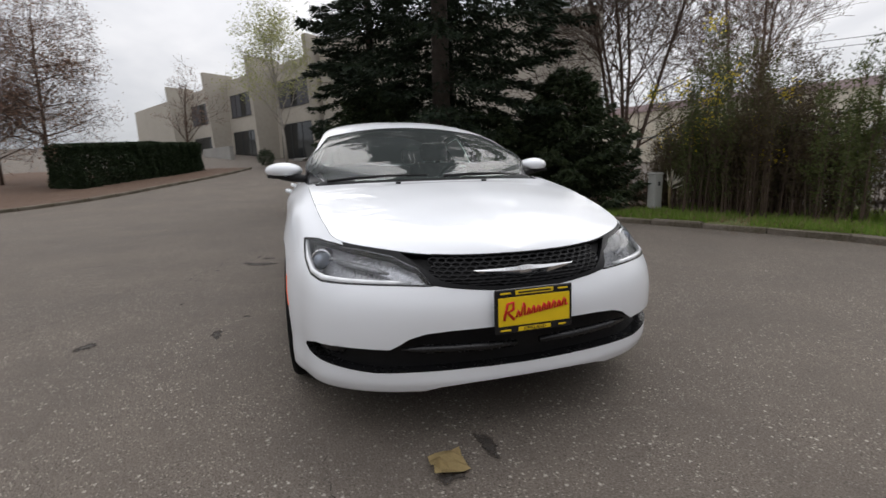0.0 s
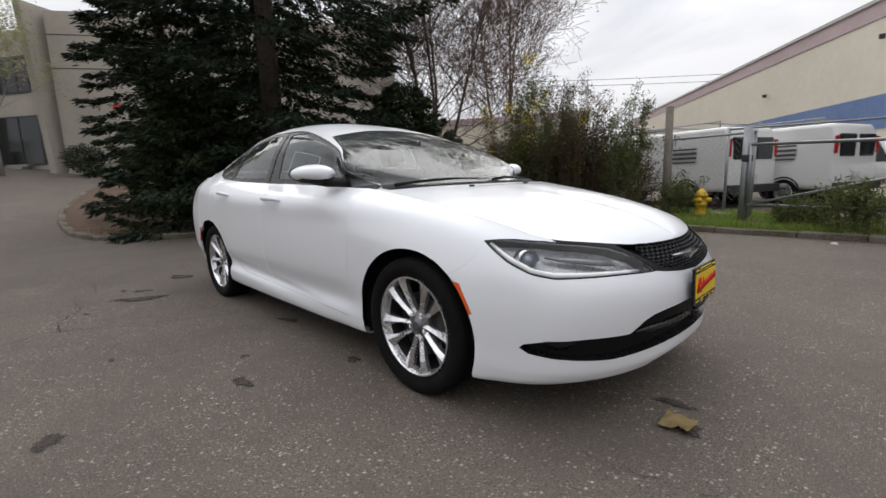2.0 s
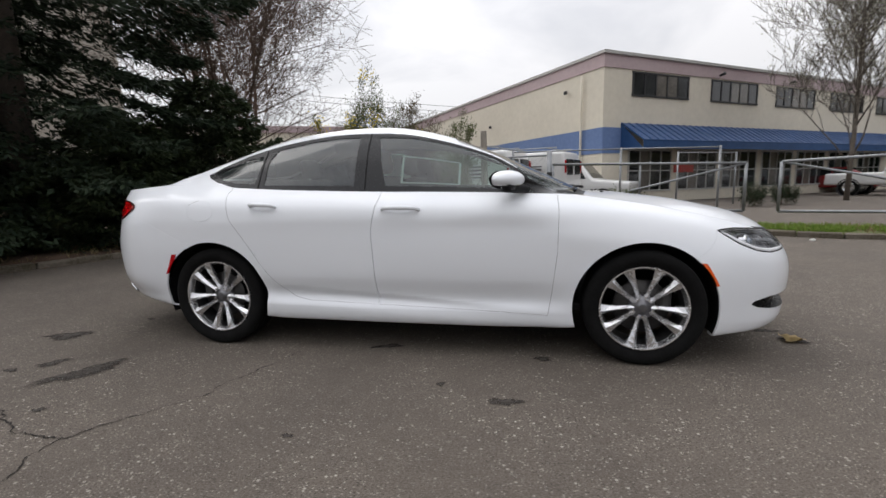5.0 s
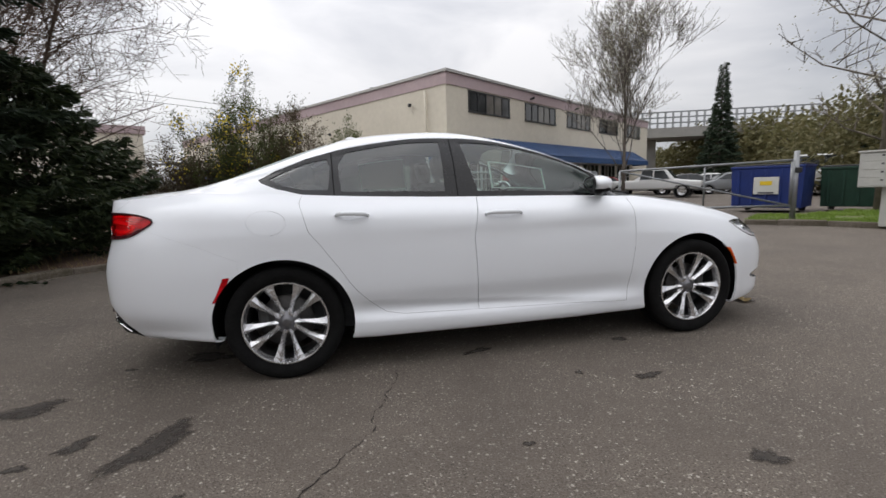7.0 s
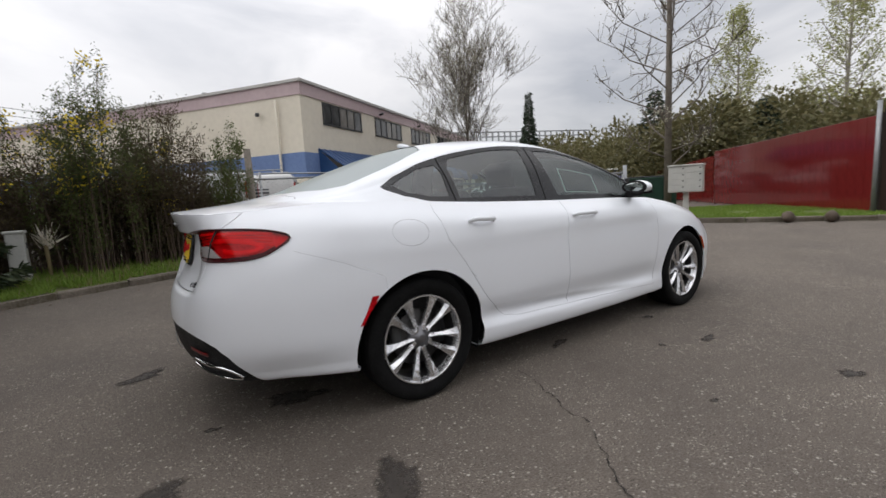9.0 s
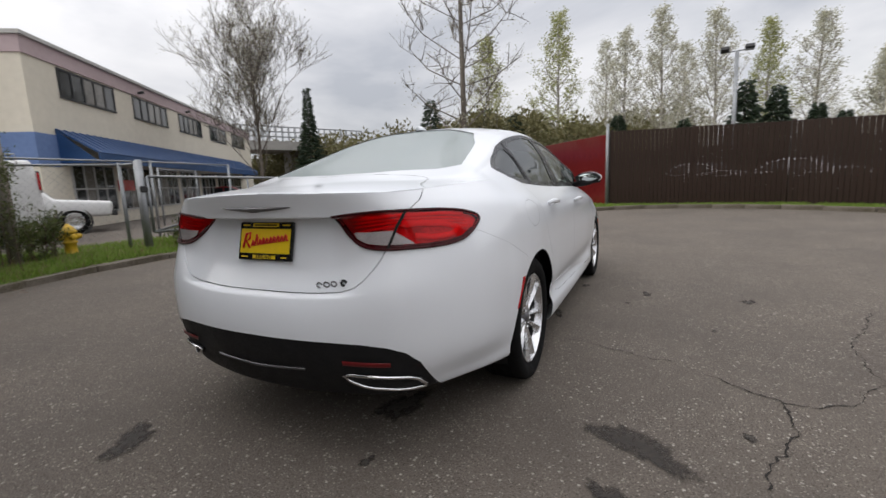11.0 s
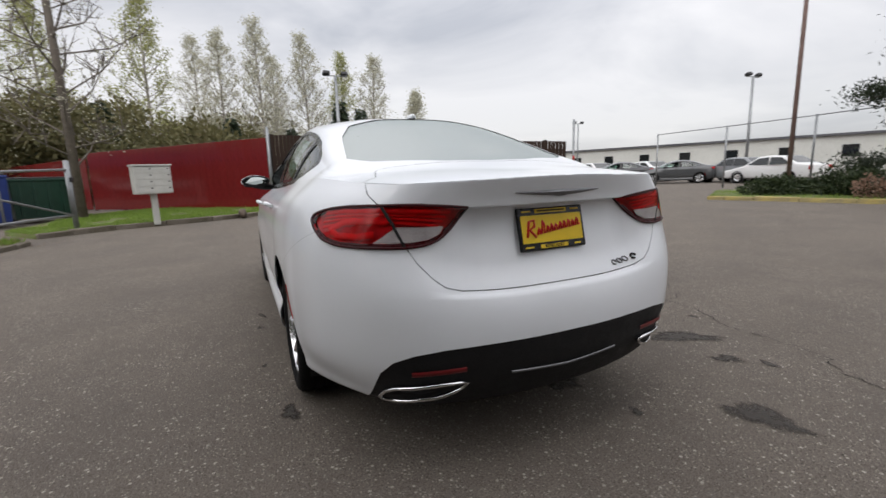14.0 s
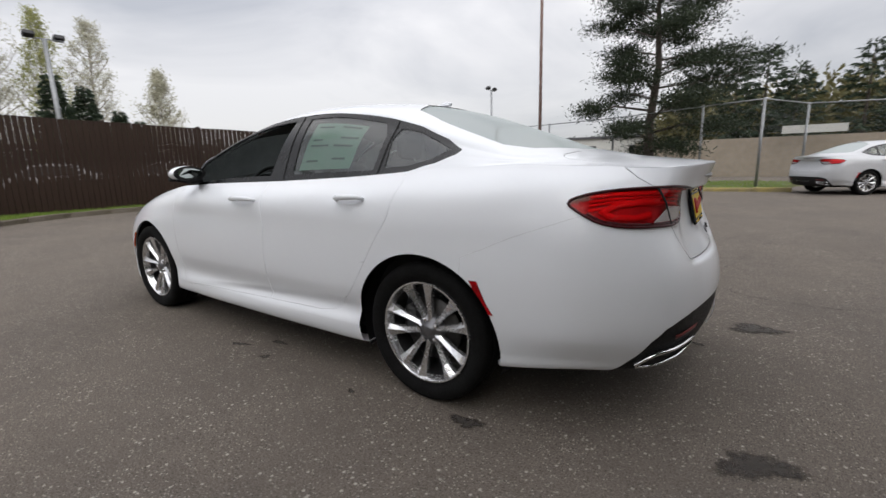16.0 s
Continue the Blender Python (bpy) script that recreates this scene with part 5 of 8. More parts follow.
bmesh.ops.create_uvsphere(m_, u_segments=16, v_segments=10, radius=1)
for v in m_.verts:
    v.co = Vector((v.co.x * .06 - .03 * max(0, v.co.z), v.co.y * .028, max(0, v.co.z) * .03))
bmesh.ops.translate(m_, vec=on_b(13.0, 6, 1, -.002), verts=m_.verts)
part("roof_aerial", m_, PAINT, car, "", True)
# seams of window corners: pillar split lines
for s_ in (1, -1):
    for uvs in ([(11.28, .05), (11.3, 3.45)], [(13.58, .05), (13.62, 3.5)]):
        v_, f_ = strip(skin_line(on_b, sampled(uvs, False, .3), s_, .0), .008, thick=.001)
        mesh_ob("pillar_seam", v_, f_, SEAM, True, car)

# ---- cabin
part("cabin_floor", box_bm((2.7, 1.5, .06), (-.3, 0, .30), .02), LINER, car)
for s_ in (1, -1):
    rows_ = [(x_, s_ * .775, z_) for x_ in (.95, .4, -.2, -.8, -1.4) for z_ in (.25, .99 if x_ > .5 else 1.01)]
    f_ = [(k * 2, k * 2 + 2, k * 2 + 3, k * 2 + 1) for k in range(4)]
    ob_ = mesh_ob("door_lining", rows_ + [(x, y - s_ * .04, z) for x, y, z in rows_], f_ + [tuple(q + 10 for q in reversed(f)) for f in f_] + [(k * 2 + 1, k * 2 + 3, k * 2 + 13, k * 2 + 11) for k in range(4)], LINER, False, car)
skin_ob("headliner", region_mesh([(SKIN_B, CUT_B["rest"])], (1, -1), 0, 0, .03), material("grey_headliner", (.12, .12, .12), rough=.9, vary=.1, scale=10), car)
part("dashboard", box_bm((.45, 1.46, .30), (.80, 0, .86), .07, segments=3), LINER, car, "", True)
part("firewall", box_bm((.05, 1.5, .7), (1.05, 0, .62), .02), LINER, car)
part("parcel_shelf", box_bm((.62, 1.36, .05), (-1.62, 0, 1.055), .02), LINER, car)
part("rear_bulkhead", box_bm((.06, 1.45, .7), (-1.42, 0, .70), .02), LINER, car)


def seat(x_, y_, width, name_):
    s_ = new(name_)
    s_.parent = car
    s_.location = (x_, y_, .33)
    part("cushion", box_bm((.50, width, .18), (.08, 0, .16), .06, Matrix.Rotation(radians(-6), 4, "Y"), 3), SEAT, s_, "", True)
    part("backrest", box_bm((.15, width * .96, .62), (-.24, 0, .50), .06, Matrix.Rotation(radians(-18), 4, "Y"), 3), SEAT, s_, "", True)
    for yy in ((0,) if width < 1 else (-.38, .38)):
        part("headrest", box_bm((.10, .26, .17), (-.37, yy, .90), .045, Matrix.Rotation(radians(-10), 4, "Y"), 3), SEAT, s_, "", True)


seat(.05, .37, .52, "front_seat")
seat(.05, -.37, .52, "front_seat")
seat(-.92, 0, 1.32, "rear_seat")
ring = [Vector((.46 - .03 * math.sin(t), .37 + .185 * math.cos(t), .93 + .18 * math.sin(t))) for t in [k * math.pi / 12 for k in range(25)]]
v_, f_ = tube(ring, .014, 8, False)
st = mesh_ob("steering_wheel", v_, f_, BLACK_MATT, True, car)
part("wheel_boss", box_bm((.05, .16, .12), (.48, .37, .92), .03), BLACK_MATT, st)


# ---- sheets stuck inside the windows
def sheet(u0, u1, v0, v1, s_, name_, mat_, label, skew=0.0, bars=(), border=0.0):
    n_ = 6
    vs, fs = [], []
    for i in range(n_ + 1):
        for j in range(n_ + 1):
            vs.append(on_b(u0 + (u1 - u0) * i / n_ + skew * j / n_, v0 + (v1 - v0) * j / n_, s_, -.010))
    for i in range(n_):
        for j in range(n_):
            inner = border and 0 < i < n_ - 1 and 0 < j < n_ - 1
            if not inner:
                fs.append((i * (n_ + 1) + j, (i + 1) * (n_ + 1) + j, (i + 1) * (n_ + 1) + j + 1, i * (n_ + 1) + j + 1))
    if border:
        # draw the border narrow: outer ring of faces squeezed to its width
        def sq(k):
            return {0: 0.0, 1: border, n_ - 1: 1 - border, n_: 1.0}.get(k, k / n_)
        vs = [on_b(u0 + (u1 - u0) * sq(i) + skew * sq(j), v0 + (v1 - v0) * sq(j), s_, -.010) for i in range(n_ + 1) for j in range(n_ + 1)]
    ob_ = mesh_ob(name_, vs, fs, mat_, True, car, label)
    for a0, a1, b0 in bars:
        pts = skin_line(on_b, sampled([(u0 + (u1 - u0) * a0 + skew * b0, v0 + (v1 - v0) * b0), (u0 + (u1 - u0) * a1 + skew * b0, v0 + (v1 - v0) * b0)], False, .2), s_, -.0085)
        v2, f2 = strip(pts, .012, thick=.0012)
        mesh_ob("print_bar", v2, f2, PRINT, False, ob_)
    return ob_


sheet(11.62, 12.78, .5, 2.9, 1, "window_sheet", PAPER_GREEN, "pale green printed price sheet inside the rear window", .1,
      ((.1, .4, .9), (.55, .9, .92), (.62, .95, .68), (.1, .3, .62), (.1, .45, .5), (.6, .85, .22), (.1, .35, .18), (.55, .9, .5)))
sheet(9.55, 10.62, .5, 2.15, -1, "window_notice", PAPER_WHITE, "notice sheet with a white border inside the front window", .0, (), .035)


# ---------------------------------------------------------------- plants
BARK = material("grey_brown_bark", (.095, .075, .062), rough=.95, vary=.5, scale=6, second=(.05, .042, .036), bump=.8, bump_scale=30)
BARK_MID = material("grey_tan_bark", (.17, .145, .12), rough=.95, vary=.45, scale=6, bump=.6, bump_scale=30)
BARK_PALE = material("pale_twig_bark", (.36, .33, .29), rough=.95, vary=.4, scale=6, bump=.5, bump_scale=30)
BARK_WARM = material("warm_twig_bark", (.11, .074, .054), rough=.95, vary=.4, scale=6, bump=.5, bump_scale=30)
NEEDLE_DARK = leafy("dark_spruce_needles", (.010, .020, .011), (.030, .044, .022), .12)
NEEDLE_MID = leafy("green_juniper_needles", (.018, .032, .014), (.050, .065, .026), .15)
NEEDLE_FAR = leafy("far_conifer_needles", (.022, .038, .024), (.055, .075, .042), .15)
NEEDLE_PINE = leafy("pine_needles", (.013, .022, .012), (.034, .046, .022), .15)
LEAF_BROOM = leafy("broom_leaves", (.055, .078, .022), (.12, .135, .045), .3)
LEAF_BRAMBLE = leafy("brown_bramble_leaves", (.06, .042, .026), (.105, .088, .04), .3)
FLOWER = leafy("yellow_broom_flowers", (.62, .46, .02), (.75, .60, .05), .25)
LEAF_SPRING = leafy("young_spring_leaves", (.27, .29, .10), (.38, .38, .17), .45)
LEAF_BIRCH = leafy("pale_birch_buds", (.40, .40, .30), (.54, .52, .42), .45)
LEAF_THICKET = leafy("dark_thicket_leaves", (.030, .020, .015), (.062, .044, .028), .15)
LEAF_PINK = leafy("reddish_tree_buds", (.19, .115, .085), (.27, .17, .12), .3)
LEAF_HEDGE = leafy("hedge_leaves", (.010, .022, .009), (.028, .045, .016), .15)
LEAF_HILL = leafy("spring_hillside_leaves", (.10, .098, .042), (.165, .145, .068), .3)
GRASS_BLADE = leafy("grass_blades", (.12, .21, .03), (.22, .30, .06), .35)
STRAW = leafy("dry_straw", (.20, .15, .075), (.30, .24, .13), .3)


def blades(base, way, length, width, face=None):
    """Leaves as pointed diamonds: base points, directions (unit), lengths and widths, all arrays."""
    n = len(base)
    side_ = np.cross(way, face if face is not None else np.random.default_rng(1).normal(size=(n, 3)))
    side_ /= np.maximum(np.linalg.norm(side_, axis=1, keepdims=True), 1e-6)
    L, W = np.reshape(length, (-1, 1)) * np.ones((n, 1)), np.reshape(width, (-1, 1)) * np.ones((n, 1))
    mid = base + way * L * .45
    v = np.stack([base, mid + side_ * W / 2, base + way * L, mid - side_ * W / 2], 1).reshape(-1, 3)
    return v, np.arange(4 * n).reshape(-1, 4)


def fast_mesh(name, verts, faces, mat_, parent=None):
    me = bpy.data.meshes.new(name)
    verts, faces = np.asarray(verts, np.float32), np.asarray(faces, np.int32)
    me.vertices.add(len(verts))
    me.vertices.foreach_set("co", verts.ravel())
    me.loops.add(faces.size)
    me.loops.foreach_set("vertex_index", faces.ravel())
    me.polygons.add(len(faces))
    me.polygons.foreach_set("loop_start", np.arange(0, faces.size, faces.shape[1], dtype=np.int32))
    me.update(calc_edges=True)
    me.materials.append(mat_)
    ob = new(name, me)
    if parent:
        ob.parent = parent
    return ob


def unit(v):
    return v / np.maximum(np.linalg.norm(v, axis=-1, keepdims=True), 1e-9)


def spruce(at, h, r, seed, label, n_branch=120, mat_=NEEDLE_DARK, droop=.35, skirt=.03, size=.26, per=70, taper=.85, name="spruce_tree", tuck=1.0, waist=.2):
    """A conifer: straight trunk, whorls of drooping boughs hung with short sprays."""
    g = np.random.default_rng(seed)
    tree = thing(name, label, "tree", Matrix.Translation(at))
    v, f = tube([(0, 0, -.2), (.02, .01, h * .3), (.0, .03, h * .7), (0, 0, h)], [h * .018, h * .014, h * .007, .01], 8)
    mesh_ob("trunk", v, f, BARK, True, tree)
    bases, ways, lens = [], [], []
    for b in range(n_branch):
        q = (b + g.random()) / n_branch
        z = h * (skirt + (1 - skirt) * q**.9)
        reach = r * (1 - q) ** taper * g.uniform(.72, 1.12) * (tuck + (1 - tuck) * min(1, max(0, q - waist / 2) / (waist / 2))) + .12
        a = b * 2.39996 + g.uniform(-.3, .3)
        out = np.array([math.cos(a), math.sin(a), 0])
        k = max(8, int(per * reach / r))
        t = np.sqrt(g.random(k)) * .97 + .03
        line = out * (t * reach)[:, None]
        line[:, 2] = z + reach * (.10 * t - droop * t**1.8) + .10 * reach * (t > .8) * (t - .8) * 5
        side_ = np.array([-out[1], out[0], 0])
        spread = (1 - t) * .22 * reach + .10
        off = g.normal(size=k) * spread * .8
        line += side_ * off[:, None]
        line[:, 2] -= np.abs(off) * .25 + g.random(k) * .10
        way = unit(out + side_ * (np.sign(off) * g.uniform(.2, 1.1, k))[:, None] + np.array([0, 0, -1]) * g.uniform(.1, .75, k)[:, None] + g.normal(size=(k, 3)) * .15)
        bases.append(line)
        ways.append(way)
        lens.append(size * g.uniform(.55, 1.3, k))
    base, way, ln = np.concatenate(bases), np.concatenate(ways), np.concatenate(lens)
    v1, f1 = blades(base, way, ln, ln * .26, np.tile([0, 0, 1.0], (len(base), 1)) + g.normal(size=(len(base), 3)) * .5)
    v2, f2 = blades(base, unit(way + g.normal(size=way.shape) * .45), ln * .8, ln * .22)
    tagged(fast_mesh("crown", np.concatenate([v1, v2]), np.concatenate([f1, f2 + len(v1)]), mat_, tree), kind="stuff")
    return tree


def bare_tree(at, h, seed, label, bark=BARK, spread=.55, levels=5, first=.28, stems=1, leaf=None, leaf_n=0, leaf_size=.06, upward=.35, name="bare_tree", twig=.004, lean=.0, split=(4, 4, 4, 3), boughs=0, reach=1.0, slim=1.0):
    """A leafless or budding tree: limbs that fork into ever finer twigs."""
    rnd = random.Random(seed)
    tree = thing(name, label, "tree", Matrix.Translation(at))
    big, fine, tips = [], [], []

    def grow(p, d, length, radius, level):
        pts, radii = [p], [radius]
        n = 4 if level < 2 else 3
        for k in range(n):
            w_ = .04 if level == 0 else .13
            d = (d + Vector((rnd.gauss(0, w_), rnd.gauss(0, w_), rnd.gauss(0, .08) + upward * .12 * (level > 0)))).normalized()
            p = p + d * length / n
            pts.append(p)
            radii.append(max(twig, radius * (1 - .62 * (k + 1) / n)))
        (big if level < 2 else fine).append(tube(pts, radii, 7 if level == 0 else 5 if level == 1 else 3, level < 2))
        if level >= levels - 1:
            tips.extend(pts[1:])
            return
        kids = split[min(level, len(split) - 1)] + (stems > 1 and level == 0)
        if level == 0:
            kids = boughs or int(kids * 3.2)
        for k in range(kids):
            q = rnd.uniform(first if level == 0 else .25, 1.0)
            i = min(int(q * n), n - 1)
            s = pts[i].lerp(pts[i + 1], q * n - i)
            a = k * 2.4 + rnd.uniform(-.5, .5)
            ref = Vector((0, 0, 1)) if abs(d.z) < .9 else Vector((1, 0, 0))
            e1 = d.cross(ref).normalized()
            e2 = d.cross(e1)
            out = e1 * math.cos(a) + e2 * math.sin(a)
            nd = (d * (1 - spread) + out * spread * rnd.uniform(.75, 1.25) + Vector((0, 0, upward * .5))).normalized()
            grow(s, nd, length * (rnd.uniform(.42, .62) if level else rnd.uniform(.30, .46) * (1.25 - .55 * q) * reach), radii[i] * (rnd.uniform(.30, .44) * slim if level == 0 else rnd.uniform(.45, .62)), level + 1)

    for s in range(stems):
        a = s * 2.4 + seed
        tilt = 0 if stems == 1 else rnd.uniform(.12, .35)
        grow(Vector((0, 0, -.1)), Vector((math.cos(a) * tilt + lean, math.sin(a) * tilt, 1)).normalized(), h * rnd.uniform(.85, 1.0), h * (.0085 if boughs else .0125) / math.sqrt(stems) + .02, 0)
    v, f = join(big)
    mesh_ob("trunk", v, f, bark, True, tree)
    if fine:
        v, f = join(fine)
        quads = np.array([q for q in f if len(q) == 4])
        tagged(fast_mesh("twig_mass", np.array([tuple(p) for p in v]), quads, bark, tree), kind="stuff")
    if leaf and tips:
        g = np.random.default_rng(seed)
        t = np.array([tuple(p) for p in tips])
        pick = t[g.integers(0, len(t), leaf_n)] + g.normal(size=(leaf_n, 3)) * leaf_size * 2.2
        v, f = blades(pick, unit(g.normal(size=(leaf_n, 3)) + np.array([0, 0, -.2])), leaf_size * g.uniform(.6, 1.5, leaf_n), leaf_size * .7)
        tagged(fast_mesh("crown", v, f, leaf, tree), kind="stuff")
    return tree


def bush(at, h, r, seed, label, leaf=LEAF_BROOM, stalks=60, leaves=5000, flowers=0, leaf_len=.07, bark=BARK_WARM, name="shrub", flare=.55, flower_top=(.55, .95)):
    """A shrub of many upright stalks set with small leaves, and flowers where it blooms."""
    g = np.random.default_rng(seed)
    ob = thing(name, label, "shrub", Matrix.Translation(at))
    pieces, spots = [], []
    for k in range(stalks):
        a, q = g.uniform(0, 6.283), math.sqrt(g.random())
        foot = np.array([math.cos(a), math.sin(a), 0]) * r * q * .8
        top = np.array([math.cos(a), math.sin(a), 0]) * r * q * g.uniform(.7, 1.15) + np.array([g.normal() * r * .12, g.normal() * r * .12, h * g.uniform(.5, 1.02) * (1 - .25 * q)])
        mid = foot * (1 - flare) + top * flare * .8 + np.array([0, 0, top[2] * .12])
        pts = [foot, mid, top]
        pieces.append(tube(pts, [.010 * h / 2.5, .006, .002], 4, False))
        for t in np.linspace(.12, 1, 30):
            p = foot * (1 - t) ** 2 + 2 * mid * t * (1 - t) + top * t * t
            spots.append((*p, t))
        for j in range(5):
            t = g.uniform(.4, .95)
            p = foot * (1 - t) ** 2 + 2 * mid * t * (1 - t) + top * t * t
            e = p + np.array([g.normal() * .25, g.normal() * .25, g.uniform(.15, .5)]) * h * .22
            pieces.append(tube([p, (p + e) / 2 + g.normal(size=3) * .02, e], [.005, .004, .002], 3, False))
            for s in np.linspace(0.2, 1, 8):
                spots.append((*(p + (e - p) * s), t))
    v, f = join(pieces)
    tagged(fast_mesh("stalk_mass", np.array([tuple(p) for p in v]), np.array(f), bark, ob), kind="stuff")
    spots = np.array(spots)
    pick = spots[g.integers(0, len(spots), leaves)][:, :3] + g.normal(size=(leaves, 3)) * .05
    v, f = blades(pick, unit(g.normal(size=(leaves, 3)) * .8 + np.array([0, 0, .7])), leaf_len * g.uniform(.6, 1.5, leaves), leaf_len * .32)
    tagged(fast_mesh("foliage", v, f, leaf, ob), kind="stuff")
    if flowers:
        high = spots[(spots[:, 3] > flower_top[0]) & (spots[:, 3] < flower_top[1])]
        seeds = high[g.integers(0, len(high), max(3, flowers // 60))][:, :3]
        pick = seeds[g.integers(0, len(seeds), flowers)] + g.normal(size=(flowers, 3)) * .10
        v, f = blades(pick, unit(g.normal(size=(flowers, 3))), .045 * g.uniform(.7, 1.4, flowers), .04)
        tagged(fast_mesh("blossom", v, f, FLOWER, ob), kind="stuff")
    return ob


def leaf_mass(name, label, blobs, n, size, mat_, seed, category="woods"):
    """Woods or a hedge far off: leaves in many overlapping lobes (x, y, z, radius, height)."""
    g = np.random.default_rng(seed)
    b = np.array(blobs, float)
    w = b[:, 3] ** 2
    idx = g.choice(len(b), n, p=w / w.sum())
    d = unit(g.normal(size=(n, 3)))
    rad = g.random(n) ** .28
    rough = 1 + .25 * np.sin(d[:, 0] * 7 + idx) * np.cos(d[:, 1] * 6 + idx * 2)
    p = b[idx, :3] + d * (rad * rough)[:, None] * np.stack([b[idx, 3], b[idx, 3], b[idx, 4]], 1)
    v, f = blades(p, unit(d + g.normal(size=(n, 3)) * .6), size * g.uniform(.6, 1.5, n), size * .6)
    return tagged(fast_mesh(name, v, f, mat_), label, category, kind="stuff")


# the evergreens behind the kerb
spruce((-8.0, 2.7, .05), 15.5, 6.7, 3, "tall dark spruce with drooping boughs on the mulch bed", 215, NEEDLE_DARK, .36, .03, .18, 800, .9, "spruce_tree", .55, .36)
spruce((-11.4, 4.0, .05), 12.0, 3.2, 5, "tall dark spruce with drooping boughs on the mulch bed", 150, NEEDLE_DARK, .40, .04, .18, 420, .8, "spruce_tree", .7, .3)
spruce((-12.0, 1.4, .3), 11.5, 2.8, 6, "tall dark spruce with drooping boughs on the mulch bed", 140, NEEDLE_DARK, .40, .04, .18, 380, .75, "spruce_tree", .7, .3)
spruce((-6.35, 5.5, .05), 3.5, 2.1, 8, "bushy dark green juniper beside the spruce", 110, NEEDLE_MID, .05, .02, .17, 300, .72, "juniper_shrub")
spruce((-6.9, 3.6, .05), 2.5, 1.7, 9, "low spreading juniper behind the kerb", 80, NEEDLE_MID, .02, .02, .16, 240, .5, "juniper_shrub")
spruce((-8.3, 1.05, .05), 3.2, 1.9, 10, "dense dark juniper at the corner of the bed", 110, NEEDLE_MID, .03, .02, .16, 300, .5, "juniper_shrub")
spruce((-8.6, 6.3, .05), 2.6, 2.0, 12, "low spreading juniper behind the kerb", 80, NEEDLE_MID, .02, .02, .16, 240, .5, "juniper_shrub")
# leafless trees
bare_tree((-9.2, 9.5, .05), 9.6, 11, "bare many-stemmed tree with warm brown twigs", BARK_WARM, .6, 5, .16, 5, None, 0, .05, .22, "bare_tree", .0062, 0, (5, 5, 5, 4))
bare_tree((-24, 33, 0), 19.0, 12, "tall pale tree in bud far behind the bushes", BARK_WARM, .5, 5, .2, 3, LEAF_PINK, 5000, .14, .35, "budding_tree", .017, 0, (4, 5, 4, 3))
bare_tree((13.0, 16.9, 0), 9.2, 21, "pale bare street tree with fine upright twigs", BARK_MID, .46, 5, .17, 1, LEAF_BIRCH, 10000, .06, .5, "bare_tree", .008, 0, (6, 6, 6, 5), 20, 1.15, 1.0)
bare_tree((-20.3, -12.0, .9), 8.4, 31, "small tree with reddish buds on the mulch bed", BARK_WARM, .78, 5, .22, 1, LEAF_PINK, 9000, .075, .12, "budding_tree", .006, 0, (6, 6, 5, 3), 34, .95, 1.0)
bare_tree((-20.6, -14.0, .9), 7.0, 32, "small tree with reddish buds on the mulch bed", BARK_WARM, .78, 5, .22, 1, LEAF_PINK, 7000, .075, .12, "budding_tree", .006, 0, (6, 6, 5, 3), 30, .95, 1.0)
bare_tree((-27.5, -8.0, 1.7), 5.5, 33, "small bare tree before the offices", BARK_WARM, .5, 4, .3, 1, LEAF_PINK, 900, .07, .3, "budding_tree", .008)
bare_tree((-27.3, -2.3, 1.8), 8.2, 34, "slender tree in fresh yellow-green leaf before the offices", BARK_PALE, .45, 5, .3, 1, LEAF_SPRING, 6000, .11, .2, "budding_tree", .006, 0, (6, 4, 4, 3))
# shrubs along the wire fence
bush((-3.1, 7.0, .1), 3.9, 1.15, 41, "tall broom bush with yellow flowers at the wire fence", LEAF_BROOM, 56, 27000, 1100, .05)
bush((-2.1, 7.0, .1), 3.3, .9, 42, "brown-green broom bush with a few yellow flowers", LEAF_BRAMBLE, 54, 20000, 300, .05)
bush((-4.4, 7.5, .1), 2.7, 1.0, 43, "straggling brown-green bush at the wire fence", LEAF_BRAMBLE, 46, 11000, 80, .05)
bush((-1.0, 7.0, .1), 2.75, .6, 44, "slim green broom bush beside the fence post", LEAF_BROOM, 16, 8000, 0, .055)
bush((-5.3, 8.3, .1), 2.4, 1.1, 45, "tangled brown bramble thicket", LEAF_BRAMBLE, 60, 4200, 0)
bush((-1.5, 7.9, .1), 1.9, 1.1, 46, "tangled brown bramble thicket", LEAF_BRAMBLE, 54, 4200, 0)
bush((-3.6, 8.4, .1), 2.2, 1.3, 47, "tangled brown bramble thicket", LEAF_BRAMBLE, 64, 4500, 60)
bush((-4.6, 6.7, .1), 1.1, .6, 53, "tangled brown bramble thicket", LEAF_BRAMBLE, 36, 1500, 0)
# Very dark leaves set inside the broom bushes to darken their middle.
bush((-2.9, 7.7, .1), 2.5, 1.0, 54, "dense dark brown thicket under the broom", LEAF_THICKET, 110, 9000, 0)
bush((-2.0, 7.6, .1), 2.2, .8, 55, "dense dark brown thicket under the broom", LEAF_THICKET, 90, 7000, 0)
bush((-4.2, 8.0, .1), 2.1, 1.0, 56, "dense dark brown thicket under the broom", LEAF_THICKET, 100, 7500, 0)
bush((-.2, 7.6, .1), 1.0, .5, 48, "low green weeds at the fence post", LEAF_BROOM, 26, 1800, 0)
bush((2.6, 6.35, .1), .85, .55, 49, "ragged young bush under the gate rail", LEAF_BROOM, 40, 2600, 0)
bush((1.9, 6.75, .1), .6, .4, 50, "ragged young bush under the gate rail", LEAF_BROOM, 26, 1500, 0)
bush((8.2, 13.6, 0), .95, .5, 51, "small round shrub by the warehouse wall", LEAF_HEDGE, 30, 3000, 0, .06)
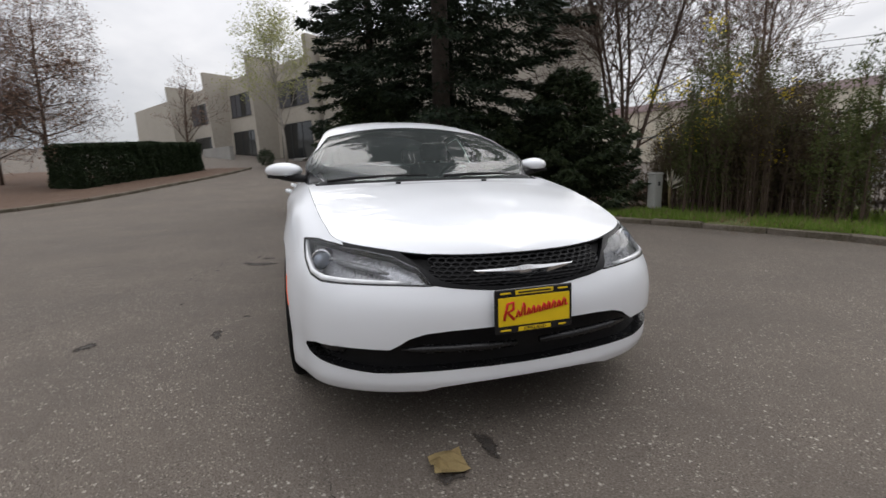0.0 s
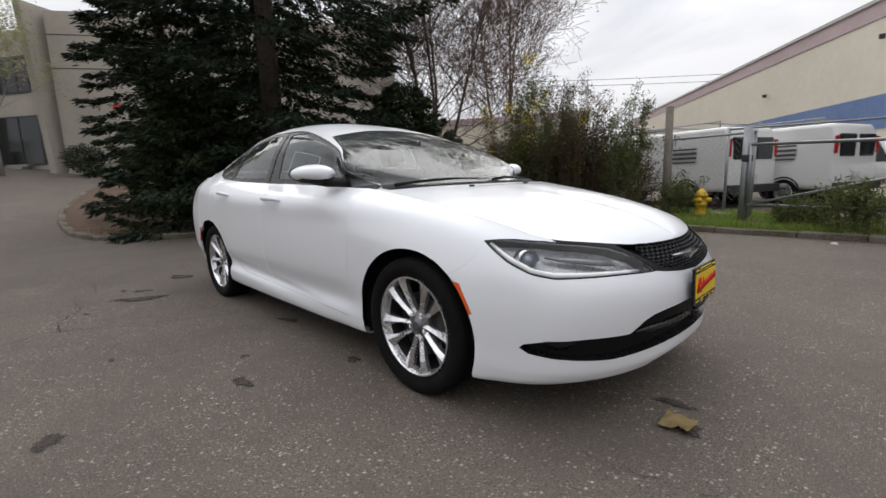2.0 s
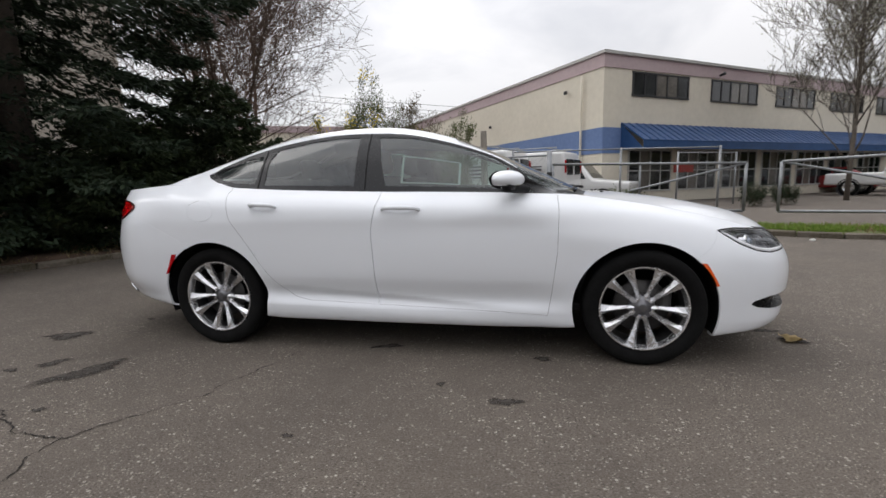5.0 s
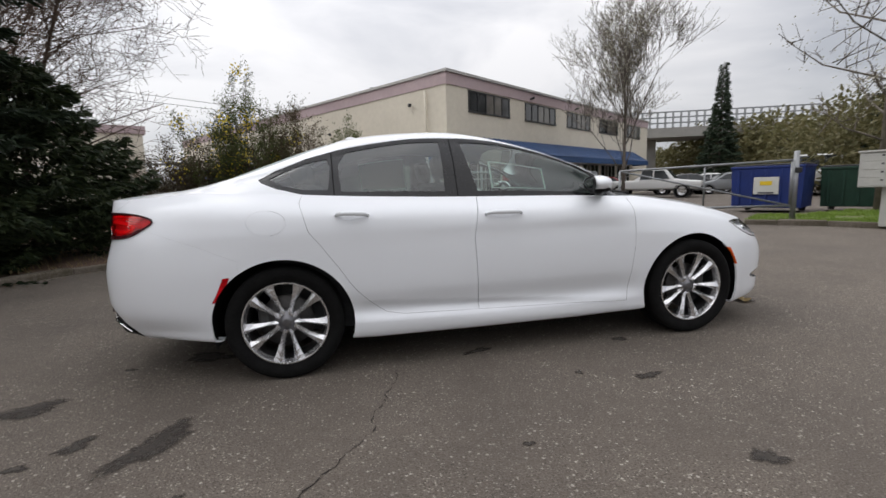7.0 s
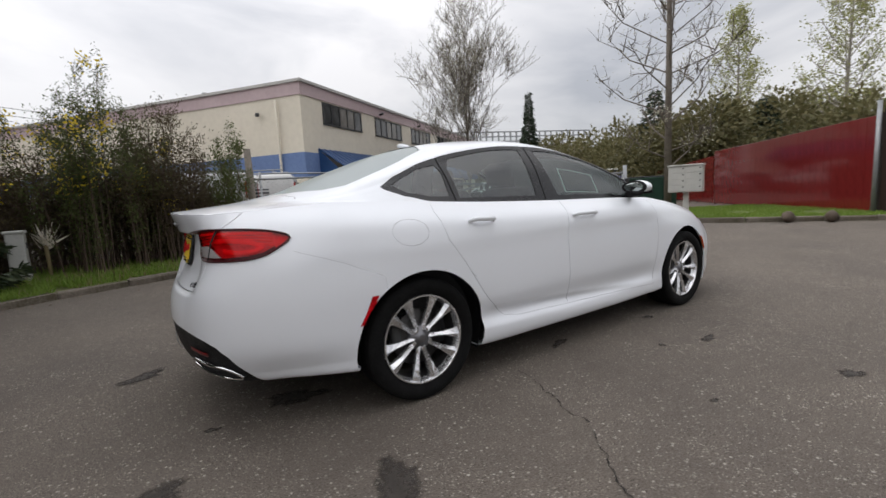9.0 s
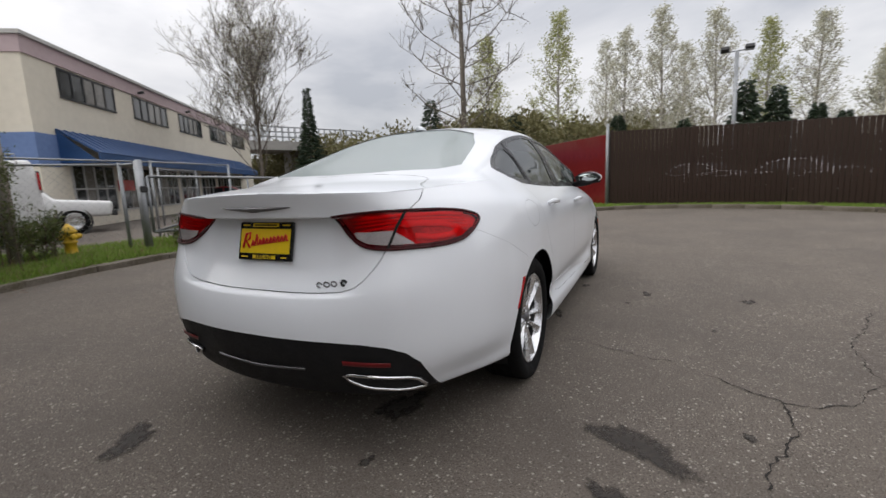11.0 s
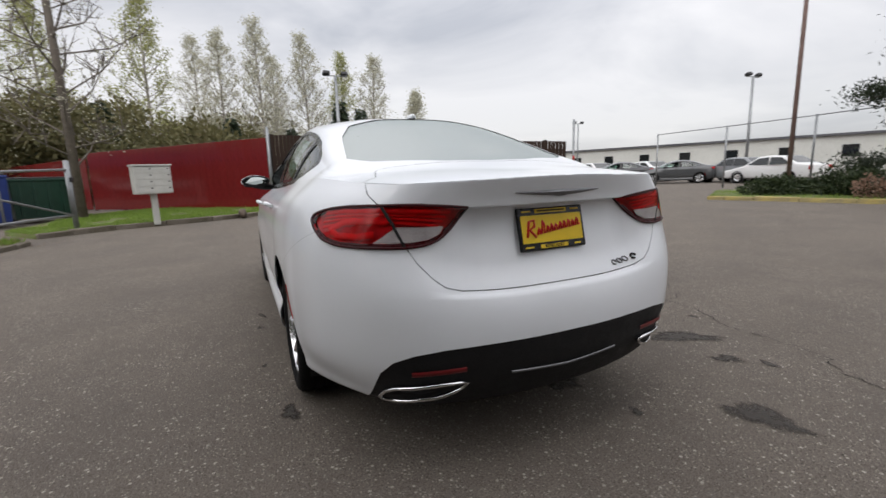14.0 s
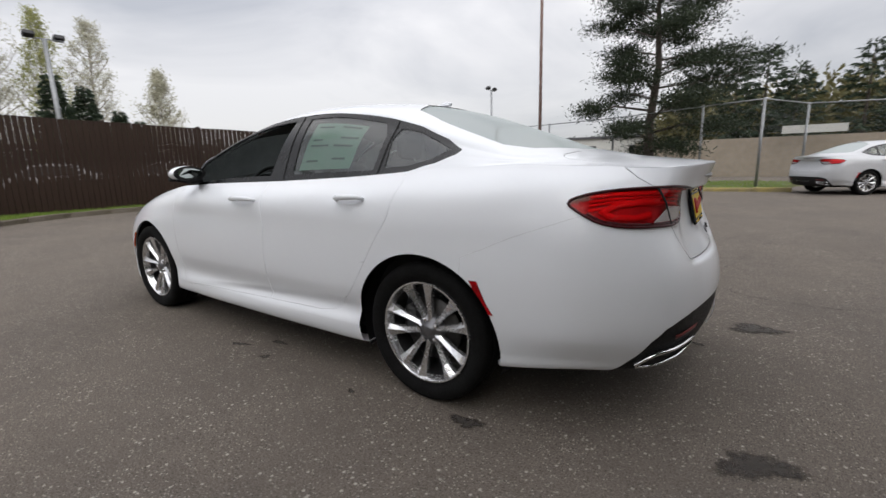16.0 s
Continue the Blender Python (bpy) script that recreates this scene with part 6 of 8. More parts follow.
bush((9.6, 14.4, 0), .95, .5, 52, "small round shrub by the warehouse wall", LEAF_HEDGE, 30, 3000, 0, .06)
# hedge and office planting
def box_hedge(name, label, runs, n, size, mat_, seed):
    """A clipped hedge: leaves lying thick in the skin of long blocks (from, to, depth, low and high z at both ends)."""
    g = np.random.default_rng(seed)
    vs, fs, count = [], [], 0
    for p, q, deep, za, zb, ta, tb in runs:
        P, Q = np.array(p, float), np.array(q, float)
        d = (Q - P) / np.linalg.norm(Q - P)
        out = np.array([d[1], -d[0]])
        out = out if out @ np.array([0.0, -1.0]) > 0 else -out
        s, o, h = g.random(n), g.random(n), g.random(n)
        which = g.random(n)
        o = np.where(which < .5, g.random(n) ** 3 * .25, o)
        h = np.where((which >= .5) & (which < .85), 1 - g.random(n) ** 3 * .2, h)
        s = np.where(which >= .85, g.random(n) ** 3 * .05, s)
        lump = .05 * np.sin(s * 37 + seed) + .05 * np.sin(h * 9 + s * 60)
        xy = P + np.outer(s, Q - P) + np.outer(o * deep + lump, out)
        lo, hi = za + (zb - za) * s, ta + (tb - ta) * s
        pts = np.column_stack([xy, lo + (hi - lo) * h + lump * .5])
        v, f = blades(pts, unit(g.normal(size=(n, 3))), size * g.uniform(.6, 1.4, n), size * .55)
        vs.append(v)
        fs.append(f + count)
        count += len(v)
    return tagged(fast_mesh(name, np.concatenate(vs), np.concatenate(fs), mat_), label, "hedge", kind="stuff")


box_hedge("hedge", "dark trimmed evergreen hedge beside the drive", [((-18.2, -10.05), (-22.6, -8.2), 1.5, .6, 1.05, 2.55, 2.95), ((-22.65, -8.18), (-25.6, -6.95), 1.6, 1.05, 1.35, 2.9, 3.1)], 60000, .085, LEAF_HEDGE, 61)
leaf_mass("shrub", "round clipped shrub before the offices", [(-27.0, .9, 2.5, .9, .7)], 3000, .1, LEAF_HEDGE, 62, "shrub")
leaf_mass("shrub", "round clipped shrub before the offices", [(-27.6, -3.6, 2.3, .5, .5)], 1500, .09, LEAF_HEDGE, 63, "shrub")
leaf_mass("shrub", "dark low shrubs against the office wall", [(-25.5 + k * .6, 3.0 + k * .9, 2.3, 1.0, .8) for k in range(6)], 7000, .12, LEAF_HEDGE, 64, "shrub")


def pine(at, h, seed, label):
    """A pine with a bent trunk and needles in level pads."""
    g = np.random.default_rng(seed)
    rnd = random.Random(seed)
    tree = thing("pine_tree", label, "tree", Matrix.Translation(at))
    spine = [Vector((0, 0, -.2)), Vector((.12, .1, h * .25)), Vector((-.1, .15, h * .5)), Vector((.05, 0, h * .75)), Vector((0, .05, h))]
    pieces = [tube(spine, [.22, .17, .13, .08, .03], 8)]
    bases = []
    for k in range(38):
        q = .12 + .88 * (k / 38) ** .95
        i = min(int(q * 4), 3)
        s = spine[i].lerp(spine[i + 1], q * 4 - i)
        a = k * 2.4 + rnd.uniform(-.4, .4)
        reach = (3.1 * (1 - q) ** .55 + .4) * rnd.uniform(.65, 1.2)
        e = s + Vector((math.cos(a) * reach, math.sin(a) * reach, reach * rnd.uniform(-.12, .3)))
        m = s.lerp(e, .5) + Vector((0, 0, reach * .1))
        pieces.append(tube([s, m, e], [.06 * (1.2 - q), .04 * (1.2 - q), .012], 5))
        for _ in range(6):
            t = rnd.uniform(.5, 1.05)
            c = s.lerp(m, t * 2) if t < .5 else m.lerp(e, t * 2 - 1)
            c = c + Vector((rnd.gauss(0, .22), rnd.gauss(0, .22), rnd.uniform(0, .15)))
            n = 260
            p = np.array(c) + g.normal(size=(n, 3)) * np.array([.34, .34, .15])
            bases.append(p)
    v, f = join(pieces)
    mesh_ob("trunk", v, f, BARK, True, tree)
    p = np.concatenate(bases)
    v, f = blades(p, unit(g.normal(size=p.shape) + np.array([0, 0, .6])), .16 * g.uniform(.6, 1.3, len(p)), .035)
    tagged(fast_mesh("crown", v, f, NEEDLE_PINE, tree), kind="stuff")


pine((.75, -16.9, .1), 8.6, 71, "tall old pine with needles in level pads")
rs = random.Random(8)
leaf_mass("shrub", "spreading low evergreen shrubs under the pine", [(5.0 - k * .42 + rs.uniform(-.3, .3), -14.5 - .1 * k + rs.uniform(-.5, .3), rs.uniform(.2, .5), rs.uniform(.35, .75), rs.uniform(.3, .6)) for k in range(14)], 15000, .09, NEEDLE_MID, 72, "shrub")
leaf_mass("shrub", "dull reddish low shrub under the pine", [(2.0 - k * .4 + rs.uniform(-.2, .2), -14.2 - .1 * k, .3, rs.uniform(.3, .5), .35) for k in range(4)], 3500, .08, LEAF_PINK, 73, "shrub")
# far trees past the board fence
def birch(at, h, seed, label, leaf, bark=BARK_PALE, limbs=64, wide=.235, rise=(.7, 1.3), twigs=6, per=7, leaf_len=.15, name="birch_tree", stout=.011, bough=.055):
    """A slim tree in bud: ascending limbs that shorten to a pointed top, leaves in loose clumps along their twigs."""
    g = np.random.default_rng(seed)
    tree = thing(name, label, "tree", Matrix.Translation(at))
    lean = g.normal(size=2) * .02 * h
    spine = [Vector((lean[0] * q * q, lean[1] * q * q, h * q)) for q in (0, .3, .6, .85, 1.0)]
    v, f = tube(spine, [h * stout, h * stout * .8, h * stout * .55, h * stout * .27, .01], 7)
    mesh_ob("trunk", v, f, bark, True, tree)
    pieces, clumps = [], []
    for k in range(limbs):
        q = .10 + .88 * ((k + g.random()) / limbs)
        foot = np.array([lean[0] * q * q, lean[1] * q * q, h * q])
        a = k * 2.39996 + g.uniform(-.4, .4)
        reach = h * wide * min(1, .45 + (q - .1) * 2.6) * (1.04 - q) ** .8 * g.uniform(.65, 1.2)
        way = np.array([math.cos(a), math.sin(a), g.uniform(*rise)])
        tip = foot + way * reach
        mid = (foot + tip) / 2 + np.array([math.cos(a), math.sin(a), -.3]) * reach * .12
        pieces.append(tube([foot, mid, tip], [bough * (1.1 - q), bough * .62, bough * .25], 4, False))
        for j in range(twigs):
            t = g.uniform(.3, 1.0)
            p = foot * (1 - t) ** 2 + 2 * mid * t * (1 - t) + tip * t * t
            e = p + (g.normal(size=3) * .5 + np.array([0, 0, .55])) * reach * .33
            pieces.append(tube([p, e], [.02, .008], 3, False))
            if twigs > 6:
                for _ in range(4):
                    b = p + (e - p) * g.uniform(.3, 1)
                    pieces.append(tube([b, b + (g.normal(size=3) * .6 + np.array([0, 0, .4])) * reach * .16], [.009, .006], 3, False))
            for w in (.35, .7, 1.0):
                if g.random() < .82:
                    clumps.append(p + (e - p) * w)
    v, f = join(pieces)
    tagged(fast_mesh("limb_mass", np.array([tuple(p) for p in v]), np.array(f), bark, tree), kind="stuff")
    c = np.repeat(np.array(clumps), per, 0)
    n = len(c)
    v, f = blades(c + g.normal(size=(n, 3)) * .19, unit(g.normal(size=(n, 3)) + np.array([0, 0, -.3])), leaf_len * g.uniform(.6, 1.5, n), leaf_len * .66)
    tagged(fast_mesh("crown", v, f, leaf, tree), kind="stuff")


birch((12.6, 5.3, .05), 14.5, 23, "tall bare tree with level boughs and fine twigs before the fence", LEAF_BIRCH, BARK_MID, 44, .22, (.40, 1.0), 8, 4, .06, "bare_tree", .009, .036)
for k, (x, y, h) in enumerate(((37, 6.5, 15), (41, -1.8, 15.0), (42, -6.0, 14.5), (45, -10.0, 13.5), (47, -14, 14), (38, -15.5, 9.0), (36, 12.5, 13.5), (44, 1.5, 14.5), (52, 4.0, 16.0), (54, -4.0, 15.0))):
    birch((x, y, 0), h, 80 + k, "tall slim birch in pale spring bud behind the fence", LEAF_SPRING if k in (0, 3, 6) else LEAF_BIRCH)
for k, (x, y, h, r) in enumerate(((30, 1.0, 5.2, 1.1), (33, -3.2, 4.8, 1.2), (29.5, -6.3, 6.5, 1.5), (31, -8.2, 6.2, 1.4), (34, -11, 5.2, 1.3), (36, -13, 4.8, 1.3), (27, 7.5, 5.6, 1.3), (26.5, 9.5, 6.0, 1.7), (27.4, 14.2, 7.4, 2.2))):
    spruce((x, y, 0), h, r, 120 + k, "dark young conifer behind the fence", 90, NEEDLE_FAR, .25, .04, .36, 110, .9)
spruce((31.7, 30.2, 0), 11.0, 2.4, 131, "tall narrow dark conifer before the elevated road", 150, NEEDLE_FAR, .30, .03, .36, 170, 1.55)
rw = random.Random(5)
leaf_mass("hillside_woods", "brown-green spring woods on the hillside beyond the yard", [(62 + rw.uniform(-8, 14), 20 + rw.uniform(-24, 55), rw.uniform(1, 7.5), rw.uniform(2.4, 4.6), rw.uniform(2, 3.6)) for _ in range(150)], 70000, .62, LEAF_HILL, 141)
leaf_mass("undergrowth", "mixed brown and green undergrowth behind the fence", [(25 + rw.uniform(-3, 9), 9 + rw.uniform(-9, 8), rw.uniform(.5, 4.4), rw.uniform(1.0, 1.8), rw.uniform(1.0, 1.9)) for _ in range(74)], 42000, .27, LEAF_HILL, 142)
# Two leaf masses added as a dark backdrop for the slat gaps.
leaf_mass("hedge", "low dark leaf screen added close behind the slat fence", [(12.9 - .055 * k - (max(0, k - 11) * .22), -.5 - .42 * k, .42, .34, .5) for k in range(20)], 14000, .13, LEAF_HEDGE, 146, "hedge")
leaf_mass("hedge", "dark leaf backdrop added behind the vehicles past the slat fence", [(23 - .35 * k + rw.uniform(-.5, .5), 3.2 - 1.0 * k, rw.uniform(.3, 1.1), 1.4, 1.1) for k in range(15)], 18000, .22, LEAF_HEDGE, 145, "hedge")
leaf_mass("far_woods", "dark green woods on the horizon past the parking lot", [(30 + rw.uniform(-60, 60), -125 + rw.uniform(-12, 12), rw.uniform(0, 4), rw.uniform(4, 7), rw.uniform(2, 3.5)) for _ in range(80)], 30000, 1.1, LEAF_HEDGE, 143)
leaf_mass("far_woods", "green woods on the rise behind the wire fence", [(-16 + rw.uniform(-22, 22), -62 + rw.uniform(-6, 10), rw.uniform(1, 6.5), rw.uniform(2.5, 4.5), rw.uniform(2, 3.5)) for _ in range(70)], 30000, .7, LEAF_HILL, 144)
for k, (x, y, h, r) in enumerate(((-3.0, -42, 9.4, 3.0), (-1.0, -44, 8.6, 2.6), (-5.0, -43, 8.0, 2.6), (-9.6, -46, 9.6, 2.6), (-13, -48, 8.5, 2.6))):
    spruce((x, y, 0), h, r, 150 + k, "dark conifer on the rise behind the wire fence", 60, NEEDLE_FAR, .1, .1, .5, 60, .6)


def inside(poly, x, y):
    return in_poly(poly, x, y)


def turf_blades(name, label, poly, n, length, mat_, seed, box):
    g = np.random.default_rng(seed)
    pts = []
    while len(pts) < n:
        x, y = g.uniform(box[0], box[1]), g.uniform(box[2], box[3])
        if inside(poly, x, y) and noise.noise(Vector((x * 1.3, y * 1.3, seed))) > -.25:
            pts.append((x, y, ground_z(x, y) + .07))
    p = np.array(pts)
    v, f = blades(p, unit(g.normal(size=(n, 3)) * np.array([.45, .45, .1]) + np.array([0, 0, 1])), length * g.uniform(.5, 1.5, n), .012)
    tagged(fast_mesh(name, v, f, mat_), label, "grass", kind="stuff")


turf_blades("grass", "green grass blades on the verge", VERGE, 46000, .11, GRASS_BLADE, 201, (-5, 7, 4.5, 9.3))
turf_blades("grass", "dry straw and dead leaves in the verge", VERGE, 5000, .13, STRAW, 202, (-5, 7, 4.5, 9.3))
turf_blades("grass", "short green grass blades before the fence", STRIP, 40000, .075, GRASS_BLADE, 203, (7, 16, -9.5, 6))
turf_blades("grass", "short grass in the far bed", FAR_BED, 9000, .08, GRASS_BLADE, 204, (-14, 7, -19, -12))
turf_blades("grass", "dry stalks in the mulch bed", BED_MULCH, 3500, .09, STRAW, 205, (-10, -4, -1.3, 8))

# dead leaves and crumbs blown against the kerb
gl = np.random.default_rng(211)
line_ = np.array(rounded(K_ISLAND, .3)[30:])
spots_ = line_[gl.integers(0, len(line_), 2600)] + gl.normal(size=(2600, 2)) * np.array([.28, .28]) + np.array([0, -.12])
spots_ = np.array([(x, y, ground_z(x, y) + .012) for x, y in spots_ if not in_poly(VERGE, x, y) and not in_poly(BED_MULCH, x, y)])
way_ = unit(gl.normal(size=(len(spots_), 3)) * np.array([1, 1, .12]))
v, f = blades(spots_, way_, gl.uniform(.012, .05, len(spots_)), gl.uniform(.008, .028, len(spots_)), np.tile([0, 0, 1.0], (len(spots_), 1)) + gl.normal(size=(len(spots_), 3)) * .25)
tagged(fast_mesh("leaf_litter", v, f, leafy("dead_brown_leaves", (.075, .042, .025), (.17, .11, .06), .1)), "dead brown leaves blown against the kerb", "litter", kind="stuff")


# ---------------------------------------------------------------- buildings, fences, yard
CREAM = material("cream_painted_concrete", (.66, .61, .51), rough=.85, vary=.10, scale=.5, bump=.12, bump_scale=25)
MAUVE = material("mauve_parapet_paint", (.46, .36, .37), rough=.8, vary=.12, scale=.6)
BLUE_BAND = material("faded_blue_paint", (.13, .20, .38), rough=.75, vary=.18, scale=.8)
BLUE_AWNING = material("blue_ribbed_metal", (.03, .085, .22), rough=.4, vary=.25, scale=2, metal=.2)
FRAME_DARK = material("dark_window_frame", (.03, .03, .032), rough=.5, vary=.2, scale=8)
FRAME_PALE = material("pale_window_frame", (.45, .44, .42), rough=.6, vary=.2, scale=8)
PANE = material("dark_window_pane", (.015, .018, .02), rough=.06, vary=.3, scale=.7, spec=.8)
PANE_PALE = material("curtained_window_pane", (.16, .145, .125), rough=.15, vary=.5, scale=1.4, spec=.8)
GALV = material("galvanised_steel", (.30, .31, .32), rough=.5, metal=.7, vary=.25, scale=7)
TAUPE = material("taupe_office_concrete", (.42, .385, .33), rough=.9, vary=.12, scale=.4, bump=.12, bump_scale=20)
TAUPE_DARK = material("dark_taupe_joint", (.10, .09, .08), rough=.9)
LOUVRE = material("grey_louvre", (.09, .09, .10), rough=.6, vary=.3, scale=5)
RED_BOARD = material("maroon_fence_panel", (.14, .014, .014), rough=.09, vary=.25, scale=1.3, spec=.6, random_tint=.05)
BROWN_BOARD = material("dark_brown_fence_panel", (.019, .0095, .007), rough=.55, vary=.5, scale=1.1, spec=.25, second=(.032, .019, .012), random_tint=.08, stretch=(1, 1, .25))
FENCE_FRAME = material("dark_fence_frame", (.035, .024, .018), rough=.7, vary=.4, scale=6)
WOOD_POST = material("weathered_wood_post", (.25, .22, .185), rough=.9, vary=.5, scale=6, bump=.6, bump_scale=40, stretch=(1, 1, .2))
CONCRETE = material("grey_concrete", (.32, .31, .29), rough=.9, vary=.2, scale=.8, bump=.2, bump_scale=20)
OFF_WHITE = material("off_white_wall", (.55, .55, .52), rough=.85, vary=.12, scale=.5)


def frame_axes(p, q):
    d = Vector((q[0] - p[0], q[1] - p[1], 0)).normalized()
    return d, Vector((d.y, -d.x, 0))


def slab(p, d, n, s0, s1, o0, o1, z0, z1):
    """A block on a wall line: along s, off the wall o (positive outwards), z."""
    c = [(s0, o0), (s1, o0), (s1, o1), (s0, o1)]
    pts = [Vector((p[0], p[1], 0)) + d * s + n * o for s, o in c]
    if (pts[1] - pts[0]).cross(pts[3] - pts[0]).z < 0:
        pts.reverse()
    return prism([(v.x, v.y) for v in pts], z0, z1)


def wall_window(parent, p, d, n, s0, s1, z0, z1, lights, frame_mat, pane_mats, sill=True, rows=1):
    v, f = slab(p, d, n, s0 - .04, s1 + .04, -.06, .008, z0 - .04, z1 + .04)
    w = mesh_ob("window", v, f, frame_mat, False, parent)
    bars = [("frame_head", s0 - .05, s1 + .05, z1, z1 + .06, .04), ("sill", s0 - .05, s1 + .05, z0 - .07, z0, .06)]
    bars += [("mullion", s0 + (s1 - s0) * k / lights - .03, s0 + (s1 - s0) * k / lights + .03, z0, z1, .04) for k in range(lights + 1)]
    bars += [("glazing_bar", s0 + .03, s1 - .03, z0 + (z1 - z0) * k / rows - .025, z0 + (z1 - z0) * k / rows + .025, .03) for k in range(1, rows)]
    for bar, a, b, za, zb, proud in bars:
        v, f = slab(p, d, n, a, b, -.05, proud, za, zb)
        mesh_ob(bar, v, f, frame_mat, False, w)
    for k in range(lights):
        a, b = s0 + (s1 - s0) * k / lights + .03, s0 + (s1 - s0) * (k + 1) / lights - .03
        v, f = slab(p, d, n, a, b, -.05, .012, z0, z1)
        mesh_ob("pane", v, f, pane_mats[k % len(pane_mats)], False, w)
    return w


# ---- cream warehouse with a mauve parapet and a blue awning
ware = thing("warehouse", "cream two-storey warehouse with mauve parapet and blue awning", "building")
WC, WD, WL = Vector((3.62, 16.3, 0)), Vector((.815, .579, 0)).normalized(), Vector((-.579, .815, 0)).normalized()
WN = Vector((WD.y, -WD.x, 0))
LEN, DEEP = 27.0, 34.0
pp = (WC.x, WC.y)
far_a, far_b = WC + WD * LEN, WC + WL * DEEP
foot = [(WC.x, WC.y), (far_a.x, far_a.y), (far_a.x + far_b.x - WC.x, far_a.y + far_b.y - WC.y), (far_b.x, far_b.y)]
v, f = prism(foot, -.2, 5.62)
mesh_ob("wall", v, f, CREAM, False, ware)
cen = Vector((sum(x for x, _ in foot) / 4, sum(y for _, y in foot) / 4))
v, f = prism([tuple(cen + (Vector(q) - cen) * 1.003) for q in foot], 5.62, 6.14)
mesh_ob("parapet", v, f, MAUVE, False, ware, "mauve painted parapet band")
v, f = prism([tuple(cen + (Vector(q) - cen) * 1.008) for q in foot], 6.14, 6.26)
mesh_ob("coping", v, f, FRAME_PALE, False, ware)
# blue band along the side wall and up to the awning
side_n = -WD
v, f = slab(pp, WL, side_n, .0, DEEP, -.02, .02, 2.15, 3.22)
mesh_ob("blue_band", v, f, BLUE_BAND, False, ware, "faded blue painted band")
v, f = slab(pp, WD, WN, -.02, 1.0, -.02, .02, 2.15, 3.22)
mesh_ob("blue_band", v, f, BLUE_BAND, False, ware)
v, f = tube([WC + side_n * .12 + WL * 1.2 + Vector((0, 0, z)) for z in (.1, 2.0, 4.0, 5.5)], .05, 8)
mesh_ob("downpipe", v, f, CREAM, True, ware)
for s in (2.2, 9.0):
    q = WC + WL * s + side_n * .16
    part("wall_lamp", box_bm((.16, .2, .14), (q.x, q.y, 5.2 - .1 * s), .03), FRAME_DARK, ware)
for k in range(5):
    s0 = 1.6 + 5.0 * k
    wall_window(ware, pp, WD, WN, s0, s0 + 3.4, 4.62, 5.5, 5, FRAME_DARK, [PANE, PANE, PANE_PALE, PANE_PALE, PANE])
# awning: sloping ribbed metal with end cheeks
A0, A1, AZ, BZ, AO = 1.0, 23.5, 3.42, 2.62, 1.25
b0, b1 = WC + WD * A0, WC + WD * A1
up = Vector((0, 0, 1))
quad = [b0 + up * AZ + WN * .02, b1 + up * AZ + WN * .02, b1 + up * BZ + WN * AO, b0 + up * BZ + WN * AO]
vs = quad + [q - up * .05 for q in quad]
fs = [(0, 1, 2, 3), (7, 6, 5, 4), (0, 3, 7, 4), (2, 1, 5, 6), (3, 2, 6, 7)]
awn = mesh_ob("awning", vs, fs, BLUE_AWNING, False, ware, "blue ribbed metal awning")
for s in np.arange(A0, A1, .42):
    q = WC + WD * float(s)
    v, f = tube([q + up * (AZ + .015) + WN * .04, q + up * (BZ + .015) + WN * AO], .022, 4)
    mesh_ob("awning_rib", v, f, BLUE_AWNING, False, awn)
v, f = slab(pp, WD, WN, A0, A1, AO - .04, AO, BZ - .35, BZ)
mesh_ob("awning_valance", v, f, BLUE_AWNING, False, awn)
for s in (A0, A1):
    q = WC + WD * s
    mesh_ob("awning_cheek", [q + up * AZ, q + up * (BZ - .35) + WN * AO, q + up * (BZ - .35)], [(0, 1, 2)], BLUE_AWNING, False, awn)
for k in range(7):
    s0 = 1.5 + 3.1 * k
    wall_window(ware, pp, WD, WN, s0, s0 + 2.6, .55, 2.25, 4, FRAME_PALE, [PANE, PANE_PALE, PANE, PANE], True, 2)
v, f = slab(pp, WD, WN, 4.3, 5.6, .02, .05, 1.3, 1.75)
mesh_ob("red_notice", v, f, material("red_sign_paint", (.45, .04, .03), rough=.5, vary=.2, scale=6), False, ware)
for s in (7.0, 12.5, 18.0):
    q = WC + WD * s + WN * .1 + up * 5.75
    v, f = tube([q, q + WN * .25 + up * .06], [.05, .07], 8)
    mesh_ob("roof_spout", v, f, FRAME_DARK, True, ware)
for s in (6, 13, 20, 27):
    q = WC + WL * s
    part("roof_vent", box_bm((.3, .3, .3), (q.x + .6, q.y + .4, 6.4), .05), GALV, ware)
# a second pale building further back
far_hall = thing("far_hall", "long pale industrial hall beyond the bare trees", "building")
v, f = prism([(-14, 30), (-30, 22), (-46, 50), (-30, 58)], 0, 5.2)
mesh_ob("wall", v, f, CREAM, False, far_hall)
v, f = prism([(-13.8, 30), (-30, 21.8), (-46.2, 50), (-30, 58.2)], 5.2, 5.7)
mesh_ob("roof", v, f, MAUVE, False, far_hall)

